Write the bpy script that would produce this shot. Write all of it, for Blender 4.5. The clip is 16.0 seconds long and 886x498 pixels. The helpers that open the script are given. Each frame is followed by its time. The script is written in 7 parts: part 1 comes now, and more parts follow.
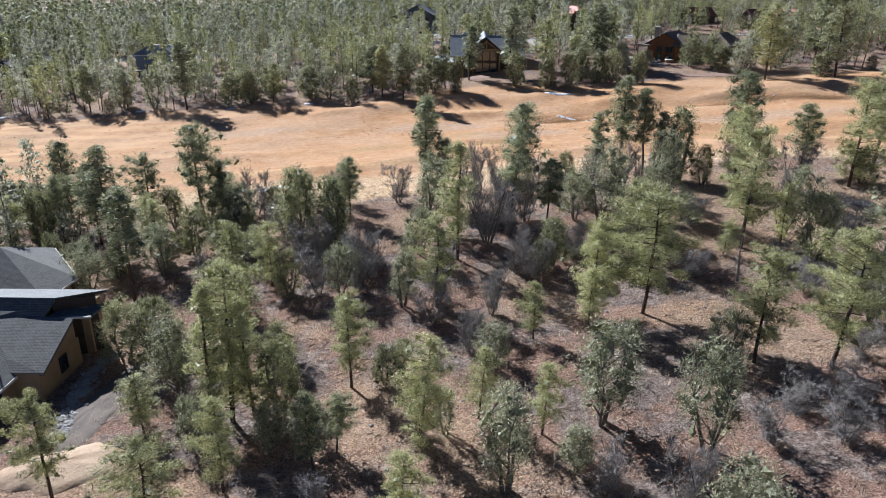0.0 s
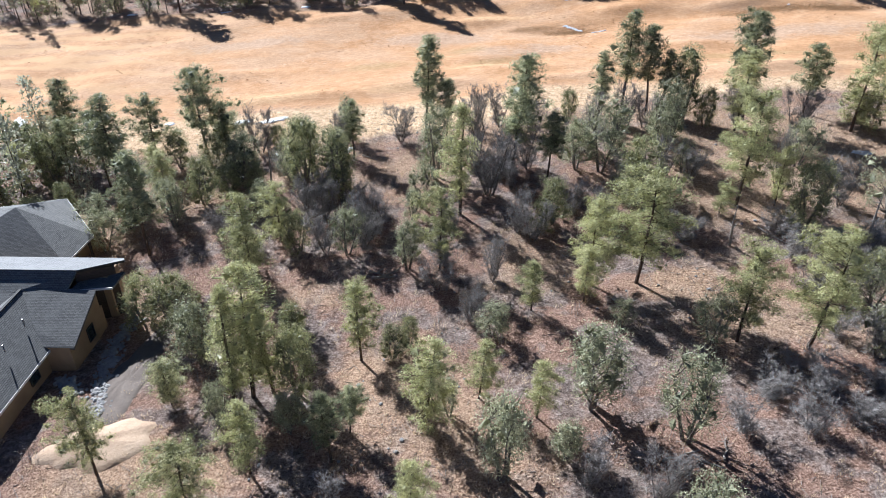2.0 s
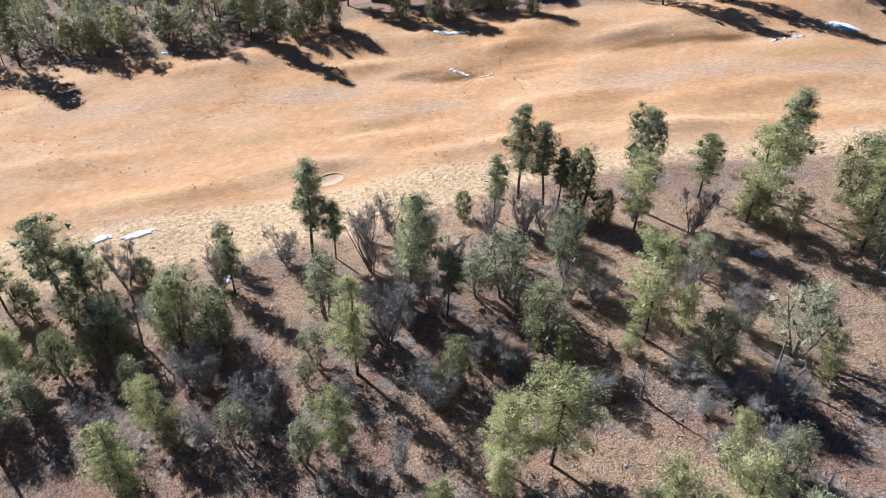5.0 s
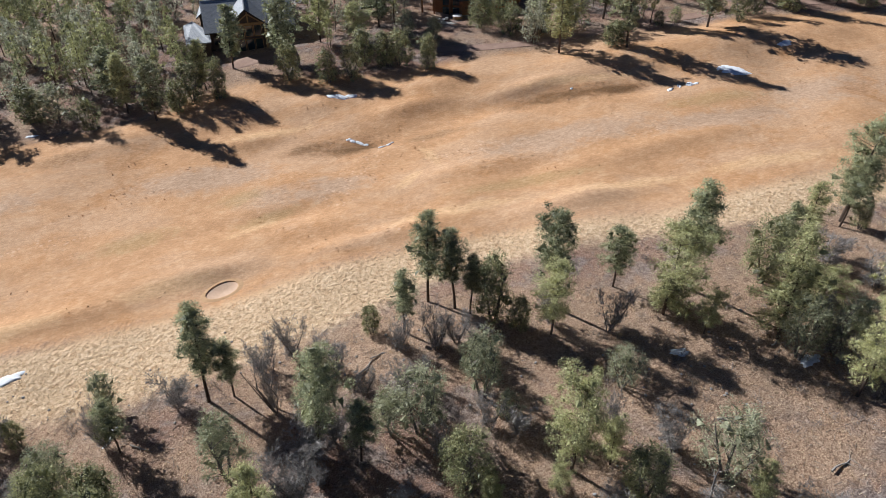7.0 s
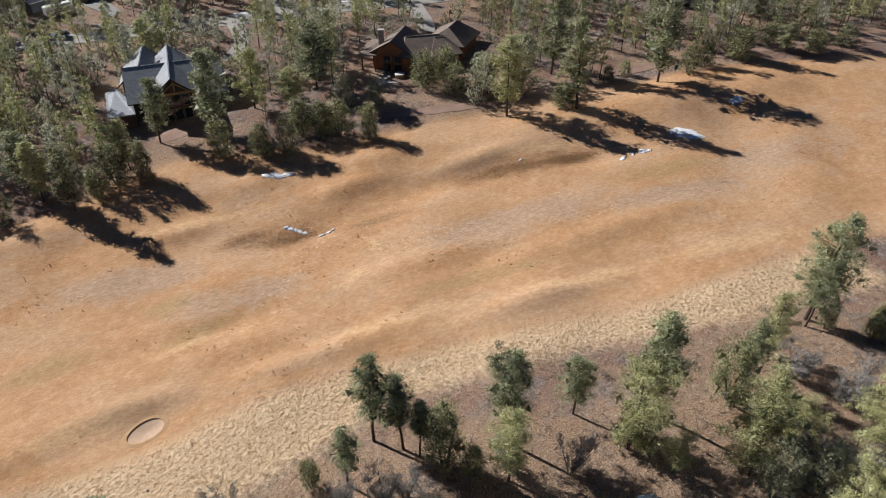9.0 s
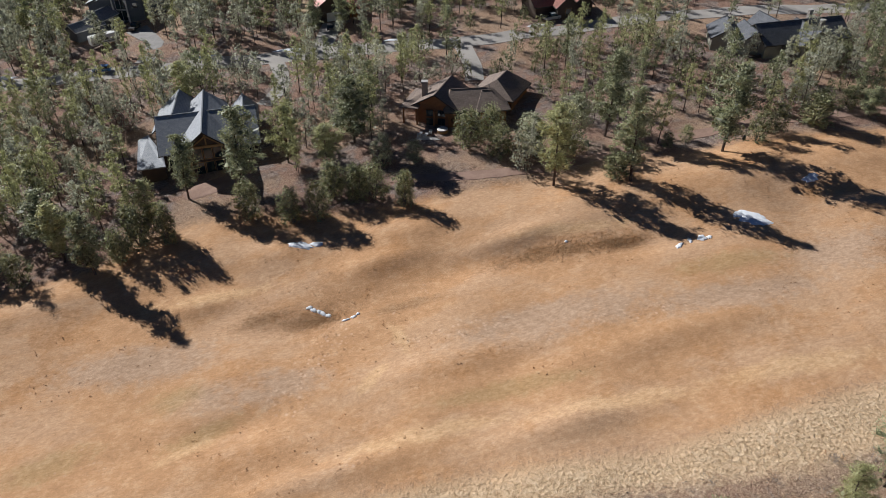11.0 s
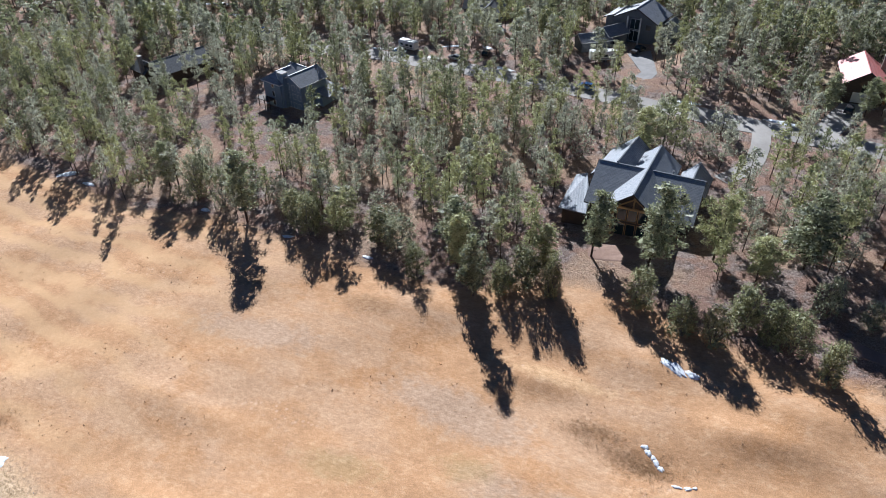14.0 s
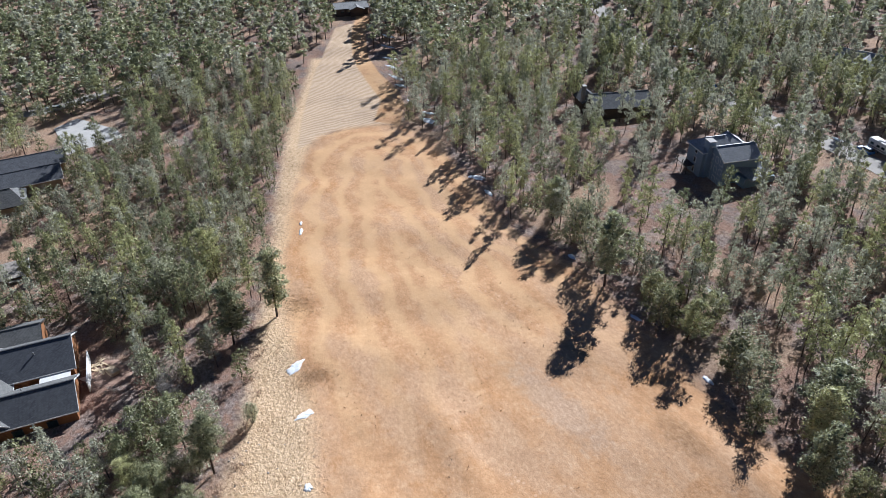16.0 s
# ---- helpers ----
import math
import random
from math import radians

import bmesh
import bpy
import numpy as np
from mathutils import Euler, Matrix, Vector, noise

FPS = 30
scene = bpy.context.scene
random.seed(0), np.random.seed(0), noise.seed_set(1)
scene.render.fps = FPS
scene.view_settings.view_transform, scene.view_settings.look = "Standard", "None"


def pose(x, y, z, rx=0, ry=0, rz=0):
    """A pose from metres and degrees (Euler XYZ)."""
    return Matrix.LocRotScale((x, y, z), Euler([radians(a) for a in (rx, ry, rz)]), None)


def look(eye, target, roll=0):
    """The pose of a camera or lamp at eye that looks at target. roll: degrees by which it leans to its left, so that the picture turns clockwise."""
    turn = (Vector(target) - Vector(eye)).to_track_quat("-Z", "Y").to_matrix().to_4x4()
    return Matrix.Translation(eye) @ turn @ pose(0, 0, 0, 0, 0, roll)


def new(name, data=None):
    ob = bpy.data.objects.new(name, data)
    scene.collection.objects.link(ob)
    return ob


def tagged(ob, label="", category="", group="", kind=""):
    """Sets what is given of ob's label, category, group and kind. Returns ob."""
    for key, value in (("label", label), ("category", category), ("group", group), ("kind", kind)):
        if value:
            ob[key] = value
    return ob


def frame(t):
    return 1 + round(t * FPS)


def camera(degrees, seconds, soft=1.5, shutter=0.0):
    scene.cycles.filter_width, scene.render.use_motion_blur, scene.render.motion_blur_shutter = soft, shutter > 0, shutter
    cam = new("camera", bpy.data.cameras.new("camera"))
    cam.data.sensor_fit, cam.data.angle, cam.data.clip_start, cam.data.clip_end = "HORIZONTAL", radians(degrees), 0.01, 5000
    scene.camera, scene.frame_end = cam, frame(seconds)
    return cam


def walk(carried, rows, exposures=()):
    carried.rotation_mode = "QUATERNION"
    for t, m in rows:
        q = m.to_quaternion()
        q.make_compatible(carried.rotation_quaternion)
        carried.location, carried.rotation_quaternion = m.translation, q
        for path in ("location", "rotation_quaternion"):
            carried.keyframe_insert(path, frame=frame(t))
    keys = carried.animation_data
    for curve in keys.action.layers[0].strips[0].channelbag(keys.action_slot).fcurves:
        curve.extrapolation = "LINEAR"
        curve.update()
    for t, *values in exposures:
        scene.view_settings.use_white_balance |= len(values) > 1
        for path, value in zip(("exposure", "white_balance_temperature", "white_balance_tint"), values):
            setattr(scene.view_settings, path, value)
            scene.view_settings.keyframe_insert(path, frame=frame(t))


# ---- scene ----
cam = camera(64.4, 16.0, soft=0.6)
METRES, EYE, TILT, LEAN, TURN = 120.0, 26.0, -21.5, -0.5, 0.0
ROWS = [
    (0.0, 0.0, 0.0, 0.0, 0.0, 0.0, -0.0),
    (0.5, -0.0005, -0.0068, 0.0176, 0.03, -2.62, 0.02),
    (1.0, -0.0009, -0.0135, 0.0353, 0.07, -5.22, 0.03),
    (1.5, -0.0011, -0.0161, 0.0555, 0.11, -7.88, 0.05),
    (2.0, -0.0009, -0.0127, 0.0779, 0.15, -10.49, 0.07),
    (2.5, 0.0, -0.0038, 0.1028, 0.19, -13.01, 0.11),
    (3.0, 0.0023, 0.0097, 0.1297, -0.25, -14.18, 0.35),
    (3.5, 0.0046, 0.0262, 0.1588, -2.18, -14.51, 1.13),
    (4.0, 0.0085, 0.0428, 0.1871, -4.36, -14.61, 2.0),
    (6.5, 0.0461, 0.1274, 0.3145, -14.08, -15.15, 5.93),
    (7.0, 0.057, 0.147, 0.3363, -16.0, -15.36, 6.7),
    (7.5, 0.0694, 0.1676, 0.3578, -18.0, -15.6, 7.49),
    (8.0, 0.083, 0.188, 0.382, -19.66, -15.81, 8.11),
    (8.5, 0.0978, 0.2076, 0.4107, -19.86, -15.87, 8.18),
    (11.0, 0.1787, 0.3195, 0.5333, -15.19, -15.54, 6.57),
    (11.5, 0.1918, 0.3448, 0.5483, -11.29, -15.13, 5.07),
    (12.0, 0.2028, 0.3695, 0.5633, -6.36, -14.79, 3.16),
    (12.5, 0.2107, 0.3948, 0.5786, 0.19, -14.58, 0.53),
    (13.0, 0.2173, 0.4207, 0.5944, 8.17, -14.75, -2.61),
    (13.5, 0.2216, 0.4468, 0.6098, 15.66, -15.29, -5.47),
    (14.0, 0.223, 0.4744, 0.6251, 24.12, -16.33, -8.57),
    (14.5, 0.2214, 0.5015, 0.6413, 33.42, -17.85, -11.68),
    (15.0, 0.2166, 0.5296, 0.6574, 43.12, -19.6, -14.55),
    (15.5, 0.2077, 0.5566, 0.6729, 53.29, -21.91, -17.1),
    (16.0, 0.1953, 0.583, 0.6892, 62.38, -23.91, -18.9),
]
walk(cam, [(t, pose(0, 0, EYE, TILT, LEAN, TURN) @ pose(METRES * x, METRES * y, METRES * z, 90 + pitch, roll, yaw)) for t, x, y, z, yaw, pitch, roll in ROWS],
     exposures=[(0.0, 0.75, 5700, 10), (1.0, 1.0, 5650, 10), (2.5, 1.07, 5650, 10), (4.0, 1.02, 5700, 10), (7.0, 0.47, 6000, 10), (8.5, 0.3, 6300, 10), (11.0, 0.2, 6200, 10), (12.5, 0.45, 5700, 8), (14.0, 0.72, 5600, 10), (16.0, 0.65, 5650, 10)])

# ---- world, sun, exposure ----
SUN_ELEV, SUN_AZ = 30.5, 324.0          # degrees; azimuth clockwise from +y
world = bpy.data.worlds.new("world")
scene.world = world
world.use_nodes = True
wn = world.node_tree
sky = wn.nodes.new("ShaderNodeTexSky")
sky.sky_type = "NISHITA"
sky.sun_disc = False
sky.sun_elevation, sky.sun_rotation = radians(SUN_ELEV), radians(SUN_AZ)
sky.altitude = 2000
sky.air_density, sky.dust_density, sky.ozone_density = 0.4, 0.05, 4.5
wn.links.new(sky.outputs[0], wn.nodes["Background"].inputs[0])
wn.nodes["Background"].inputs[1].default_value = 0.05
sun_data = bpy.data.lights.new("sun", "SUN")
sun_data.energy, sun_data.angle, sun_data.color = 5.0, radians(0.6), (1.0, 0.975, 0.93)
sun = new("sun", sun_data)
toward = Vector((math.sin(radians(SUN_AZ)) * math.cos(radians(SUN_ELEV)),
                 math.cos(radians(SUN_AZ)) * math.cos(radians(SUN_ELEV)), math.sin(radians(SUN_ELEV))))
sun.matrix_world = look(toward * 300, (0, 0, 0))


# ---- materials ----
def material(name, rough=0.8, metal=0.0):
    m = bpy.data.materials.new(name)
    m.use_nodes = True
    bsdf = m.node_tree.nodes["Principled BSDF"]
    bsdf.inputs["Roughness"].default_value = rough
    bsdf.inputs["Metallic"].default_value = metal
    bsdf.inputs["Specular IOR Level"].default_value = 0.3
    return m, m.node_tree.nodes, m.node_tree.links, bsdf


def noise_node(nodes, links, scale, detail=4.0, vector=None, rough=0.6):
    n = nodes.new("ShaderNodeTexNoise")
    n.inputs["Scale"].default_value, n.inputs["Detail"].default_value = scale, detail
    n.inputs["Roughness"].default_value = rough
    if vector is not None:
        links.new(vector, n.inputs["Vector"])
    return n.outputs["Fac"]


def ramp(nodes, links, fac, stops):
    r = nodes.new("ShaderNodeValToRGB")
    els = r.color_ramp.elements
    while len(els) < len(stops):
        els.new(0.5)
    for e, (p, c) in zip(els, stops):
        e.position, e.color = p, (*c, 1.0)
    links.new(fac, r.inputs[0])
    return r.outputs[0]


def mixed(nodes, links, fac, a, b, kind="MIX"):
    n = nodes.new("ShaderNodeMix")
    n.data_type, n.blend_type = "RGBA", kind
    for sock, v in ((n.inputs[0], fac), (n.inputs[6], a), (n.inputs[7], b)):
        if isinstance(v, (int, float)):
            sock.default_value = v
        elif isinstance(v, tuple):
            sock.default_value = (*v, 1.0)
        else:
            links.new(v, sock)
    return n.outputs[2]


def maths(nodes, links, op, a, b=0.0, c=0.0):
    n = nodes.new("ShaderNodeMath")
    n.operation = op
    for sock, v in zip(n.inputs, (a, b, c)):
        if isinstance(v, (int, float)):
            sock.default_value = v
        else:
            links.new(v, sock)
    return n.outputs[0]


def ranged(nodes, links, v, a, b, lo=0.0, hi=1.0):
    n = nodes.new("ShaderNodeMapRange")
    n.interpolation_type = "SMOOTHSTEP"
    links.new(v, n.inputs[0])
    for i, x in zip((1, 2, 3, 4), (a, b, lo, hi)):
        n.inputs[i].default_value = x
    return n.outputs[0]


def bump(nodes, links, bsdf, height, strength, distance):
    n = nodes.new("ShaderNodeBump")
    n.inputs["Strength"].default_value, n.inputs["Distance"].default_value = strength, distance
    links.new(height, n.inputs["Height"])
    links.new(n.outputs[0], bsdf.inputs["Normal"])


def spot_material(name, dark, light, scale, rough=0.8, grain=40.0, relief=0.3, depth=0.02, random_amount=0.25, metal=0.0):
    """A surface mottled between two colours at two scales, each object a little different."""
    m, nodes, links, bsdf = material(name, rough, metal)
    pos = nodes.new("ShaderNodeTexCoord").outputs["Object"]
    big = noise_node(nodes, links, scale, 4, pos)
    fine = noise_node(nodes, links, grain, 3, pos)
    info = nodes.new("ShaderNodeObjectInfo").outputs["Random"]
    f = maths(nodes, links, "MULTIPLY_ADD", fine, 0.5, maths(nodes, links, "MULTIPLY_ADD", big, 1.2, -0.35))
    f = maths(nodes, links, "ADD", f, maths(nodes, links, "MULTIPLY_ADD", info, random_amount, -random_amount / 2))
    links.new(ramp(nodes, links, f, [(0.15, dark), (0.85, light)]), bsdf.inputs["Base Color"])
    if relief:
        bump(nodes, links, bsdf, fine, relief, depth)
    return m


def leaf_material(name, dark, mid, light, through_amount=0.24):
    """Needles and small leaves: every blade its own shade, each tree its own tint, some light passing through."""
    m, nodes, links, bsdf = material(name, 0.55)
    bsdf.inputs["Specular IOR Level"].default_value = 0.4
    geo = nodes.new("ShaderNodeNewGeometry").outputs["Random Per Island"]
    info = nodes.new("ShaderNodeObjectInfo").outputs["Random"]
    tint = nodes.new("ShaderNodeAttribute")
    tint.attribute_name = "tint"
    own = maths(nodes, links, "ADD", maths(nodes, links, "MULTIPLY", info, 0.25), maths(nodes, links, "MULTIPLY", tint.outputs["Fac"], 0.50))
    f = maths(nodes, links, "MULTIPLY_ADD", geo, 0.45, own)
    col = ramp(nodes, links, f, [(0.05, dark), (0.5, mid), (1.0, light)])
    links.new(col, bsdf.inputs["Base Color"])
    tr = nodes.new("ShaderNodeBsdfTranslucent")
    glow = mixed(nodes, links, 1.0, col, (1.4, 1.45, 1.35), "MULTIPLY")
    links.new(glow, tr.inputs[0])
    mix = nodes.new("ShaderNodeMixShader")
    mix.inputs[0].default_value = through_amount
    links.new(bsdf.outputs[0], mix.inputs[1])
    links.new(tr.outputs[0], mix.inputs[2])
    links.new(mix.outputs[0], nodes["Material Output"].inputs[0])
    return m


NEEDLE_DARK = leaf_material("pine_needles_dark", (0.043, 0.048, 0.028), (0.262, 0.270, 0.150), (0.54, 0.54, 0.325))
NEEDLE_PALE = leaf_material("pine_needles_pale", (0.082, 0.084, 0.036), (0.395, 0.388, 0.188), (0.66, 0.63, 0.345))
LEAF_JUNIPER = leaf_material("juniper_leaves", (0.040, 0.043, 0.025), (0.234, 0.234, 0.120), (0.50, 0.48, 0.255))
LEAF_GREY = leaf_material("grey_juniper_leaves", (0.080, 0.084, 0.052), (0.325, 0.328, 0.205), (0.57, 0.555, 0.375))
NEEDLE_GREY = leaf_material("pine_needles_grey", (0.102, 0.102, 0.078), (0.420, 0.410, 0.310), (0.66, 0.635, 0.50), 0.30)
TWIG_GREY = leaf_material("bare_twigs", (0.13, 0.115, 0.108), (0.28, 0.255, 0.24), (0.46, 0.43, 0.405), 0.0)
DRY_GRASS = leaf_material("dry_grass_blades", (0.46, 0.33, 0.21), (0.70, 0.53, 0.37), (0.84, 0.68, 0.50))
BARK_DARK = spot_material("pine_bark", (0.045, 0.033, 0.028), (0.15, 0.105, 0.08), 2.0, 0.9, 14, 0.6, 0.05)
BARK_GREY = spot_material("juniper_bark", (0.10, 0.085, 0.075), (0.26, 0.23, 0.20), 2.0, 0.9, 14, 0.6, 0.05)


# ---- lie of the land ----
wave_rng = np.random.default_rng(17)
WAVES = [(2 * math.pi / ln, wave_rng.uniform(0, 2 * math.pi), wave_rng.uniform(0, 2 * math.pi), 0.0030 * ln * min(1.0, ln / 9)) for ln in 2.4 * 1.17 ** np.arange(18)]


def ground_z(x, y):
    x, y = np.asarray(x, float), np.asarray(y, float)
    u, v = np.tanh(x / 120), np.tanh((y - 120) / 120)
    z = -3 + 10.7 * u + 4 * v + 4.4 * v * v - 0.7 * u * u
    z = z - 1.9 * np.exp(-((x - 18) / 45) ** 2 - ((y - 146) / 22) ** 2)      # trough of the fairway
    z = z + 1.6 * np.exp(-((x - 30) / 60) ** 2 - ((y - 86) / 18) ** 2)       # wooded bank
    z = z + 1.8 * np.exp(-((x + 30) / 60) ** 2 - ((y - 255) / 50) ** 2)      # rise of the street
    # low swells in the grass
    turf = np.exp(-((y - 138 - 0.0012 * np.minimum(x, 0) ** 2) / 36) ** 4)
    z = z + turf * (0.20 * np.sin(x / 7.5 + 1.3 * np.sin(y / 11)) * np.sin(y / 5.2 + x / 31) + 0.10 * np.sin(x / 4.1 - y / 6.3))
    # mounds along the far edge and hollows before them
    for mx, my, sx, sy, up in MOUNDS:
        z = z + up * np.exp(-((x - mx) / sx) ** 2 - ((y - my) / sy) ** 2)
    # small unevenness at many sizes
    for k, turn, phase, high in WAVES:
        z = z + high * np.sin(k * (x * math.cos(turn) + y * math.sin(turn)) + phase)
    return z


MOUNDS = ((-14, 161, 9, 4, 0.7), (3, 163, 8, 4, 0.8), (22, 161, 9, 4, 0.9), (46, 158, 12, 5, 1.0), (70, 154, 13, 6, 1.0),
          (98, 153, 14, 7, 1.5), (122, 152, 16, 7, 1.3), (28, 144, 9, 3.2, -0.7), (55, 146, 12, 3, -0.6), (80, 141, 9, 3, -0.5),
          (0, 110.8, 2.2, 1.5, -0.25), (-8, 118, 9, 4, 0.5), (14, 121, 8, 3, 0.4), (-28, 104, 9, 5, 0.5), (-26, 113, 12, 2.2, 0.8), (-3, 115.5, 8, 1.8, 0.8), (24, 114, 12, 2.0, 0.7), (52, 111, 12, 2.2, 0.7),
          (10, 126, 10, 2.5, -0.5), (44, 127, 16, 2.5, 0.5), (75, 121, 16, 2.5, 0.5), (-40, 128, 14, 3, 0.5), (62, 149.5, 10, 2.0, 0.8), (38, 152, 9, 2.5, 0.8), (8, 153, 7, 2.5, 0.7))

FAIRWAY = ((-41, 107), (-59, 111), (-79, 113), (-102, 118), (-133, 128), (-158, 140), (-165, 146), (-166, 156), (-163, 166), (-160, 171),
           (-143, 174), (-126, 172), (-92, 168), (-70, 171), (-42, 169), (-20, 167), (-11, 168), (-2, 172), (7, 175), (17, 173),
           (33, 168), (47, 166), (62, 166), (80, 164), (95, 163), (115, 163), (144, 159), (170, 150), (230, 132), (240, 96),
           (150, 98), (95, 104), (74, 104), (61, 103.5), (48, 106), (34, 108.5), (16, 110), (6, 108.5), (-1, 107), (-11, 107.5), (-28, 108))
MOWN = ((-160, 138), (-182, 146), (-215, 160), (-240, 173), (-262, 184), (-264, 193), (-245, 186), (-226, 180), (-205, 176), (-190, 176), (-172, 174), (-163, 168), (-166, 150))
STRAND = ((-160, 170), (-172, 177), (-186, 180), (-205, 181), (-224, 184), (-250, 193), (-275, 206), (-278, 200), (-255, 189), (-230, 180), (-214, 176), (-196, 174), (-180, 172), (-166, 164))
ROUGH = ((-38, 107), (-59, 112), (-79, 114), (-102, 119), (-133, 129), (-160, 142), (-200, 156), (-230, 170), (-232, 165), (-170, 138), (-134, 125), (-98, 114), (-82, 107.5),
         (-62, 101), (-45, 94), (-25, 96), (-13, 94), (3, 95), (17, 98), (32, 102), (52, 100), (75, 96), (100, 94), (100, 105), (60, 105), (34, 110), (6, 110))
# worn, damp and bleached places in the grass: x, y, half length, half width, turn
STAINS = dict(
    ashen=((-1, 143, 16, 5, -8), (15, 132, 13, 4, -6), (60, 130, 20, 5, -4), (87, 125, 18, 4, -6), (-40, 146, 16, 4, 6), (112, 128, 16, 6, -6)),
    damp=((64, 144.4, 9, 2.4, -8), (76, 142, 6, 2.2, -8), (25, 143.6, 4.5, 2.6, 0), (17, 147, 5, 1.8, 0), (39, 141.5, 9, 1.6, -5), (-25, 158, 8, 3, 0), (-50, 157, 8, 3, 0), (-66, 114, 2.5, 3.4, 0), (-88, 117.5, 3.4, 3, 0)),
    gold=((35, 115.7, 14, 2, -4), (61, 112.2, 14, 2, -6), (86, 110, 16, 2.2, -6), (-8, 114, 9, 2, 0), (-28, 112.5, 10, 2, 4), (5, 124, 7, 1.2, 12), (36.5, 135, 1.4, 5, 8), (31, 128, 4.5, 1.3, 40), (70, 148, 16, 1.6, -8), (10, 154, 12, 2, -4)),
    scuffed=((28, 139, 4, 3, 20), (23.5, 134, 4, 4, 0), (19.5, 128, 3.5, 4, 0), (-25, 133, 10, 2, 4), (46, 133, 10, 2, -6), (27, 114.6, 5, 1.2, 6), (72, 126, 12, 1.5, -6), (-75, 150, 14, 1.6, 20)),
    straw=((60, 78, 34, 17, 0), (85, 70, 25, 20, 0), (20, 93, 24, 5, 0), (-25, 96, 30, 6, 0), (38, 86, 18, 8, 0), (-4, 45, 5, 6, 30), (24, 55, 6, 4, 0), (12, 90, 16, 7, 0), (52, 62, 12, 5, 0), (-22, 36, 8, 5, 0)),
    green=((48, 119.4, 14, 2.2, -4), (8, 126.5, 7, 2, 12), (90, 132, 12, 2.6, -6), (4, 134, 5, 3, 0), (-12, 128, 8, 3, 4)))
MEADOW = ((40, 80), (50, 73), (60, 69), (75, 64), (95, 60), (95, 52), (70, 54), (50, 60), (40, 70))
ROAD = ((-330, 330), (-250, 300), (-200, 281), (-160, 267), (-130, 262), (-105, 259.5), (-75, 257), (-50, 252), (-17, 245.5), (5, 242), (27, 237.5), (50, 233.5), (80, 228), (115, 226), (150, 223), (194, 213), (260, 200), (340, 190))


def inside_distance(px, py, poly):
    """Metres inside (plus) or outside (minus) of a closed outline, for arrays of points."""
    px, py = np.asarray(px, float), np.asarray(py, float)
    best = np.full(px.shape, 1e9)
    odd = np.zeros(px.shape, bool)
    for (ax, ay), (bx, by) in zip(poly, poly[1:] + poly[:1]):
        dx, dy = bx - ax, by - ay
        s = np.clip(((px - ax) * dx + (py - ay) * dy) / (dx * dx + dy * dy), 0, 1)
        best = np.minimum(best, np.hypot(px - ax - s * dx, py - ay - s * dy))
        if dy:
            cross = (ay > py) != (by > py)
            odd ^= cross & (px < ax + (py - ay) / dy * dx)
    return np.where(odd, best, -best)


def line_distance(px, py, line):
    px, py = np.asarray(px, float), np.asarray(py, float)
    best = np.full(px.shape, 1e9)
    for (ax, ay), (bx, by) in zip(line, line[1:]):
        dx, dy = bx - ax, by - ay
        s = np.clip(((px - ax) * dx + (py - ay) * dy) / (dx * dx + dy * dy), 0, 1)
        best = np.minimum(best, np.hypot(px - ax - s * dx, py - ay - s * dy))
    return best


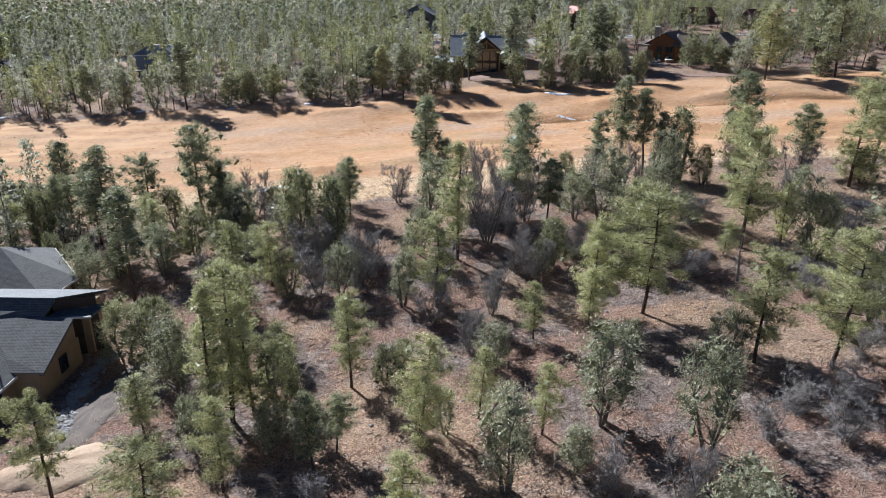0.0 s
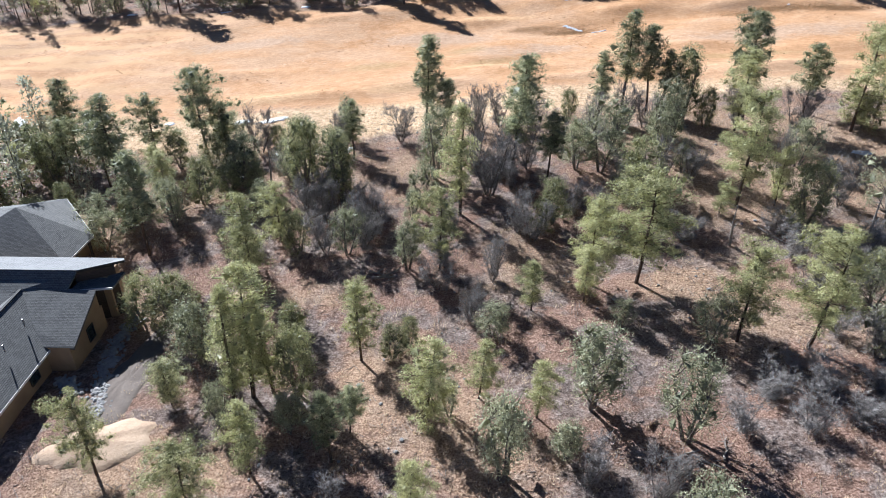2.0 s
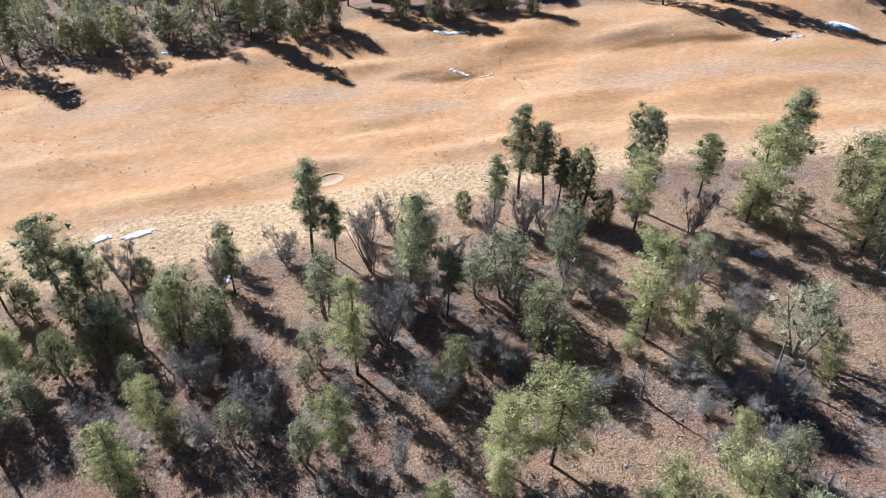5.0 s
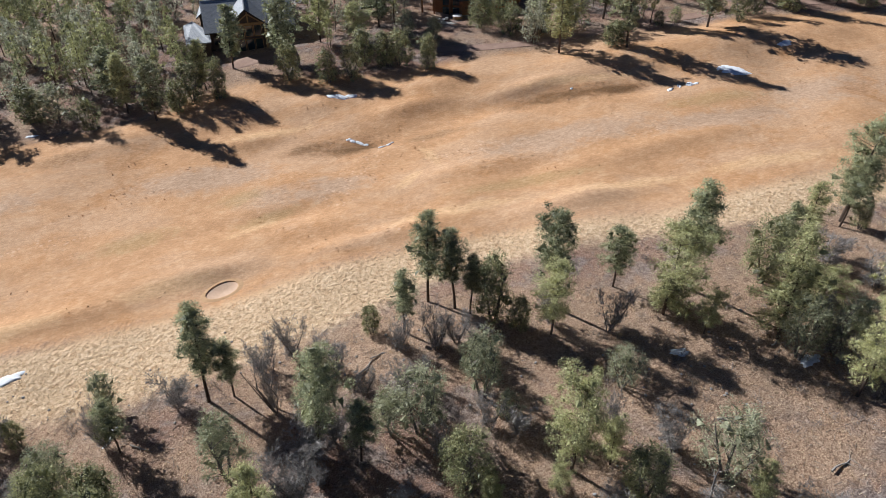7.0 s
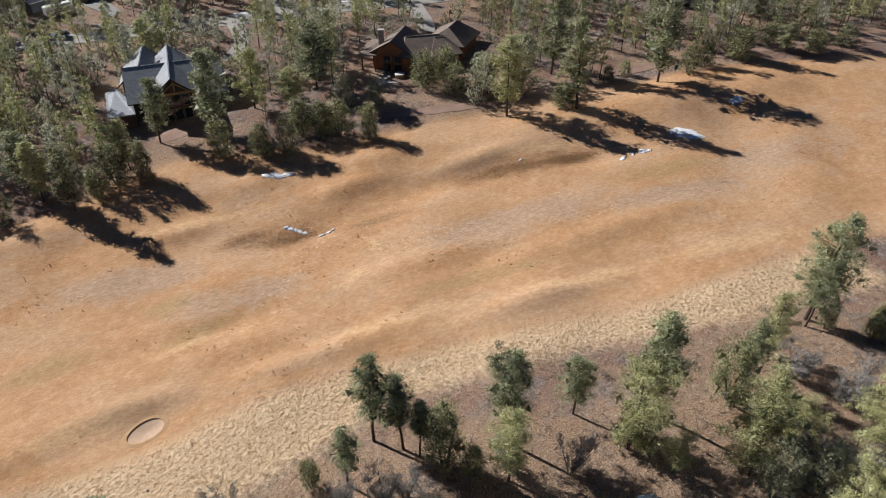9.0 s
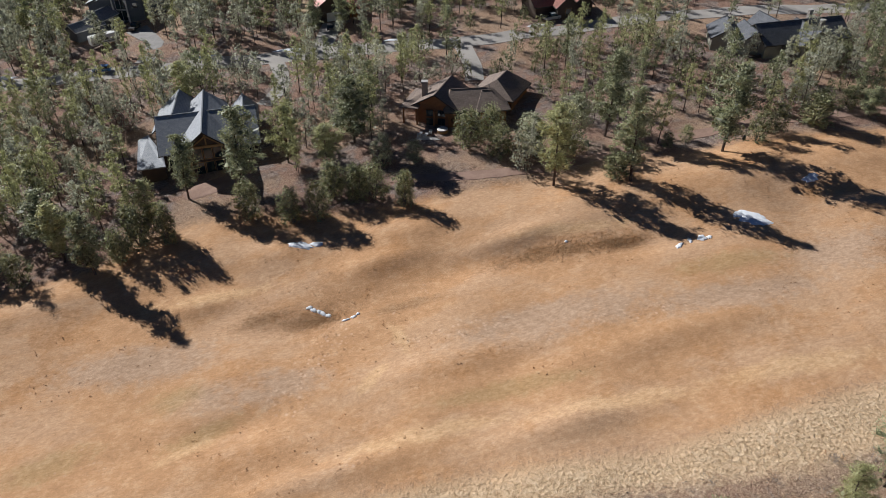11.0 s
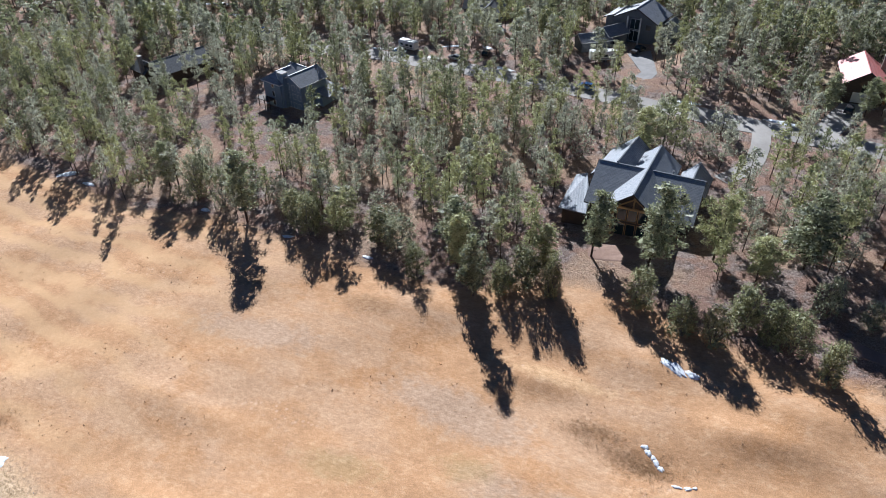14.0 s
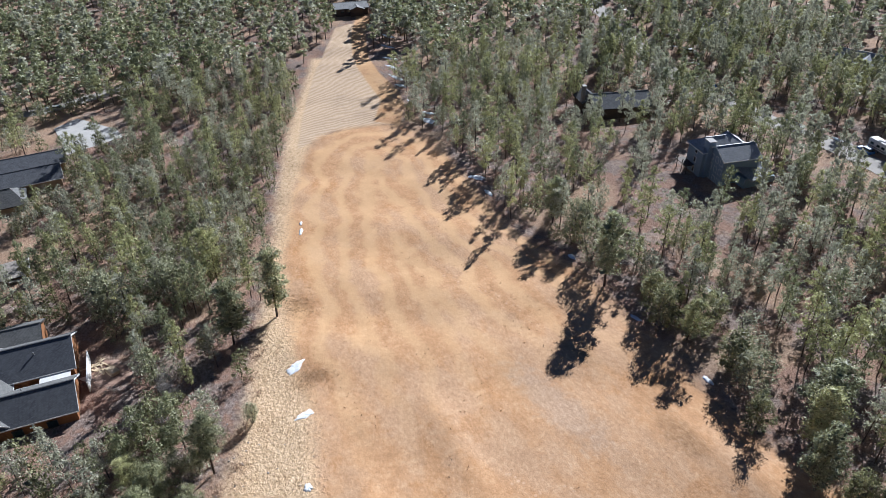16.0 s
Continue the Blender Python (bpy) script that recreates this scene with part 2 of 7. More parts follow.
def ground_material():
    m, nodes, links, bsdf = material("ground_grass_and_duff", 0.95)
    bsdf.inputs["Specular IOR Level"].default_value = 0.1
    pos = nodes.new("ShaderNodeTexCoord").outputs["Object"]

    def att(name):
        a = nodes.new("ShaderNodeAttribute")
        a.attribute_name = name
        return a.outputs["Fac"]

    wob = noise_node(nodes, links, 0.22, 5, pos)
    tuft = noise_node(nodes, links, 1.6, 5, pos, 0.7)
    grain = noise_node(nodes, links, 6.0, 4, pos, 0.75)
    broad = noise_node(nodes, links, 0.045, 4, pos)
    # forest floor: red-brown needles, grey litter, bare red earth, straw
    floor = ramp(nodes, links, maths(nodes, links, "MULTIPLY_ADD", grain, 0.55, maths(nodes, links, "MULTIPLY", tuft, 0.5)),
                 [(0.38, (0.062, 0.045, 0.039)), (0.47, (0.180, 0.134, 0.114)), (0.56, (0.325, 0.256, 0.222)), (0.68, (0.55, 0.47, 0.42))])
    red = ramp(nodes, links, grain, [(0.36, (0.14, 0.078, 0.056)), (0.50, (0.315, 0.192, 0.141)), (0.66, (0.55, 0.38, 0.295))])
    floor = mixed(nodes, links, ranged(nodes, links, wob, 0.43, 0.55, 0.0, 0.92), floor, red)
    straw = ramp(nodes, links, grain, [(0.36, (0.20, 0.122, 0.078)), (0.5, (0.46, 0.310, 0.205)), (0.66, (0.70, 0.52, 0.37))])
    dry = maths(nodes, links, "MAXIMUM", ranged(nodes, links, broad, 0.48, 0.60, 0.0, 0.75), ranged(nodes, links, maths(nodes, links, "ADD", att("straw"), maths(nodes, links, "MULTIPLY_ADD", wob, 1.2, -0.6)), 0.15, 0.75, 0.0, 0.85))
    floor = mixed(nodes, links, dry, floor, straw)
    clump = noise_node(nodes, links, 0.9, 6, pos, 0.75)
    floor = mixed(nodes, links, ranged(nodes, links, clump, 0.47, 0.36, 0.0, 0.6), floor, (0.125, 0.082, 0.064))
    # pale rough
    pale = ramp(nodes, links, maths(nodes, links, "MULTIPLY_ADD", tuft, 0.6, maths(nodes, links, "MULTIPLY", grain, 0.4)),
                [(0.38, (0.40, 0.262, 0.152)), (0.47, (0.65, 0.455, 0.280)), (0.62, (0.85, 0.66, 0.45))])
    # fairway: fine streaks along its length, grey, orange and olive patches, scuffed clods
    long_way = nodes.new("ShaderNodeMapping")
    long_way.inputs["Rotation"].default_value = (0, 0, radians(-6))
    long_way.inputs["Scale"].default_value = (0.5, 1.0, 1.0)
    links.new(pos, long_way.inputs[0])
    fine = noise_node(nodes, links, 2.2, 8, long_way.outputs[0], 0.75)
    even = noise_node(nodes, links, 0.45, 8, pos, 0.72)
    patch = noise_node(nodes, links, 0.10, 7, long_way.outputs[0], 0.62)
    micro = noise_node(nodes, links, 7.0, 4, pos, 0.8)

    def place(name, lo, hi, top):
        """A patch of the ground with a broken rim."""
        f = maths(nodes, links, "ADD", att(name), maths(nodes, links, "MULTIPLY_ADD", even, 1.5, -0.75))
        return ranged(nodes, links, f, lo, hi, 0.0, top)

    turf = ramp(nodes, links, maths(nodes, links, "MULTIPLY_ADD", fine, 0.5, maths(nodes, links, "MULTIPLY", even, 0.5)),
                [(0.36, (0.42, 0.240, 0.124)), (0.50, (0.543, 0.309, 0.160)), (0.62, (0.64, 0.405, 0.235))])
    turf = mixed(nodes, links, ranged(nodes, links, patch, 0.45, 0.60, 0.0, 0.55), turf,
                 ramp(nodes, links, fine, [(0.36, (0.45, 0.285, 0.175)), (0.5, (0.550, 0.362, 0.230)), (0.64, (0.65, 0.45, 0.30))]))
    turf = mixed(nodes, links, place("ashen", 0.30, 0.85, 0.85), turf, ramp(nodes, links, fine, [(0.36, (0.37, 0.245, 0.160)), (0.5, (0.48, 0.328, 0.222)), (0.64, (0.58, 0.41, 0.29))]))
    rust = ranged(nodes, links, noise_node(nodes, links, 0.085, 6, pos, 0.7), 0.54, 0.66, 0.0, 0.5)
    turf = mixed(nodes, links, rust, turf, ramp(nodes, links, fine, [(0.38, (0.36, 0.170, 0.064)), (0.62, (0.58, 0.305, 0.134))]))
    turf = mixed(nodes, links, place("green", 0.30, 0.9, 0.5), turf, ramp(nodes, links, fine, [(0.38, (0.30, 0.205, 0.090)), (0.62, (0.49, 0.345, 0.170))]))
    turf = mixed(nodes, links, place("gold", 0.30, 0.95, 0.65), turf, ramp(nodes, links, fine, [(0.36, (0.55, 0.335, 0.165)), (0.62, (0.78, 0.53, 0.31))]))
    turf = mixed(nodes, links, place("damp", 0.35, 0.95, 0.6), turf, ramp(nodes, links, fine, [(0.36, (0.155, 0.092, 0.050)), (0.5, (0.30, 0.175, 0.092)), (0.64, (0.42, 0.27, 0.155))]))
    specks = noise_node(nodes, links, 3.2, 6, pos, 0.85)
    turf = mixed(nodes, links, ranged(nodes, links, specks, 0.57, 0.69, 0.0, 0.6), turf, (0.74, 0.52, 0.335))
    turf = mixed(nodes, links, ranged(nodes, links, specks, 0.41, 0.30, 0.0, 0.8), turf, (0.19, 0.110, 0.056))
    clod = nodes.new("ShaderNodeTexVoronoi")
    clod.inputs["Scale"].default_value = 1.3
    links.new(pos, clod.inputs["Vector"])
    trodden = maths(nodes, links, "MAXIMUM", place("scuffed", 0.30, 0.75, 1.0), ranged(nodes, links, noise_node(nodes, links, 0.13, 5, pos, 0.7), 0.59, 0.66, 0.0, 0.7))
    spot = maths(nodes, links, "MULTIPLY", trodden, ranged(nodes, links, clod.outputs["Distance"], 0.42, 0.20, 0.0, 0.5))
    turf = mixed(nodes, links, spot, turf, ramp(nodes, links, clod.outputs["Color"], [(0.3, (0.30, 0.165, 0.092)), (0.6, (0.74, 0.52, 0.37))]))
    turf = mixed(nodes, links, 0.34, turf, ramp(nodes, links, micro, [(0.34, (0.42, 0.40, 0.38)), (0.5, (1.0, 1.0, 1.0)), (0.68, (1.45, 1.45, 1.45))]), "MULTIPLY")
    # faint lines left by the mower, following the edges, towards the west
    west = nodes.new("ShaderNodeSeparateXYZ")
    links.new(pos, west.inputs[0])
    away = ranged(nodes, links, west.outputs[0], -30.0, -80.0, 0.0, 0.62)
    bands = maths(nodes, links, "SINE", maths(nodes, links, "MULTIPLY_ADD", att("fairway"), 0.95, maths(nodes, links, "MULTIPLY", broad, 16.0)))
    bands = maths(nodes, links, "MULTIPLY", ranged(nodes, links, bands, -0.6, 1.0), away)
    turf = mixed(nodes, links, bands, turf, (0.68, 0.435, 0.235))
    # mown stripes on the pale far part
    wave = nodes.new("ShaderNodeTexWave")
    wave.inputs["Scale"].default_value, wave.inputs["Distortion"].default_value = 0.30, 5.0
    wave.inputs["Detail"].default_value, wave.inputs["Detail Scale"].default_value = 4.0, 0.6
    turn = nodes.new("ShaderNodeMapping")
    turn.inputs["Rotation"].default_value = (0, 0, radians(55))
    links.new(pos, turn.inputs[0])
    links.new(turn.outputs[0], wave.inputs[0])
    stripes = ramp(nodes, links, wave.outputs["Fac"], [(0.2, (0.52, 0.36, 0.23)), (0.8, (0.70, 0.54, 0.39))])

    def edge(name, soft, amount):
        d = maths(nodes, links, "ADD", att(name), maths(nodes, links, "MULTIPLY_ADD", tuft, amount, -amount / 2))
        return ranged(nodes, links, d, -soft, soft)

    col = mixed(nodes, links, edge("rough", 2.0, 5.0), floor, pale)
    col = mixed(nodes, links, edge("mown", 0.6, 1.5), col, stripes)
    fair = edge("fairway", 2.2, 6.0)
    col = mixed(nodes, links, fair, col, turf)
    col = mixed(nodes, links, edge("strand", 0.6, 1.2), col, turf)
    links.new(col, bsdf.inputs["Base Color"])
    hummock = nodes.new("ShaderNodeTexVoronoi")
    hummock.feature = "SMOOTH_F1"
    hummock.inputs["Scale"].default_value = 2.1
    links.new(pos, hummock.inputs["Vector"])
    tussocks = maths(nodes, links, "MULTIPLY", maths(nodes, links, "MULTIPLY", edge("rough", 2.0, 5.0), maths(nodes, links, "SUBTRACT", 1.0, fair)), maths(nodes, links, "MULTIPLY", hummock.outputs["Distance"], -0.34))
    rel = maths(nodes, links, "MULTIPLY_ADD", tuft, maths(nodes, links, "MULTIPLY_ADD", fair, -0.48, 0.6), maths(nodes, links, "MULTIPLY", grain, maths(nodes, links, "MULTIPLY_ADD", fair, -0.29, 0.35)))
    bump(nodes, links, bsdf, maths(nodes, links, "ADD", rel, tussocks), 1.0, 0.5)
    return m


def spread(fine_lo, fine_hi, step, far):
    core = list(np.arange(fine_lo, fine_hi + step / 2, step))
    out_lo, out_hi, s = [], [], step
    a, b = core[0], core[-1]
    while b < far:
        s *= 1.35
        a, b = a - s, b + s
        out_lo.append(a), out_hi.append(b)
    return np.array(out_lo[::-1] + core + out_hi)


def mesh_from(name, verts, faces, material_list, face_material=None, smooth=False, **attributes):
    """A mesh out of numpy arrays: verts n x 3, faces m x 3 or m x 4."""
    verts, faces = np.asarray(verts, np.float32), np.asarray(faces, np.int32)
    me = bpy.data.meshes.new(name)
    k = faces.shape[1]
    me.vertices.add(len(verts)), me.loops.add(faces.size), me.polygons.add(len(faces))
    me.vertices.foreach_set("co", verts.ravel())
    me.loops.foreach_set("vertex_index", faces.ravel())
    me.polygons.foreach_set("loop_start", np.arange(0, faces.size, k, dtype=np.int32))
    for mat in material_list:
        me.materials.append(mat)
    if face_material is not None:
        me.polygons.foreach_set("material_index", np.asarray(face_material, np.int32))
    me.polygons.foreach_set("use_smooth", np.full(len(faces), smooth))
    for key, values in attributes.items():
        a = me.attributes.new(key, "FLOAT", "POINT")
        a.data.foreach_set("value", np.asarray(values, np.float32))
    me.update(calc_edges=True)
    return me


def stain(x, y, spots):
    """How strongly places lie in any of some oval patches, 0 to 1."""
    best = np.zeros(x.shape)
    for cx, cy, hl, hw, turn in spots:
        c, s_ = math.cos(radians(turn)), math.sin(radians(turn))
        u, v = ((x - cx) * c + (y - cy) * s_) / hl, (-(x - cx) * s_ + (y - cy) * c) / hw
        best = np.maximum(best, np.exp(-u * u - v * v))
    return best


def build_ground():
    xs, ys = spread(-280, 180, 1.0, 2600), spread(20, 300, 1.0, 2600)
    gx, gy = np.meshgrid(xs, ys)
    gz = ground_z(gx, gy)
    nx, ny = len(xs), len(ys)
    i = (np.arange(ny - 1)[:, None] * nx + np.arange(nx - 1)[None]).ravel()
    faces = np.stack([i, i + 1, i + nx + 1, i + nx], 1)
    near = lambda poly: np.clip(inside_distance(gx.ravel(), gy.ravel(), poly), -14, 45)
    me = mesh_from("ground", np.stack([gx.ravel(), gy.ravel(), gz.ravel()], 1), faces, [ground_material()], smooth=True,
                   **{key: stain(gx.ravel(), gy.ravel(), spots) for key, spots in STAINS.items()}, fairway=near(FAIRWAY), mown=near(MOWN), strand=near(STRAND), rough=near(ROUGH))
    tagged(new("ground", me), "dry tan fairway and red-brown forest floor, gently rolling", "ground", kind="structure")


build_ground()


# ---- helpers for things ----
def thing(name, x, y, z=None, turn=0.0, label="", category="", group="", kind=""):
    ob = new(name)
    ob.matrix_world = pose(x, y, float(ground_z(x, y)) if z is None else z, 0, 0, turn)
    return tagged(ob, label, category, group, kind)


def part(name, data, mat, parent, label=""):
    """Links a bmesh (or a mesh) as one object under a thing or a part."""
    if isinstance(data, bmesh.types.BMesh):
        me = bpy.data.meshes.new(name)
        data.to_mesh(me)
        data.free()
        data = me
    if mat is not None and not data.materials:
        data.materials.append(mat)
    ob = new(name, data)
    ob.parent = parent
    return tagged(ob, label)


# ---- trees ----
def blades(rng, centres, ways, count, length, width, scatter, lift):
    """Loose pointed blades fanning out of each centre. Returns corner points, three a blade."""
    n = len(centres)
    c = np.repeat(centres, count, 0)
    d = np.repeat(ways, count, 0) + rng.normal(0, scatter, (n * count, 3))
    d[:, 2] += lift
    d /= np.linalg.norm(d, axis=1)[:, None] + 1e-9
    out = np.repeat(ways / (np.linalg.norm(ways, axis=1)[:, None] + 1e-9), count, 0) + (0, 0, 0.55)
    side = np.cross(d, out + rng.normal(0, 0.4, d.shape))       # blades lie like scales on the outside of the crown
    side /= np.linalg.norm(side, axis=1)[:, None] + 1e-9
    ln = length * rng.uniform(0.6, 1.25, (len(c), 1))
    w = width * rng.uniform(0.7, 1.3, (len(c), 1))
    foot = c - d * ln * 0.2
    return np.stack([foot - side * w, foot + side * w, c + d * ln], 1).reshape(-1, 3)


def limb(a, b, ra, rb, sides=3):
    """A tapered stick between two points, as triangles."""
    a, b = np.asarray(a, float), np.asarray(b, float)
    d = (b - a) / (np.linalg.norm(b - a) + 1e-9)
    u = np.cross(d, (0.3, 0.9, 0.2))
    u /= np.linalg.norm(u)
    v = np.cross(d, u)
    tri = []
    ang = [2 * math.pi * k / sides for k in range(sides + 1)]
    for p, q in zip(ang, ang[1:]):
        a0, a1 = a + ra * (math.cos(p) * u + math.sin(p) * v), a + ra * (math.cos(q) * u + math.sin(q) * v)
        b0, b1 = b + rb * (math.cos(p) * u + math.sin(p) * v), b + rb * (math.cos(q) * u + math.sin(q) * v)
        tri += [a0, a1, b1, a0, b1, b0]
    return tri


def trunk_points(rng, height, radius, bend, sides=7, steps=5):
    pts = [np.array((0, 0, -0.4))]
    for k in range(1, steps + 1):
        s = k / steps
        pts.append(np.array((bend * math.sin(s * 2.2) + rng.normal(0, 0.02 * height / steps), rng.normal(0, 0.02 * height / steps), s * height)))
    tri = []
    for k in range(steps):
        tri += limb(pts[k], pts[k + 1], radius * (1 - 0.8 * k / steps), radius * (1 - 0.8 * (k + 1) / steps), sides)
    return tri, pts


def along(pts, s):
    """A point at the share s of the height of a bent trunk."""
    k = min(int(s * (len(pts) - 1)), len(pts) - 2)
    f = s * (len(pts) - 1) - k
    return pts[k] * (1 - f) + pts[k + 1] * f


def puffs(rng, centres, sizes, count, length, width, flat=0.75, heart_size=0.56):
    """Clumps of foliage: a shell of small blades round each centre that face outwards, over a closed heart
    whose low tint paints in the crown's inner shade. Returns corner points, three a blade, and the shade of each
    corner."""
    centres, sizes = np.asarray(centres, float), np.asarray(sizes, float)
    n = len(centres)
    own = rng.uniform(0.0, 1.0, n)
    u = rng.normal(0, 1, (n * count, 3))
    u[:, 2] += 0.35
    u /= np.linalg.norm(u, axis=1)[:, None]
    c, sz = np.repeat(centres, count, 0), np.repeat(sizes, count)[:, None]
    p = c + u * sz * (1, 1, flat) * rng.uniform(0.62, 1.12, (n * count, 1))
    t = rng.normal(0, 1, u.shape)
    t -= (t * u).sum(1)[:, None] * u
    t /= np.linalg.norm(t, axis=1)[:, None] + 1e-9
    d = 0.65 * u + 0.75 * t + (0, 0, 0.12)
    d /= np.linalg.norm(d, axis=1)[:, None]
    side = np.cross(d, u)
    side /= np.linalg.norm(side, axis=1)[:, None] + 1e-9
    ln, w = length * rng.uniform(0.6, 1.3, (len(c), 1)), width * rng.uniform(0.7, 1.3, (len(c), 1))
    foot = p - d * ln * 0.35
    pts = np.stack([foot - side * w, foot + side * w, p + d * ln * 0.65], 1).reshape(-1, 3)
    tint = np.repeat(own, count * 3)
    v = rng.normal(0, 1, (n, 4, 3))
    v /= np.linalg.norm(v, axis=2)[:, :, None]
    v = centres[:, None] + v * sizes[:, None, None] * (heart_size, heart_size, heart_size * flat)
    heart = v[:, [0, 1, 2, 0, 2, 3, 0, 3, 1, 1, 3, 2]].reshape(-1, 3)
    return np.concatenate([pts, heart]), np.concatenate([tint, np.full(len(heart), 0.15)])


def pine_form(seed, base=0.3, branches=38, count=56, length=0.20, width=0.045, size=0.44, loose=0.0, sides=7, limbs=True, blunt=1.0, heart_size=0.56, wide=2.0):
    """A ponderosa ten metres high and twice wide across, its needles in clumps along the branches, a rounded and uneven top:
    (trunk corners, limb corners, needle corners, needle shades)."""
    rng = np.random.default_rng(seed)
    trunk, pts = trunk_points(rng, 9.5, 0.15, rng.normal(0, 0.25), sides)
    sticks, centres, sizes = [], [], []
    heavy, lean = rng.uniform(0, 2 * math.pi), rng.uniform(0.15, 0.4)
    for k in range(branches):
        q = (k + rng.uniform(0, 1)) / branches
        s = base + (0.97 - base) * q
        a = k * 2.4 + rng.normal(0, 0.6)
        full = min(1.0, 0.5 + 1.6 * q) * math.sqrt(max(0.03, 1 - blunt * max(0.0, q - 0.30) ** 2 / 0.49))
        reach = 0.86 * wide * full * rng.uniform(0.55, 1.12) * (1 + lean * math.cos(a - heavy))
        if rng.uniform() < loose:
            continue
        foot = along(pts, min(s, 0.985))
        way = np.array((math.cos(a), math.sin(a), -0.10 + 0.5 * q + rng.normal(0, 0.12)))
        tip = foot + way * reach
        if limbs:
            sticks += limb(foot, tip, 0.034, 0.010)
        for f in ((1.0, 0.78, 0.55, 0.30) if reach > 2.0 else (1.0, 0.62, 0.30) if reach > 1.2 else (0.95, 0.45) if reach > 0.6 else (0.7,)):
            centres.append(foot + (tip - foot) * f + rng.normal(0, 0.13, 3) + (0, 0, 0.08))
            sizes.append(size * rng.uniform(0.65, 1.25) * (1.0 if f > 0.5 else 0.9))
    for k in range(4):
        centres.append(along(pts, 0.95 + 0.012 * k) + rng.normal(0, 0.14, 3)), sizes.append(size * rng.uniform(0.6, 0.85))
    for k in range(9 if limbs else 0):          # dead stubs below the crown
        foot, a = along(pts, rng.uniform(0.10, base)), rng.uniform(0, 2 * math.pi)
        sticks += limb(foot, foot + np.array((math.cos(a), math.sin(a), rng.uniform(-0.2, 0.2))) * rng.uniform(0.3, 1.1), 0.022, 0.006)
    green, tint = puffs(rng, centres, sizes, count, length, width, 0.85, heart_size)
    return np.array(trunk), np.array(sticks).reshape(-1, 3), green, tint


def juniper_form(seed, lobes=46, count=52, length=0.15, width=0.045, size=0.46, stems=3, low=0.16, sides=6, open_=0.0, heart_size=0.56, wide=2.0):
    """A juniper five metres high and twice wide across, its rounded crown of many small lobes on forked stems:
    (stem corners, limb corners, leaf corners, leaf shades)."""
    rng = np.random.default_rng(seed)
    trunk, sticks, centres, sizes, heads = [], [], [], [], []
    for k in range(stems):
        a = 2 * math.pi * (k + rng.uniform(0, 0.6)) / stems
        p = np.array((0.10 * math.cos(a), 0.10 * math.sin(a), -0.3))
        for j in range(4):
            q = p + np.array((0.15 * wide * math.cos(a), 0.15 * wide * math.sin(a), 0.95)) * rng.uniform(0.8, 1.15)
            trunk += limb(p, q, 0.105 - 0.022 * j, 0.083 - 0.022 * j, sides - 1 if j == 0 else 4)
            p = q
            heads.append(p)
            a += rng.normal(0, 0.5)
    bulge = rng.uniform(0, 2 * math.pi, 3)
    for k in range(lobes):
        s = (k + 0.5) / lobes
        a = k * 2.4 + rng.normal(0, 0.4)
        prof = math.sqrt(max(0.04, 1 - ((s - 0.36) / 0.66) ** 2))
        out = 0.78 * wide * prof * (1 + 0.22 * math.sin(a + bulge[0]) + 0.16 * math.sin(2 * a + 6 * s + bulge[1])) * rng.uniform(0.6, 1.05)
        mid = np.array((out * math.cos(a), out * math.sin(a), 5.0 * (low + (0.90 - low) * s) + rng.normal(0, 0.12)))
        if rng.uniform() < open_:
            continue
        head = min(heads, key=lambda h: abs(h[2] - mid[2] + 0.7) + 0.5 * np.hypot(*(h - mid)[:2]))
        if sides > 4:
            sticks += limb(head, mid, 0.035, 0.010)
        centres.append(mid), sizes.append(size * rng.uniform(0.7, 1.25))
    for k in range(lobes // 7):             # the inside of the crown
        centres.append(np.array((*rng.normal(0, 0.4, 2), 5.0 * rng.uniform(low + 0.15, 0.8)))), sizes.append(size * 1.3)
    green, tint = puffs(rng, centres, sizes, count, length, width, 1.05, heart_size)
    return np.array(trunk), np.array(sticks).reshape(-1, 3), green, tint


def bare_form(seed, stems=6, twigs=40, count=9, length=0.50, width=0.012):
    """A leafless tree or tall brush five metres high and four across: (stem corners, branch corners, twig corners, twig shades)."""
    rng = np.random.default_rng(seed)
    trunk, sticks, centres, ways = [], [], [], []
    for k in range(stems):
        a = rng.uniform(0, 2 * math.pi)
        p, r = np.array((0.1 * math.cos(a), 0.1 * math.sin(a), -0.3)), 0.075
        for j in range(4):
            q = p + np.array((0.40 * math.cos(a), 0.40 * math.sin(a), 1.1)) * rng.uniform(0.75, 1.15)
            trunk += limb(p, q, r, r * 0.7, 4)
            for i in range(3):
                b = rng.uniform(0, 2 * math.pi)
                tip = q + np.array((0.75 * math.cos(b), 0.75 * math.sin(b), rng.uniform(0.1, 0.9)))
                sticks += limb(q, tip, r * 0.5, 0.009)
                m = twigs // 5
                f = rng.uniform(0.2, 1.1, (m, 1))
                centres.append(q + (tip - q) * f + rng.normal(0, 0.2, (m, 3)))
                ways.append(np.repeat([(tip - q) * 0.7], m, 0))
            p, r = q, r * 0.68
            a += rng.normal(0, 0.7)
    twig = blades(rng, np.concatenate(centres), np.concatenate(ways), count, length, width, 0.5, 0.25)
    return np.array(trunk), np.array(sticks).reshape(-1, 3), twig, np.repeat(rng.uniform(0, 1, len(twig) // 3), 3)


def triangles(points):
    return np.arange(len(points)).reshape(-1, 3)


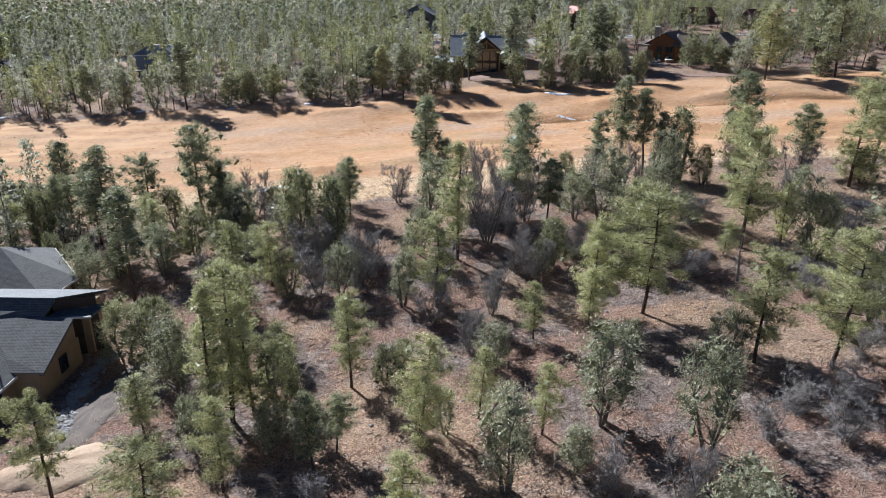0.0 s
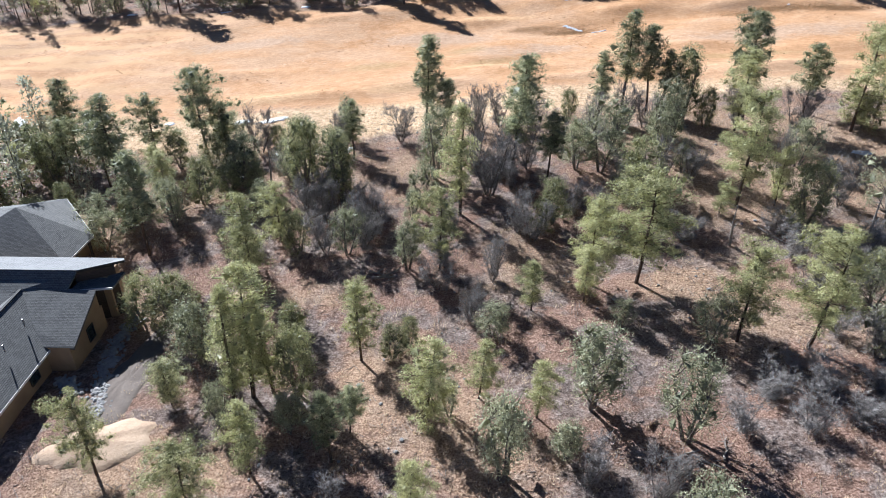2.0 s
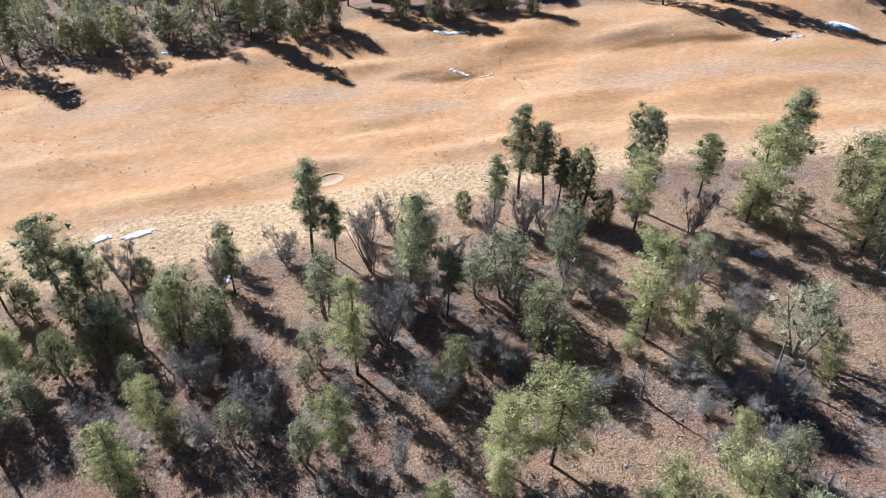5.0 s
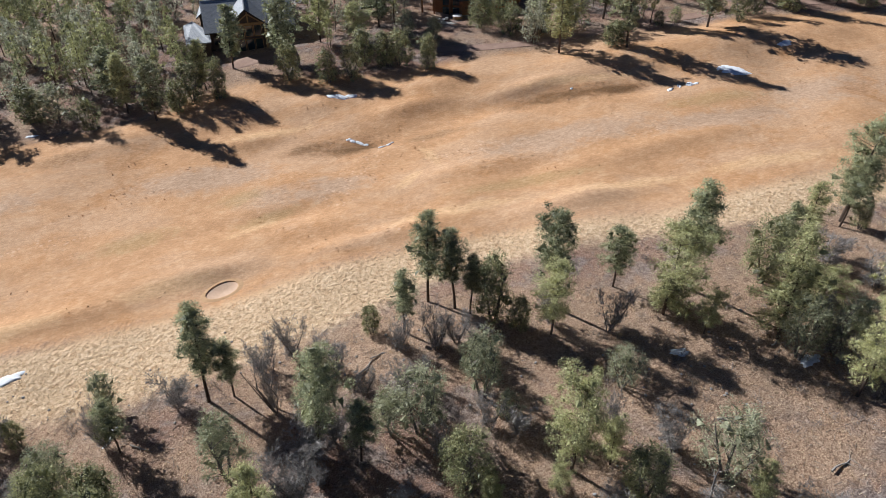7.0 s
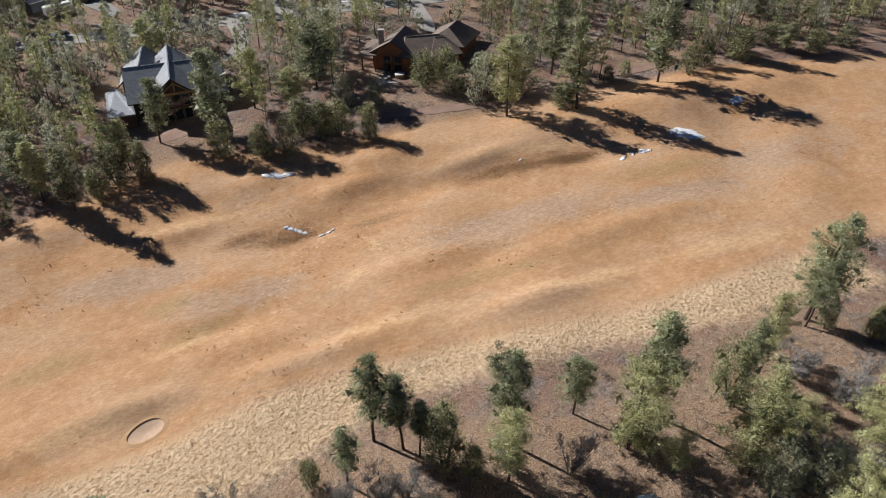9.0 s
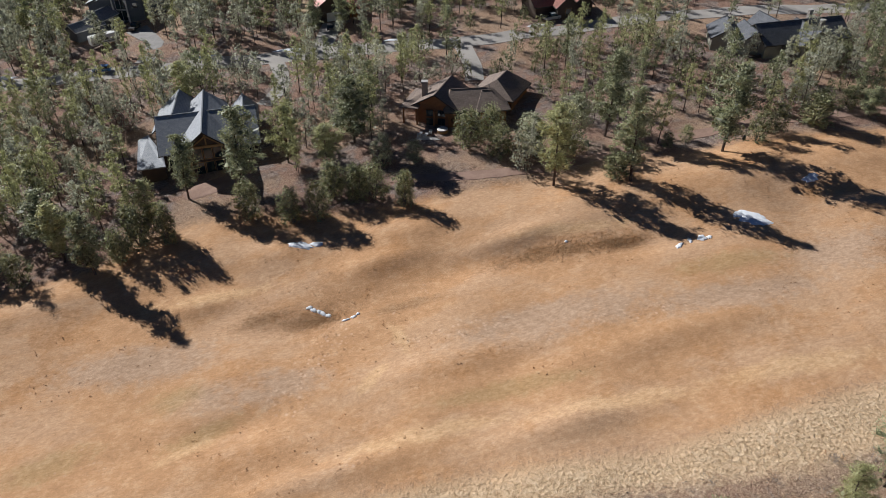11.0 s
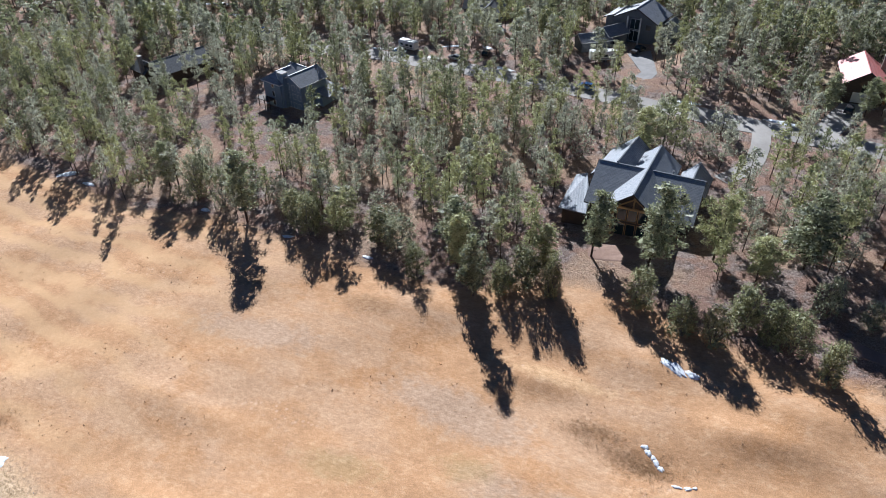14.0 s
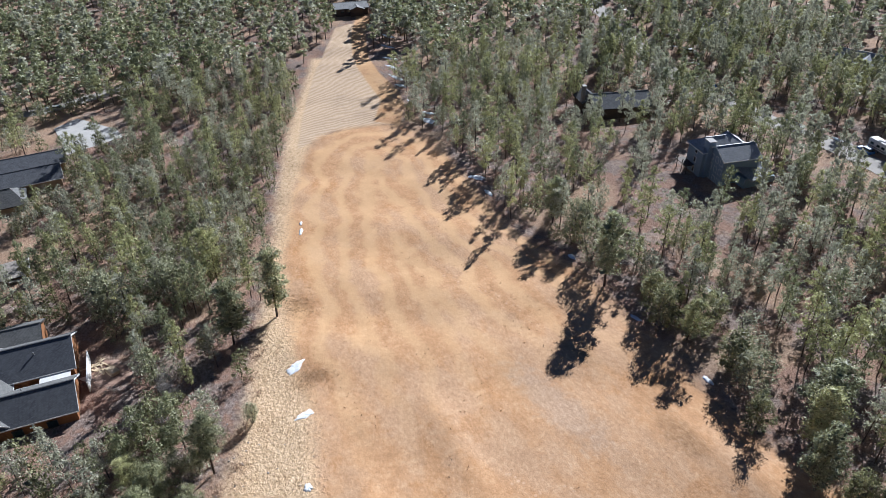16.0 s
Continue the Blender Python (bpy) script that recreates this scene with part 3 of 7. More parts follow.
def tree_kind(name, form, bark, leaf, label, category, nominal=(10.0, 2.0)):
    """The meshes of one tree, its trunk and its crown, for all its copies."""
    trunk, sticks, green, tint = form
    tm = mesh_from(name + "_trunk", trunk, triangles(trunk), [bark])
    both = np.concatenate([green, sticks])
    slots = np.concatenate([np.zeros(len(green) // 3), np.ones(len(sticks) // 3)])
    cm = mesh_from(name + "_crown", both, triangles(both), [leaf, bark], slots, tint=np.concatenate([tint, np.zeros(len(sticks))]))
    return dict(name=name, trunk=tm, crown=cm, label=label, category=category, nominal=nominal)


GROWN = []          # where trees stand: x, y, crown radius
rng_turn = random.Random(5)


def plant(kinds, x, y, height, radius, group):
    ratio = radius / height
    near = sorted(kinds, key=lambda k: abs(math.log(k["nominal"][1] / k["nominal"][0] / ratio)))[:3 if height < 6 else 2]
    kind = near[rng_turn.randrange(len(near))]
    h0, r0 = kind["nominal"]
    ob = new(kind["name"])
    ob.matrix_world = pose(x, y, float(ground_z(x, y)) - 0.05, rng_turn.gauss(0, 1.6), rng_turn.gauss(0, 1.6), rng_turn.uniform(0, 360))
    tagged(ob, kind["label"], kind["category"], group)
    wide, high = (1.16 if h0 > 6 else 1.0) * radius / r0, height / h0
    part("trunk", kind["trunk"], None, ob).scale = (high, high, high)
    part("crown", kind["crown"], None, ob).scale = (wide, wide, high)
    GROWN.append((x, y, radius))
    return ob


PALE, DARK = "young ponderosa pine, yellowish green loose needles", "tall ponderosa pine, dark green needles, bare lower trunk"
DENSE, RAGGED = "dense dark green juniper, bushy almost to the ground", "grey-green juniper with a ragged, twiggy crown"
WIDTHS = (1.4, 2.0, 2.9)           # slim, usual and broad crowns, half across at ten metres of height
PINES_DARK = [tree_kind("pine_tree", pine_form(s + 3 * j, b, n + 6, 120, 0.18, 0.026, 0.54, heart_size=0.68, wide=w), BARK_DARK, NEEDLE_DARK, DARK, "pine tree", (10.0, w)) for j, w in enumerate(WIDTHS) for s, b, n in ((110, 0.32, 40), (120, 0.40, 38))]
PINES_PALE = [tree_kind("pine_tree", pine_form(s + 3 * j, b, 48, 112, 0.19, 0.024, 0.52, 0.06, blunt=0.92, wide=w), BARK_DARK, NEEDLE_PALE, PALE, "pine tree", (10.0, w)) for j, w in enumerate(WIDTHS) for s, b in ((210, 0.12), (220, 0.22))]
SPREADS = (1.0, 1.45, 2.0)          # the same for junipers, at five metres of height
JUNIPERS = [tree_kind("juniper_tree", juniper_form(s + 3 * j, int(28 + 16 * w), 110, 0.14, 0.026, 0.50, low=0.09, wide=w), BARK_GREY, LEAF_JUNIPER, DENSE, "juniper tree", (5.0, w)) for j, w in enumerate(SPREADS) for s in (310, 320)]
GREYS = [tree_kind("juniper_tree", juniper_form(s + 3 * j, int(24 + 14 * w), 100, 0.15, 0.023, 0.50, low=0.20, open_=0.06, wide=w), BARK_GREY, LEAF_GREY, RAGGED, "juniper tree", (5.0, w)) for j, w in enumerate(SPREADS) for s in (410, 420)]
BARES = [tree_kind("bare_tree", bare_form(s), BARK_GREY, TWIG_GREY, "leafless grey oak with many thin twigs", "bare tree", (5.0, 2.0)) for s in (51, 52, 53)]
# the same further off, with fewer and larger blades
OFF_DARK = [tree_kind("pine_tree", pine_form(s, 0.20, 58, 40, 0.22, 0.055, 0.56, heart_size=0.75, wide=w), BARK_DARK, NEEDLE_DARK, DARK, "pine tree", (10.0, w)) for s, w in ((14, 1.6), (15, 2.2), (17, 1.9))]
OFF_PALE = [tree_kind("pine_tree", pine_form(s, 0.20, 58, 40, 0.22, 0.055, 0.56, heart_size=0.75, wide=w), BARK_DARK, NEEDLE_PALE, PALE, "pine tree", (10.0, w)) for s, w in ((24, 1.8), (25, 2.4), (27, 3.0))]
OFF_JUNIPER = [tree_kind("juniper_tree", juniper_form(s, 52, 44, 0.18, 0.052, 0.58, low=0.05, wide=w), BARK_GREY, LEAF_JUNIPER, DENSE, "juniper tree", (5.0, w)) for s, w in ((34, 1.0), (35, 1.4), (36, 1.8), (37, 1.2))]
OFF_GREY = [tree_kind("juniper_tree", juniper_form(s, 46, 44, 0.18, 0.050, 0.56, low=0.10, wide=w), BARK_GREY, LEAF_GREY, RAGGED, "juniper tree", (5.0, w)) for s, w in ((44, 1.2), (45, 1.7))]


def dark_pine(x, y, height, radius):
    return plant(PINES_DARK if y < 120 and x > -70 else OFF_DARK, x, y, height, radius, "pines of the wood")


def pale_pine(x, y, height, radius):
    return plant(PINES_PALE if y < 120 and x > -70 else OFF_PALE, x, y, height, radius, "pines of the wood")


def juniper(x, y, height, radius):
    return plant(JUNIPERS if y < 120 and x > -70 else OFF_JUNIPER, x, y, height, radius, "junipers of the wood")


def grey_juniper(x, y, height, radius):
    return plant(GREYS if y < 120 and x > -70 else OFF_GREY, x, y, height, radius, "junipers of the wood")


def bare_tree(x, y, height, radius):
    return plant(BARES, x, y, height, radius, "bare trees of the wood")



# ---- materials of buildings and vehicles ----
def shingle_material(name, dark, light, course=0.16, across=0.33, rough=0.85):
    """Roof shingles: courses with a shadow line and tabs of slightly different shade."""
    m, nodes, links, bsdf = material(name, rough)
    pos = nodes.new("ShaderNodeTexCoord").outputs["UV"]
    brick = nodes.new("ShaderNodeTexBrick")
    brick.inputs["Scale"].default_value = 1.0
    brick.inputs["Brick Width"].default_value, brick.inputs["Row Height"].default_value = across, course
    brick.inputs["Mortar Size"].default_value = 0.018
    brick.inputs["Color1"].default_value, brick.inputs["Color2"].default_value = (*dark, 1), (*light, 1)
    brick.inputs["Mortar"].default_value = (*(c * 0.45 for c in dark), 1)
    links.new(pos, brick.inputs[0])
    stain = noise_node(nodes, links, 0.5, 4, pos)
    links.new(mixed(nodes, links, ranged(nodes, links, stain, 0.35, 0.75, 0.0, 0.45), brick.outputs["Color"], light), bsdf.inputs["Base Color"])
    bump(nodes, links, bsdf, brick.outputs["Fac"], -0.4, 0.02)
    return m


def board_material(name, dark, light, board=0.2):
    """Horizontal wooden boards or logs."""
    m, nodes, links, bsdf = material(name, 0.75)
    pos = nodes.new("ShaderNodeTexCoord").outputs["Object"]
    wave = nodes.new("ShaderNodeTexWave")
    wave.bands_direction = "Z"
    wave.inputs["Scale"].default_value = 0.314 / board
    links.new(pos, wave.inputs[0])
    stretch = nodes.new("ShaderNodeMapping")
    stretch.inputs["Scale"].default_value = (0.6, 0.6, 12)
    links.new(pos, stretch.inputs[0])
    f = noise_node(nodes, links, 2.0, 5, stretch.outputs[0])
    links.new(ramp(nodes, links, f, [(0.25, dark), (0.75, light)]), bsdf.inputs["Base Color"])
    bump(nodes, links, bsdf, wave.outputs["Fac"], 0.5, 0.03)
    return m


def glass_material():
    m, nodes, links, bsdf = material("window_glass", 0.04)
    bsdf.inputs["Base Color"].default_value = (0.02, 0.035, 0.04, 1)
    bsdf.inputs["Specular IOR Level"].default_value = 0.9
    return m


def paint_material(name, colour):
    m, nodes, links, bsdf = material(name, 0.25)
    pos = nodes.new("ShaderNodeTexCoord").outputs["Object"]
    dust = noise_node(nodes, links, 2.5, 4, pos)
    links.new(mixed(nodes, links, ranged(nodes, links, dust, 0.4, 0.8, 0.0, 0.25), colour, (0.35, 0.31, 0.27)), bsdf.inputs["Base Color"])
    bsdf.inputs["Coat Weight"].default_value = 0.6
    return m


ROOF_GREY = shingle_material("grey_shingles", (0.13, 0.13, 0.13), (0.21, 0.21, 0.205))
ROOF_SLATE = shingle_material("slate_grey_roof", (0.25, 0.268, 0.295), (0.35, 0.362, 0.385), 0.3, 0.6, 0.72)
ROOF_BROWN = shingle_material("brown_shingles", (0.20, 0.150, 0.122), (0.31, 0.24, 0.20))
ROOF_DARK = shingle_material("charcoal_shingles", (0.10, 0.105, 0.12), (0.17, 0.175, 0.19))
ROOF_RED = shingle_material("red_metal_roof", (0.74, 0.23, 0.20), (0.84, 0.34, 0.31), 0.6, 3.0, 0.5)
ROOF_RUST = shingle_material("rust_red_shingles", (0.24, 0.10, 0.08), (0.33, 0.145, 0.115))
ROOF_PALE = shingle_material("pale_low_roof", (0.27, 0.275, 0.28), (0.34, 0.34, 0.34), 0.14, 0.3)
ROOF_STEEL = shingle_material("blue_grey_shingles", (0.22, 0.232, 0.255), (0.31, 0.32, 0.345), rough=0.5)
DRIVE_GREY = spot_material("grey_chip_driveway", (0.20, 0.19, 0.185), (0.36, 0.34, 0.325), 0.3, 0.9, 12, 0.3, 0.01, 0.05)
STUCCO_TAN = spot_material("tan_stucco", (0.30, 0.21, 0.13), (0.44, 0.32, 0.20), 0.6, 0.9, 25, 0.3, 0.01, 0.05)
STUCCO_SAGE = spot_material("sage_stucco", (0.26, 0.25, 0.20), (0.36, 0.35, 0.29), 0.6, 0.9, 25, 0.3, 0.01, 0.05)
SIDING_BLUE = board_material("blue_grey_siding", (0.17, 0.225, 0.28), (0.25, 0.31, 0.37))
SIDING_DARK = board_material("dark_brown_siding", (0.06, 0.045, 0.036), (0.12, 0.085, 0.065))
SIDING_GREY = board_material("dark_grey_siding", (0.11, 0.12, 0.135), (0.18, 0.195, 0.21))
LOGS = board_material("orange_brown_logs", (0.20, 0.085, 0.035), (0.36, 0.17, 0.075), 0.3)
TIMBER = board_material("honey_timber", (0.30, 0.18, 0.08), (0.45, 0.29, 0.14), 0.4)
TRIM_WHITE = spot_material("white_trim", (0.66, 0.65, 0.62), (0.80, 0.79, 0.77), 1.0, 0.6, 20, 0.1, 0.01, 0.02)
TRIM_DARK = spot_material("dark_trim", (0.04, 0.036, 0.032), (0.07, 0.06, 0.055), 1.0, 0.6, 20, 0.1, 0.01, 0.02)
STONE = spot_material("stone_veneer", (0.16, 0.14, 0.12), (0.36, 0.32, 0.28), 2.5, 0.9, 5, 0.9, 0.06, 0.1)
CONCRETE = spot_material("concrete", (0.40, 0.38, 0.36), (0.56, 0.54, 0.51), 0.3, 0.9, 12, 0.3, 0.01, 0.05)
GLASS = glass_material()
WOOD_RAW = spot_material("raw_lumber", (0.50, 0.38, 0.24), (0.68, 0.54, 0.38), 1.0, 0.8, 20, 0.2, 0.01, 0.2)
BLACK_RUBBER = spot_material("black_rubber", (0.015, 0.015, 0.015), (0.03, 0.03, 0.03), 3.0, 0.8, 20, 0.1, 0.01, 0.05)
STEEL = spot_material("grey_metal", (0.35, 0.36, 0.37), (0.5, 0.5, 0.5), 2.0, 0.4, 20, 0.05, 0.01, 0.05, 0.8)
CHIMNEY_PIPE = spot_material("vent_pipe_metal", (0.22, 0.22, 0.22), (0.36, 0.36, 0.36), 2.0, 0.5, 20, 0.05, 0.01, 0.05, 0.5)
SNOW = spot_material("old_snow", (0.72, 0.75, 0.80), (0.88, 0.89, 0.91), 0.6, 0.7, 6, 0.6, 0.05, 0.05)


# ---- building helpers: world coordinates, kept relative to the house ----
def solid(points, faces, off=(0, 0, 0), uv_slope=False):
    """A closed mesh from corner points; with uv in metres along each face for roofs."""
    bm = bmesh.new()
    vs = [bm.verts.new((p[0] - off[0], p[1] - off[1], p[2] - off[2])) for p in points]
    for f in faces:
        bm.faces.new([vs[i] for i in f])
    bmesh.ops.recalc_face_normals(bm, faces=bm.faces)
    if uv_slope:
        layer = bm.loops.layers.uv.new("UVMap")
        for f in bm.faces:
            n = f.normal
            side = Vector((-n.y, n.x, 0)) if abs(n.z) < 0.999 else Vector((1, 0, 0))
            side.normalize()
            up = n.cross(side)
            for loop in f.loops:
                loop[layer].uv = (loop.vert.co.dot(side), loop.vert.co.dot(up))
    return bm


def box_points(cx, cy, z0, z1, hl, hw, turn):
    c, s = math.cos(radians(turn)), math.sin(radians(turn))
    flat = [(cx + c * a - s * b, cy + s * a + c * b) for a, b in ((-hl, -hw), (hl, -hw), (hl, hw), (-hl, hw))]
    return [(x, y, z0) for x, y in flat] + [(x, y, z1) for x, y in flat]


BOX = ((0, 3, 2, 1), (4, 5, 6, 7), (0, 1, 5, 4), (1, 2, 6, 5), (2, 3, 7, 6), (3, 0, 4, 7))


def house(name, x, y, z, label, category="house"):
    ob = new(name)
    ob.matrix_world = Matrix.Translation((x, y, z))
    return tagged(ob, label, category), (x, y, z)


def boxed(name, h, cx, cy, z0, z1, hl, hw, turn, mat, label="", bevel=0.0):
    ob, off = h
    bm = solid(box_points(cx, cy, z0, z1, hl, hw, turn), BOX, off)
    if bevel:
        bmesh.ops.bevel(bm, geom=bm.edges[:], offset=bevel, segments=2, affect="EDGES")
    return part(name, bm, mat, ob, label)


def roof_slab(h, corners, thick, mat, name="roof", label=""):
    """A roof plane through three or more corners, with thickness below it."""
    ob, off = h
    n = len(corners)
    pts = list(corners) + [(x, y, z - thick) for x, y, z in corners]
    faces = [tuple(range(n)), tuple(range(2 * n - 1, n - 1, -1))] + [(i, i + n, (i + 1) % n + n, (i + 1) % n) for i in range(n)]
    return part(name, solid(pts, faces, off, True), mat, ob, label)


def block(h, cx, cy, half_l, half_w, turn, z0, eave, ridge, wall_mat, roof_mat, hips=(0.0, 0.0), over=0.6, trim=TRIM_DARK, thick=0.22, north=None):
    """A wing: walls up to eaves and gables, two slopes (four with hips), fascia boards. The ridge runs along the length."""
    ob, off = h
    c, s = math.cos(radians(turn)), math.sin(radians(turn))

    def w(a, b, z):
        return (cx + c * a - s * b, cy + s * a + c * b, z)
    top = ridge - 0.25
    slope = (ridge - eave) / half_w
    if hips == (0.0, 0.0):
        pts = []
        for a in (-half_l, half_l):
            pts += [w(a, -half_w, z0), w(a, half_w, z0), w(a, half_w, eave - 0.1), w(a, 0, top), w(a, -half_w, eave - 0.1)]
        faces = [(4, 3, 2, 1, 0), (5, 6, 7, 8, 9), (0, 1, 6, 5), (1, 2, 7, 6), (2, 3, 8, 7), (3, 4, 9, 8), (4, 0, 5, 9)]
        part("wall", solid(pts, faces, off), wall_mat, ob)
    else:
        boxed("wall", h, cx, cy, z0, eave - 0.08, half_l, half_w, turn, wall_mat)
    low = eave - slope * over
    a0, a1 = -half_l - over, half_l + over
    r0, r1 = (a0 + hips[0] if hips[0] else a0), (a1 - hips[1] if hips[1] else a1)
    south = [w(a0, -half_w - over, low), w(a1, -half_w - over, low), w(r1, 0, ridge), w(r0, 0, ridge)]
    northern = [w(a1, half_w + over, low), w(a0, half_w + over, low), w(r0, 0, ridge), w(r1, 0, ridge)]
    roof_slab(h, south, thick, roof_mat)
    roof_slab(h, northern, thick, north or roof_mat)
    if hips[0]:
        roof_slab(h, [w(a0, half_w + over, low), w(a0, -half_w - over, low), w(r0, 0, ridge)], thick, roof_mat)
    if hips[1]:
        roof_slab(h, [w(a1, -half_w - over, low), w(a1, half_w + over, low), w(r1, 0, ridge)], thick, roof_mat)
    # ridge cap and fascia
    part("ridge_cap", solid(box_points(*w((r0 + r1) / 2, 0, 0)[:2], ridge - 0.05, ridge + 0.06, (r1 - r0) / 2, 0.12, turn), BOX, off), roof_mat, ob)
    for b in (-half_w - over - 0.03, half_w + over + 0.03):
        x, y, _ = w(0, b, 0)
        boxed("fascia", h, x, y, low - thick - 0.03, low - 0.02, half_l + over, 0.03, turn, trim)
    for a, hip in ((a0, hips[0]), (a1, hips[1])):
        if hip:
            x, y, _ = w(a, 0, 0)
            boxed("fascia", h, x, y, low - thick - 0.03, low - 0.02, 0.03, half_w + over, turn, trim)
        else:
            for b in (-1, 1):
                e = a + math.copysign(0.03, a)
                p, q = w(e, b * (half_w + over), low), w(e, 0, ridge)
                p2, q2 = w(e + math.copysign(0.05, a), b * (half_w + over), low), w(e + math.copysign(0.05, a), 0, ridge)
                pts = [p, q, q2, p2] + [(x, y, z - thick - 0.06) for x, y, z in (p, q, q2, p2)]
                part("fascia", solid(pts, BOX, off), trim, ob)


def window(h, x, y, z, facing, width, height, frame_mat=TRIM_DARK, panes=1, name="window"):
    """A window in a wall whose outside looks towards the facing angle (degrees, 0 is +x)."""
    ob, off = h
    win = new(name)
    win.parent = ob
    win.matrix_basis = Matrix.Translation((x - off[0], y - off[1], z - off[2])) @ pose(0, 0, 0, 0, 0, facing)
    bm = bmesh.new()
    t = 0.09
    bars = [(0, height / 2, width, t), (0, -height / 2, width, t)]
    for cy, cz, ly, lz in bars:
        m = bmesh.ops.create_cube(bm, size=1)
        bmesh.ops.transform(bm, matrix=Matrix.LocRotScale((0.03, cy, cz), None, (0.12, ly + t, lz)), verts=m["verts"])
    for k in range(panes + 1):
        m = bmesh.ops.create_cube(bm, size=1)
        bmesh.ops.transform(bm, matrix=Matrix.LocRotScale((0.03, -width / 2 + width * k / panes, 0), None, (0.115, t, height - t)), verts=m["verts"])
    part("frame", bm, frame_mat, win)
    for k in range(panes):
        bm = bmesh.new()
        bmesh.ops.create_cube(bm, size=1)
        bmesh.ops.transform(bm, matrix=Matrix.LocRotScale((0.02, -width / 2 + width * (k + 0.5) / panes, 0), None, (0.05, width / panes - t, height - t)), verts=bm.verts)
        part("pane", bm, GLASS, win)
    return win


def pipe(h, x, y, z, height, radius=0.06, mat=CHIMNEY_PIPE, name="vent_pipe"):
    ob, off = h
    bm = bmesh.new()
    bmesh.ops.create_cone(bm, cap_ends=True, segments=10, radius1=radius, radius2=radius, depth=height)
    cap = bmesh.ops.create_cone(bm, cap_ends=True, segments=10, radius1=radius * 1.7, radius2=radius * 1.1, depth=radius * 1.4)
    bmesh.ops.translate(bm, verts=cap["verts"], vec=(0, 0, height / 2))
    bmesh.ops.translate(bm, verts=bm.verts, vec=(x - off[0], y - off[1], z - off[2] + height / 2))
    part(name, bm, mat, ob)


def chimney(h, x, y, z0, z1, size=0.55, turn=0, mat=STONE):
    boxed("chimney", h, x, y, z0, z1, size, size * 0.8, turn, mat, bevel=0.03)
    boxed("chimney_cap", h, x, y, z1, z1 + 0.14, size + 0.1, size * 0.8 + 0.1, turn, CONCRETE)


# ---- tan house beside the wood ----
def tan_house():
    z = -6.9
    h = house("house", -40, 56, z, "single-storey tan stucco house with dark grey shingled roofs")
    # main wing with its raised ridge
    ob, off = h
    boxed("wall", h, -42, 52.1, z - 0.6, z + 2.7, 10.0, 3.1, -2, STUCCO_TAN)
    pts = [(-32.1, 49.0, z + 2.6), (-31.8, 54.3, z + 2.6), (-31.8, 54.3, z + 4.55), (-32.8, 49.0, z + 2.6), (-32.5, 54.3, z + 2.6), (-32.5, 54.3, z + 4.55)]
    part("gable_wall", solid(pts, ((0, 1, 2), (5, 4, 3), (0, 3, 4, 1), (1, 4, 5, 2), (2, 5, 3, 0)), off), STUCCO_TAN, ob)
    roof_slab(h, [(-52, 48.9, z + 2.75), (-31.7, 48.7, z + 2.75), (-31.6, 54.2, z + 4.9), (-34.2, 54.3, z + 4.95), (-33.7, 55.7, z + 6.05), (-52, 55.9, z + 6.05)], 0.22, ROOF_GREY)
    # recess under the raised end: wall, its shade painted as dark siding, small lower roof with pale gutter, roof above
    roof_slab(h, [(-34.2, 54.3, z + 4.7), (-30.4, 54.9, z + 4.7), (-30.2, 57.4, z + 4.8), (-33.7, 55.9, z + 4.8)], 0.2, ROOF_GREY)
    boxed("wall", h, -32.6, 56.6, z, z + 5.75, 1.7, 0.35, 24, SIDING_DARK)
    boxed("wall", h, -36.5, 57.6, z - 0.5, z + 4.8, 5.0, 1.2, 0, STUCCO_TAN)
    boxed("gutter", h, -32.35, 54.5, z + 4.62, z + 4.8, 2.0, 0.07, 8, TRIM_WHITE)
    roof_slab(h, [(-52, 55.85, z + 6.09), (-33.7, 55.65, z + 6.09), (-30.0, 57.5, z + 6.05), (-30.6, 58.6, z + 5.55), (-52, 59.2, z + 5.3)], 0.2, ROOF_PALE)
    boxed("fascia", h, -31.9, 56.55, z + 5.82, z + 6.03, 2.05, 0.05, 27, TRIM_DARK)
    # front wing: ridge runs away from the main roof
    block(h, -38.6, 47.6, 7.0, 4.2, 88, z - 0.6, z + 2.75, z + 5.0, STUCCO_TAN, ROOF_GREY, over=0.45, trim=TRIM_WHITE, north=ROOF_GREY)
    # rear wing: many-sided hipped roof
    peak = (-45.3, 67.3, z + 6.2)
    ring = [(-38.3, 61.6, z + 2.95), (-37.8, 67.1, z + 2.95), (-44.5, 75.5, z + 2.95), (-55, 72, z + 2.95), (-52.5, 59.2, z + 2.95)]
    for a, b in zip(ring, ring[1:] + ring[:1]):
        roof_slab(h, [a, b, peak], 0.2, ROOF_GREY)
        boxed("fascia", h, (a[0] + b[0]) / 2, (a[1] + b[1]) / 2, a[2] - 0.24, a[2] - 0.02, math.dist(a[:2], b[:2]) / 2, 0.05,
              math.degrees(math.atan2(b[1] - a[1], b[0] - a[0])), TRIM_WHITE)
    boxed("wall", h, -46.3, 67, z - 0.8, z + 2.7, 6.6, 5.0, 0, STUCCO_TAN)
    for x, y in ((-38.6, 62.2), (-38.2, 66.6)):
        boxed("porch_post", h, x, y, z - 0.5, z + 2.75, 0.11, 0.11, 0, TRIM_DARK)
    window(h, -31.92, 52.0, z + 1.75, -2, 1.0, 1.35)
    window(h, -34.35, 46.4, z + 1.5, -2, 1.2, 1.1)
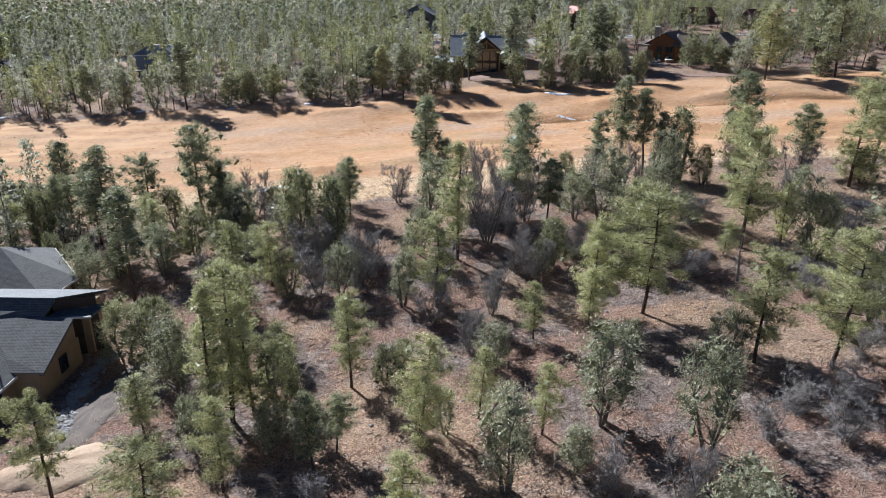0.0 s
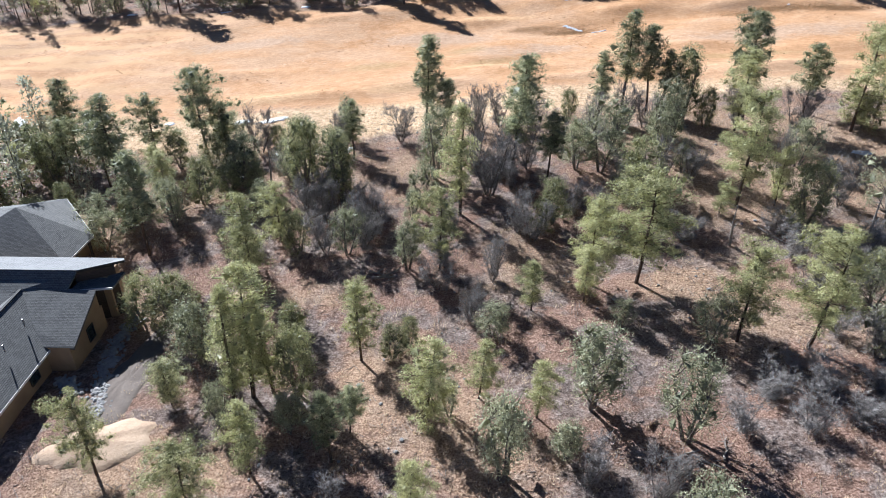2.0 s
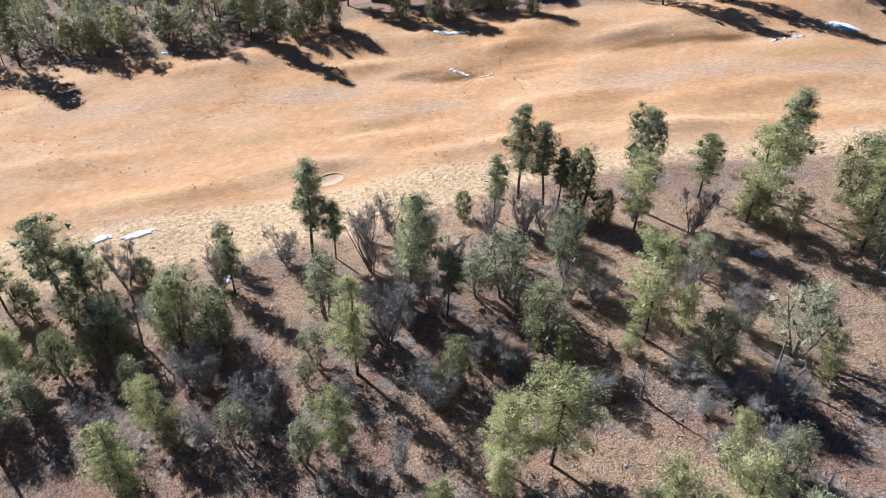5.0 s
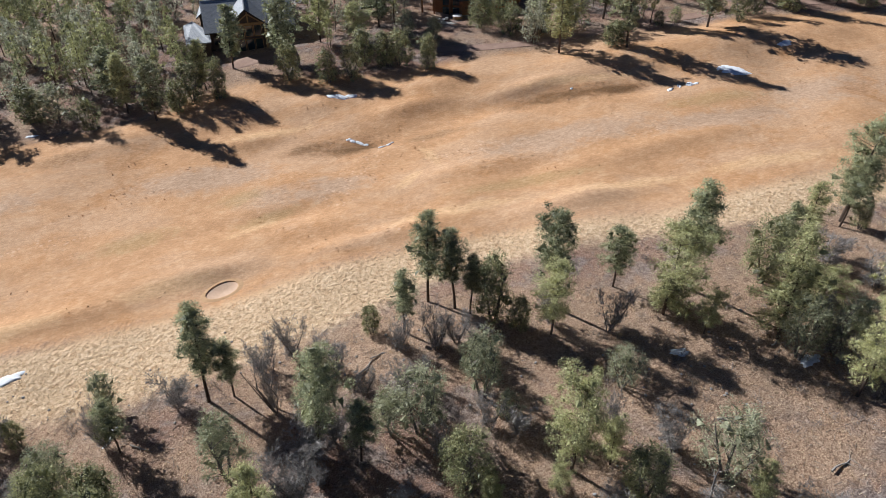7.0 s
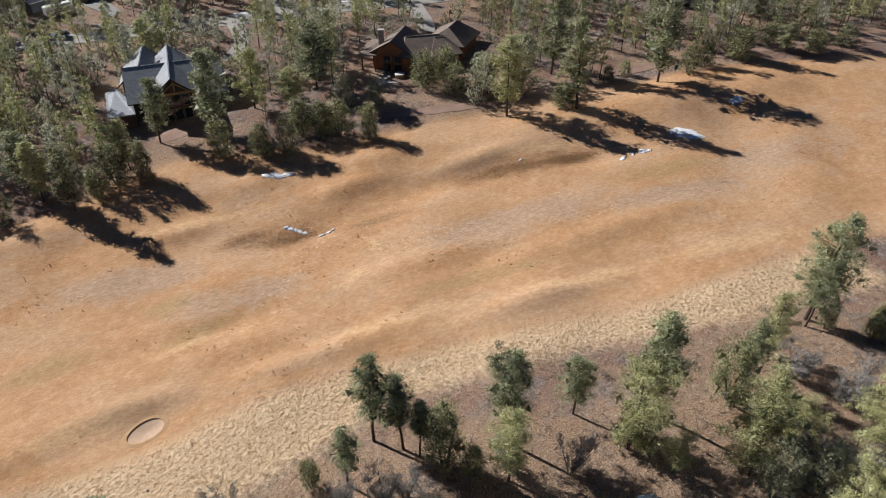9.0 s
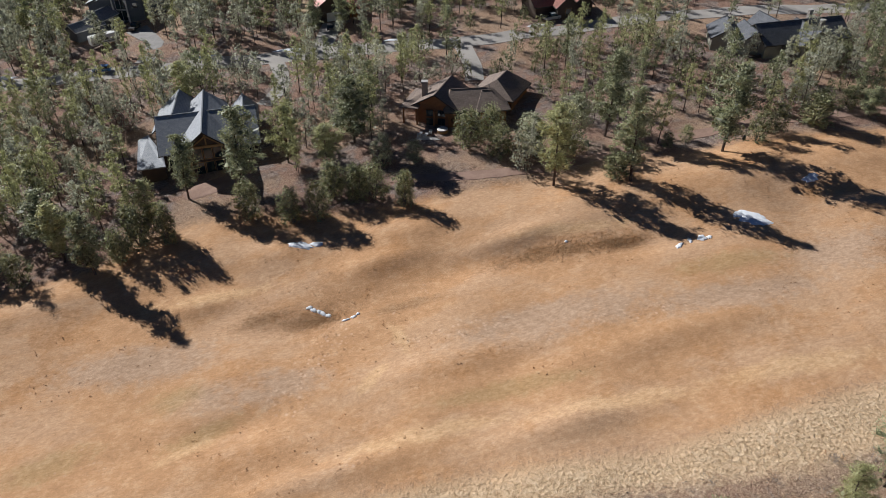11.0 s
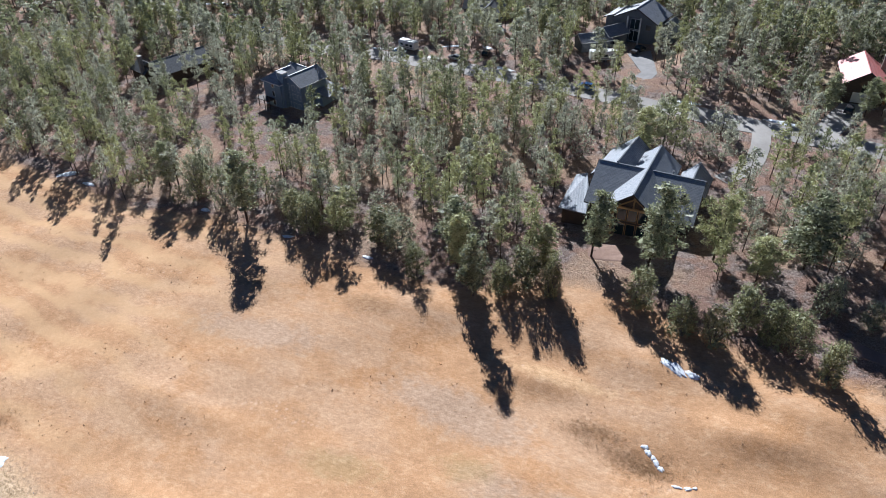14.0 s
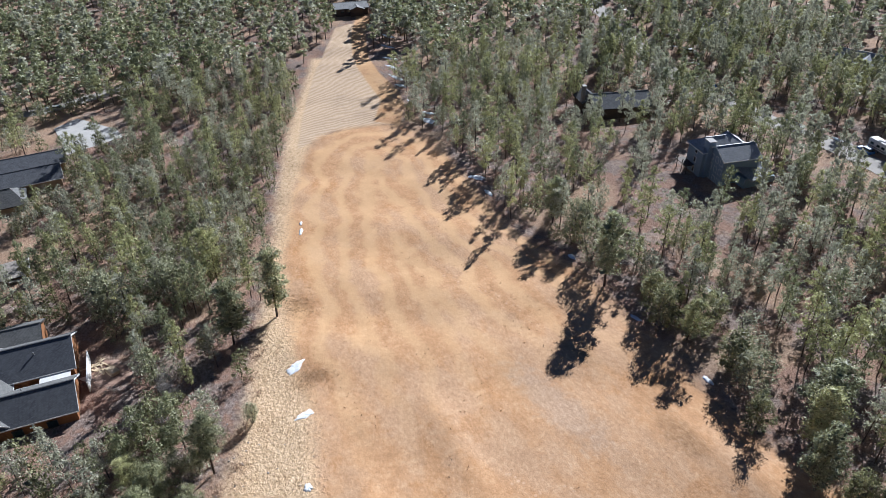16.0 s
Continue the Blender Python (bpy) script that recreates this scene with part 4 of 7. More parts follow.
    pipe(h, -36.2, 50.0, z + 4.0, 0.75), pipe(h, -36.1, 46.6, z + 4.0, 0.7), pipe(h, -41, 52, z + 4.4, 0.5)


# ---- slate-roofed house across the fairway ----
def slate_house():
    z = 0.6
    h = house("house", 12, 198, z, "large timber house with slate-grey roofs and a tall glazed gable")
    wall, roof = SIDING_DARK, ROOF_SLATE
    block(h, 12, 200.3, 9.2, 7.6, 0, z - 0.5, z + 5.0, z + 9.3, wall, roof, over=0.7)
    block(h, 11.5, 199.6, 9.6, 3.7, 88, z - 0.5, z + 7.0, z + 9.9, wall, roof, over=0.8, trim=TRIM_DARK)
    block(h, 6.2, 206.6, 5.4, 4.2, 84, z - 0.5, z + 6.0, z + 9.5, wall, roof, over=0.7)
    block(h, 19.6, 204.2, 3.6, 2.4, 88, z - 0.5, z + 6.4, z + 8.8, wall, roof, over=0.5)
    # low western wing with a single slope
    boxed("wall", h, 0.8, 196.5, z - 0.6, z + 3.2, 2.2, 6.0, 0, wall)
    roof_slab(h, [(-2.1, 190.0, z + 3.3), (3.2, 189.8, z + 3.4), (3.0, 192.3, z + 4.9), (-0.4, 203.2, z + 4.2), (-2.6, 203.2, z + 3.3)], 0.2, roof)
    # glazed gable under the deep eaves: posts, beams, panes
    for x in (8.0, 15.0):
        boxed("timber_post", h, x, 189.7, z - 0.5, z + 7.0, 0.22, 0.22, 0, TIMBER)
    boxed("tie_beam", h, 11.5, 189.7, z + 6.4, z + 6.8, 3.4, 0.16, 0, TIMBER)
    boxed("king_post", h, 11.5, 189.7, z + 6.8, z + 9.1, 0.14, 0.14, 0, TIMBER)
    for k in (-1, 1):
        pts = []
        for dy in (-0.12, 0.12):
            pts += [(11.5 + k * 2.7, 189.7 + dy, z + 6.85), (11.5 + k * 2.4, 189.7 + dy, z + 6.85), (11.5, 189.7 + dy, z + 8.55), (11.5, 189.7 + dy, z + 8.85)]
        part("brace", solid(pts, ((0, 1, 2, 3), (7, 6, 5, 4), (0, 4, 5, 1), (1, 5, 6, 2), (2, 6, 7, 3), (3, 7, 4, 0)), h[1]), TIMBER, h[0])
    for k in range(3):
        window(h, 9.6 + 1.9 * k, 189.95, z + 5.0, -90, 1.6, 2.4, TIMBER)
        window(h, 9.6 + 1.9 * k, 189.95, z + 1.9, -90, 1.6, 2.6, TIMBER)
    for x in (17.4, 19.6):
        window(h, x, 192.65, z + 3.2, -90, 1.2, 1.5), window(h, x, 192.65, z + 1.0, -90, 1.2, 1.3)
    window(h, 4.6, 192.65, z + 2.6, -90, 1.6, 1.6, panes=2)
    boxed("deck", h, 18.5, 188.6, z + 0.25, z + 0.5, 4.2, 2.2, 4, CONCRETE)
    pipe(h, 18.6, 196.4, z + 7.2, 0.8, 0.12), pipe(h, 15.9, 201, z + 8.8, 0.8, 0.16)
    boxed("roof_vent", h, 19.0, 197.0, z + 7.3, z + 7.7, 0.25, 0.35, 25, TRIM_DARK)


# ---- brown-roofed log house with a patio ----
def log_house():
    z = 4.7
    h = house("house", 66, 193, z, "brown-roofed log house with hipped roofs and a shaded patio")
    wall, roof = LOGS, ROOF_BROWN
    block(h, 61.0, 194.4, 4.8, 4.6, 54, z - 0.6, z + 4.5, z + 7.2, wall, roof, over=0.7)
    block(h, 67.0, 191.8, 6.2, 4.7, -9, z - 0.6, z + 4.4, z + 6.8, wall, roof, hips=(2.0, 4.4), over=0.8)
    block(h, 69.8, 190.6, 2.6, 4.2, -9, z - 0.6, z + 4.4, z + 6.5, wall, roof, hips=(2.0, 3.0), over=0.8)
    block(h, 74.8, 196.2, 5.0, 4.4, 48, z - 0.6, z + 4.4, z + 6.9, wall, roof, hips=(3.4, 2.2), over=0.7)
    roof_slab(h, [(51.0, 193.4, z + 3.9), (54.6, 191.4, z + 3.9), (59.3, 197.6, z + 5.6), (56.6, 200.4, z + 4.6)], 0.2, roof)
    chimney(h, 57.1, 194.9, z + 4, z + 8.2, 0.6, -20)
    for x, y in ((51.9, 193.2), (54.4, 191.6), (57.6, 189.8), (60.6, 188.3), (64.5, 186.6)):
        boxed("porch_post", h, x, y, z - 0.4, z + 3.8, 0.16, 0.16, -25, LOGS)
    for x, y, f in ((57.0, 190.7, -118), (59.2, 189.7, -118), (62.5, 187.3, -98), (66.0, 186.7, -98), (69.5, 186.2, -98)):
        window(h, x, y, z + 2.9, f, 1.5, 1.3, panes=2), window(h, x, y, z + 0.9, f, 1.5, 1.6, panes=2)
    boxed("balcony", h, 63.5, 186.5, z + 2.05, z + 2.25, 3.0, 1.1, -8, LOGS)
    for k in range(7):
        boxed("baluster", h, 60.7 + 0.95 * k, 185.85 - 0.13 * k, z + 2.25, z + 3.15, 0.05, 0.05, -8, LOGS)
    boxed("rail", h, 63.5, 185.45, z + 3.1, z + 3.2, 3.0, 0.06, -8, LOGS)
    pipe(h, 70.5, 192, z + 6.4, 0.6, 0.08)
    p = house("patio", 57.5, 186.5, z - 0.25, "pale paved patio beside the log house", "patio")
    part("slab", solid(box_points(57.3, 186.3, z - 0.6, z - 0.12, 4.2, 2.2, -20), BOX, p[1]), CONCRETE, p[0])
    # loungers, table and tub on the patio
    for x, y, t in ((53.9, 187.3, 60), (54.9, 186.6, 55), (56.2, 187.5, 70)):
        s = thing("sun_lounger", x, y, z - 0.12, t, "white patio lounger with a raised back", "lounger", "patio loungers")
        bm = solid(box_points(0, 0, 0.28, 0.36, 0.95, 0.33, 0), BOX)
        part("seat", bm, TRIM_WHITE, s)
        part("backrest", solid([(-0.95, -0.33, 0.36), (-0.4, -0.33, 0.36), (-0.4, 0.33, 0.36), (-0.95, 0.33, 0.36), (-1.2, -0.33, 0.85), (-1.1, -0.33, 0.88), (-1.1, 0.33, 0.88), (-1.2, 0.33, 0.85)],
                                ((0, 1, 2, 3), (4, 5, 6, 7), (0, 1, 5, 4), (1, 2, 6, 5), (2, 3, 7, 6), (3, 0, 4, 7))), TRIM_WHITE, s)
        for a in (-0.7, 0.7):
            for b in (-0.25, 0.25):
                part("leg", solid(box_points(a, b, 0, 0.28, 0.03, 0.03, 0), BOX), TRIM_WHITE, s)
    s = thing("hot_tub", 58.6, 186.9, z - 0.12, -20, "round tan hot tub with a pale cover", "hot tub")
    bm = bmesh.new()
    bmesh.ops.create_cone(bm, cap_ends=True, segments=24, radius1=1.05, radius2=1.12, depth=0.85)
    bmesh.ops.translate(bm, verts=bm.verts, vec=(0, 0, 0.43))
    part("tub", bm, TIMBER, s)
    bm = bmesh.new()
    bmesh.ops.create_cone(bm, cap_ends=True, segments=24, radius1=1.15, radius2=1.05, depth=0.12)
    bmesh.ops.translate(bm, verts=bm.verts, vec=(0, 0, 0.92))
    part("cover", bm, TRIM_WHITE, s, "pale padded cover")


# ---- blue-grey three-storey house ----
def blue_house():
    z = -5.0
    h = house("house", -86, 225, z, "tall blue-grey sided house with dark low-pitched roofs")
    block(h, -83.2, 224.3, 4.6, 3.6, 78, z - 0.6, z + 7.4, z + 9.4, SIDING_BLUE, ROOF_STEEL, over=0.5, trim=TRIM_WHITE)
    block(h, -89.2, 222.4, 3.4, 3.2, 78, z - 0.6, z + 7.2, z + 9.2, SIDING_BLUE, ROOF_STEEL, hips=(2.4, 0.0), over=0.5, trim=TRIM_WHITE)
    block(h, -87.5, 229.0, 3.4, 3.2, -12, z - 0.6, z + 6.6, z + 8.4, SIDING_BLUE, ROOF_STEEL, over=0.5)
    boxed("chimney_shaft", h, -86.7, 219.9, z - 0.6, z + 9.6, 1.0, 0.8, -12, SIDING_BLUE)
    boxed("chimney_cap", h, -86.7, 219.9, z + 9.6, z + 9.85, 1.15, 0.95, -12, CONCRETE)
    boxed("wall", h, -77.6, 226.6, z - 0.6, z + 3.6, 2.0, 4.0, -12, SIDING_BLUE)
    roof_slab(h, [(-79.8, 222.0, z + 5.2), (-75.0, 223.0, z + 3.6), (-76.8, 231.4, z + 3.6), (-81.5, 230.4, z + 5.2)], 0.2, ROOF_STEEL)
    for zz in (1.2, 3.7, 6.1):
        for x in (-85.4, -83.4, -81.6):
            window(h, x, 219.72 + (x + 83.4) * -0.21, z + zz, -102, 1.1, 1.5, TRIM_WHITE)
        window(h, -89.6, 219.0, z + zz, -102, 1.0, 1.4, TRIM_WHITE)
    boxed("deck", h, -91.6, 217.9, z + 2.3, z + 2.5, 2.4, 1.2, -12, SIDING_DARK)
    for x in (-93.6, -91.4, -89.4):
        boxed("deck_post", h, x, 217.0 - (x + 91.4) * 0.2, z - 1.0, z + 3.4, 0.08, 0.08, -12, SIDING_DARK)


# ---- long grey house by the street ----
def sage_house():
    z = 8.7
    h = house("house", 150, 195, z, "long sage stucco house with blue-grey shingled roofs")
    wall, roof = STUCCO_SAGE, ROOF_DARK
    block(h, 155, 193.6, 11.5, 5.0, -2, z - 0.8, z + 3.2, z + 6.4, wall, roof, over=0.6)
    block(h, 139.8, 199.4, 4.6, 4.0, 62, z - 0.8, z + 3.1, z + 5.6, wall, roof, over=0.5)
    block(h, 143.2, 195.6, 4.2, 3.4, 75, z - 0.8, z + 3.1, z + 5.5, wall, roof, over=0.5)
    block(h, 155.6, 190.6, 4.4, 3.6, 86, z - 0.8, z + 3.2, z + 6.2, wall, roof, over=0.6)
    block(h, 151, 199, 4.0, 3.2, 88, z - 0.8, z + 3.2, z + 6.0, wall, roof, over=0.5)
    chimney(h, 158.4, 189.6, z + 3, z + 7.2, 0.55), chimney(h, 160.6, 196.5, z + 4, z + 7.4, 0.5)
    for x, y, f in ((136.5, 197.6, 152), (138.6, 193.8, -120), (142.2, 191.2, -105), (148.5, 188.45, -92), (164.0, 188.0, -92)):
        window(h, x, y, z + 1.6, f, 1.4, 1.2, panes=2)
    h[0].location += Vector((-2.5, 5.0, 0.6))
    boxed("retaining_wall", h, 141.5, 189.6, z - 1.2, z + 0.3, 2.2, 0.2, 8, TRIM_DARK)
    p = house("driveway", 133, 201, z - 0.1, "pale concrete driveway in front of the sage house", "driveway")
    part("slab", solid(box_points(133.5, 203.5, z - 0.5, z + 0.02, 3.4, 7.0, 28), BOX, p[1]), CONCRETE, p[0])


# ---- dark house with the white-framed front ----
def charcoal_house():
    z = float(ground_z(-5, 276))
    h = house("house", -8, 285, z, "dark grey house with blue-grey roofs and a tall white-framed window")
    block(h, -9.0, 287.2, 5.0, 6.0, 80, z - 0.6, z + 6.5, z + 9.6, SIDING_GREY, ROOF_STEEL, over=0.7)
    block(h, -15.6, 288.8, 4.4, 2.6, 80, z - 0.6, z + 5.5, z + 6.5, SIDING_GREY, ROOF_STEEL, over=0.5)
    block(h, -1.0, 288.6, 4.6, 3.0, 80, z - 0.6, z + 3.4, z + 5.8, SIDING_GREY, ROOF_STEEL, hips=(0.0, 2.5), over=0.6)
    block(h, -15.4, 279.2, 3.4, 2.6, 58, z - 0.6, z + 3.3, z + 5.0, SIDING_GREY, ROOF_STEEL, over=0.5, trim=TRIM_WHITE)
    block(h, -19.4, 273.6, 4.2, 2.5, 40, z - 0.6, z + 2.6, z + 3.9, SIDING_GREY, ROOF_STEEL, over=0.5, trim=TRIM_WHITE)
    for zz in (1.7, 5.0):
        window(h, -10.0, 282.17, z + zz, -100, 2.7, 2.9, TRIM_WHITE, 2)
    boxed("beam", h, -10.05, 281.6, z + 9.05, z + 9.3, 0.9, 0.12, 80, TRIM_DARK)
    for a in (-1.9, 1.9):
        boxed("porch_post", h, -10.2 + a * 0.985, 281.2 - a * 0.174, z - 0.5, z + 7.2, 0.16, 0.16, 80, TRIM_WHITE)
    window(h, -6.1, 281.6, z + 4.6, -100, 1.3, 1.3), window(h, -13.3, 275.7, z + 1.5, -58, 1.6, 1.2, panes=2)
    pipe(h, -3.2, 289, z + 7.4, 0.7), pipe(h, -2.4, 287, z + 5.4, 0.8)
    boxed("stair_landing", h, 3.6, 278.4, z - 0.3, z + 0.5, 2.4, 1.6, 25, TIMBER)
    p = house("driveway", -3, 258, z, "grey driveway leading up to the dark grey house", "driveway")
    pts = [(-5.5, 248.5), (-0.8, 247.8), (1.6, 260.0), (-3.6, 276.5), (-9.0, 272.5), (-2.6, 260.5)]
    lo = [(x, y, float(ground_z(x, y)) - 0.3) for x, y in pts]
    hi = [(x, y, float(ground_z(x, y)) + 0.07) for x, y in pts]
    part("slab", solid(lo + hi, [(0, 1, 2, 5), (2, 3, 4, 5), (6, 7, 8, 11), (8, 9, 10, 11)] + [(i, (i + 1) % 6, (i + 1) % 6 + 6, i + 6) for i in range(6)], p[1]), DRIVE_GREY, p[0])


# ---- further houses among the trees ----
def red_house():
    z = float(ground_z(47, 262))
    h = house("house", 47, 262, z, "house with a bright red metal roof among pines")
    block(h, 47.1, 261.8, 6.6, 4.3, 95, z - 0.6, z + 4.6, z + 7.4, SIDING_DARK, ROOF_RED, over=0.6)
    block(h, 41.2, 260.6, 3.6, 2.4, 100, z - 0.6, z + 2.6, z + 3.5, STUCCO_TAN, STUCCO_TAN, over=0.5)
    block(h, 53.2, 259.6, 3.0, 2.2, 75, z - 0.6, z + 2.8, z + 4.4, LOGS, ROOF_RED, over=0.5)
    chimney(h, 51.0, 265.6, z + 4, z + 8.0, 0.5)
    boxed("garage_door", h, 47.7, 255.16, z, z + 2.3, 2.2, 0.08, 5, TRIM_WHITE)
    window(h, 47.7, 255.2, z + 3.0, -85, 1.4, 1.2)


def rust_house():
    z = float(ground_z(106, 236))
    h = house("house", 108, 238, z, "dark timber house with rust-red roofs and twin gables")
    block(h, 105, 239.5, 6.5, 4.0, 6, z - 0.6, z + 3.4, z + 6.0, SIDING_DARK, ROOF_RUST, over=0.6)
    block(h, 107.5, 236.5, 4.4, 2.8, 84, z - 0.6, z + 3.6, z + 6.2, SIDING_DARK, ROOF_RUST, over=0.6)
    block(h, 112.4, 237.0, 4.0, 2.6, 84, z - 0.6, z + 3.6, z + 6.2, SIDING_DARK, ROOF_RUST, over=0.6)
    for x in (107.2, 112.2):
        window(h, x, 232.0, z + 2.0, -96, 1.5, 1.8, TIMBER)


def orange_house():
    z = float(ground_z(90, 262))
    h = house("house", 90, 262, z, "small house with an orange roof deep among pines")
    block(h, 90, 262, 5.0, 3.6, 20, z - 0.6, z + 3.0, z + 5.4, SIDING_DARK, ROOF_RUST, over=0.5)
    window(h, 88, 258.0, z + 1.6, -70, 1.4, 1.2)


def hidden_house():
    z = -7.0
    h = house("house", -133, 230, z, "long dark-walled house with a charcoal roof behind pines")
    block(h, -131.4, 228.2, 8.4, 4.8, 74, z - 0.6, z + 4.2, z + 6.6, SIDING_DARK, ROOF_DARK, over=0.6)
    chimney(h, -137.0, 219.6, z + 3, z + 8.0, 0.6, -15)
    block(h, -138.5, 222.5, 3.4, 2.6, -14, z - 0.6, z + 3.4, z + 5.2, SIDING_DARK, ROOF_DARK, over=0.5)
    for k in range(3):
        window(h, -129.0 + 2.0 * k - 1.4, 219.9 - 0.5 * k, z + 2.4, -106, 1.2, 1.4)


def far_house(x, y, turn, roof, wall, label, size=(7.0, 4.5), tall=3.4, rise=2.6):
    z = float(ground_z(x, y))
    h = house("house", x, y, z, label)
    block(h, x, y, size[0], size[1], turn, z - 0.8, z + tall, z + tall + rise, wall, roof, over=0.6)
    c, s = math.cos(radians(turn)), math.sin(radians(turn))
    block(h, x + c * 2 + s * 3, y + s * 2 - c * 3, 3.6, 2.8, turn + 90, z - 0.8, z + tall - 0.2, z + tall + rise - 0.4, wall, roof, over=0.5)
    for k in (-0.6, -0.2, 0.65):
        a, b = k * size[0], -size[1] - 0.03
        window(h, x + c * a - s * b, y + s * a + c * b, z + tall * 0.55, turn - 90, 1.3, 1.3)


def west_house():
    """The house being built beside the western woods."""
    z = -10.9
    h = house("house", -84, 70, z, "unfinished house with grey roofs, white trim and bare orange sheathing")
    roof = ROOF_GREY
    # east slopes get the darker shingles, their shade put into the colour
    block(h, -90.4, 69.8, 7.4, 4.8, 87, z - 0.8, z + 3.8, z + 6.8, LOGS, ROOF_DARK, over=0.4, trim=TRIM_WHITE, north=roof)
    block(h, -79.2, 70.6, 6.4, 4.2, 87, z - 0.8, z + 3.4, z + 6.0, LOGS, ROOF_DARK, over=0.4, trim=TRIM_WHITE, north=roof)
    block(h, -85.0, 63.0, 9.5, 4.2, 0, z - 0.8, z + 3.4, z + 6.0, LOGS, roof, over=0.4, trim=TRIM_WHITE)
    block(h, -98.8, 65.6, 6.4, 3.8, 87, z - 0.8, z + 3.2, z + 5.2, LOGS, roof, over=0.4)
    boxed("porch_slab", h, -84.4, 75.6, z - 0.4, z + 0.3, 1.4, 3.0, -3, TRIM_WHITE)
    boxed("porch_roof", h, -84.2, 74.0, z + 3.1, z + 3.28, 1.3, 2.4, -3, TRIM_WHITE)
    boxed("wall_panel", h, -85.2, 78.9, z - 0.4, z + 2.8, 4.4, 0.08, -3, TRIM_WHITE)
    window(h, -74.85, 68.0, z + 1.7, -3, 1.5, 1.3), window(h, -74.6, 73.0, z + 1.7, -3, 1.5, 1.3)
    pipe(h, -80.6, 69.5, z + 5.0, 0.6, 0.09), pipe(h, -88.6, 71.5, z + 5.6, 0.6, 0.1)
    # lumber left lying
    rng = random.Random(9)
    for k in range(9):
        x, y = -86.5 + rng.uniform(-2.2, 2.2), 80.6 + rng.uniform(-1.6, 1.6)
        s = thing("lumber_board", x, y, float(ground_z(x, y)) + 0.08 + 0.07 * (k % 3), rng.uniform(0, 180), "raw yellow board lying on bare ground", "board", "lumber by the unfinished house")
        part("board", solid(box_points(0, 0, -0.04, 0.05, rng.uniform(0.9, 2.2), 0.14, 0), BOX), WOOD_RAW, s)
    s = thing("lumber_stack", -84.6, 82.4, float(ground_z(-84.6, 82.4)), 20, "stack of raw yellow boards with a pale sheet on top", "lumber stack")
    for k in range(4):
        part("board", solid(box_points(0.05 * k, 0.04 * k, 0.25 * k, 0.25 * k + 0.22, 1.2, 0.7, 3 * k), BOX), WOOD_RAW, s)


def solar_house():
    z = -14.4
    h = house("house", -178, 66, z, "long low house with black standing-seam roofs")
    block(h, -184, 69.5, 8.0, 4.0, 92, z - 0.8, z + 3.2, z + 5.0, STUCCO_TAN, ROOF_DARK, over=0.6, trim=TRIM_WHITE)
    block(h, -174, 69.0, 7.4, 4.2, 92, z - 0.8, z + 3.4, z + 5.4, STUCCO_TAN, ROOF_DARK, over=0.6, trim=TRIM_WHITE)
    block(h, -164, 62.5, 5.2, 4.0, 92, z - 0.8, z + 3.0, z + 5.6, STUCCO_TAN, ROOF_GREY, hips=(3.0, 3.0), over=0.6)
    for y in (58, 62, 66):
        window(h, -169.1, y, z + 1.8, 2, 1.5, 1.3, TRIM_WHITE)
    p = house("driveway", -198, 84, z, "wide white concrete driveway between pines", "driveway")
    pts = [(-190.5, 77.5), (-196.0, 94.0), (-203.0, 92.5), (-218.0, 82.0), (-213.0, 75.0), (-200.0, 77.0)]
    lo = [(x, y, float(ground_z(x, y)) - 0.5) for x, y in pts]
    hi = [(x, y, float(ground_z(x, y)) + 0.12) for x, y in pts]
    part("slab", solid(lo + hi, [(0, 1, 2, 5), (2, 3, 4, 5), (6, 7, 8, 11), (8, 9, 10, 11)] + [(i, (i + 1) % 6, (i + 1) % 6 + 6, i + 6) for i in range(6)], p[1]), CONCRETE, p[0])


tan_house(), slate_house(), log_house(), blue_house(), sage_house(), charcoal_house()
red_house(), rust_house(), orange_house(), hidden_house(), west_house(), solar_house()
far_house(-176, 303, 70, ROOF_DARK, SIDING_DARK, "dark-roofed house far off among pines")
far_house(-62, 300, 10, ROOF_DARK, SIDING_GREY, "grey house with a pale roof edge far off among pines")
far_house(-120, 318, 25, ROOF_SLATE, SIDING_GREY, "grey house far off behind the street")
far_house(-279.3, 197.2, 80, ROOF_PALE, SIDING_DARK, "low white-roofed building at the fairway's end", (7, 5), 3.2, 1.2)
far_house(-262, 282, 60, ROOF_PALE, SIDING_GREY, "pale-roofed building among pines far along the street", (9, 5), 3.4, 1.4)
far_house(-252, 40, 5, ROOF_DARK, STUCCO_TAN, "dark-roofed house among the western pines")
far_house(195, 190, 20, ROOF_BROWN, STUCCO_TAN, "tan house beside the street", (7, 4.5))

# ---- single trees: x, y, height, crown radius ----
dark_pine(-31.4, 88.1, 14.1, 3.6)
dark_pine(-29.3, 89.5, 9.2, 1.5)
dark_pine(-41.0, 81.7, 13.9, 2.3)
dark_pine(-39.4, 91.0, 10.3, 2.8)
dark_pine(-49.5, 86.6, 9.5, 2.3)
dark_pine(-57.4, 89.5, 8.3, 2.0)
juniper(-17.1, 79.1, 10.3, 2.6)
dark_pine(-11.8, 86.8, 8.3, 1.6)
juniper(-11.8, 75.9, 9.6, 1.9)
bare_tree(-25.4, 92.2, 6.8, 1.9)
juniper(-26.4, 84.4, 5.6, 2.1)
juniper(-29.1, 77.8, 6.6, 2.0)
pale_pine(-33.3, 77.5, 7.6, 1.6)
grey_juniper(-37.8, 68.9, 5.7, 2.4)
juniper(-51.3, 85.3, 8.4, 2.1)
pale_pine(-15.4, 44.1, 13.4, 1.9)
pale_pine(-16.3, 42.4, 12.5, 1.5)
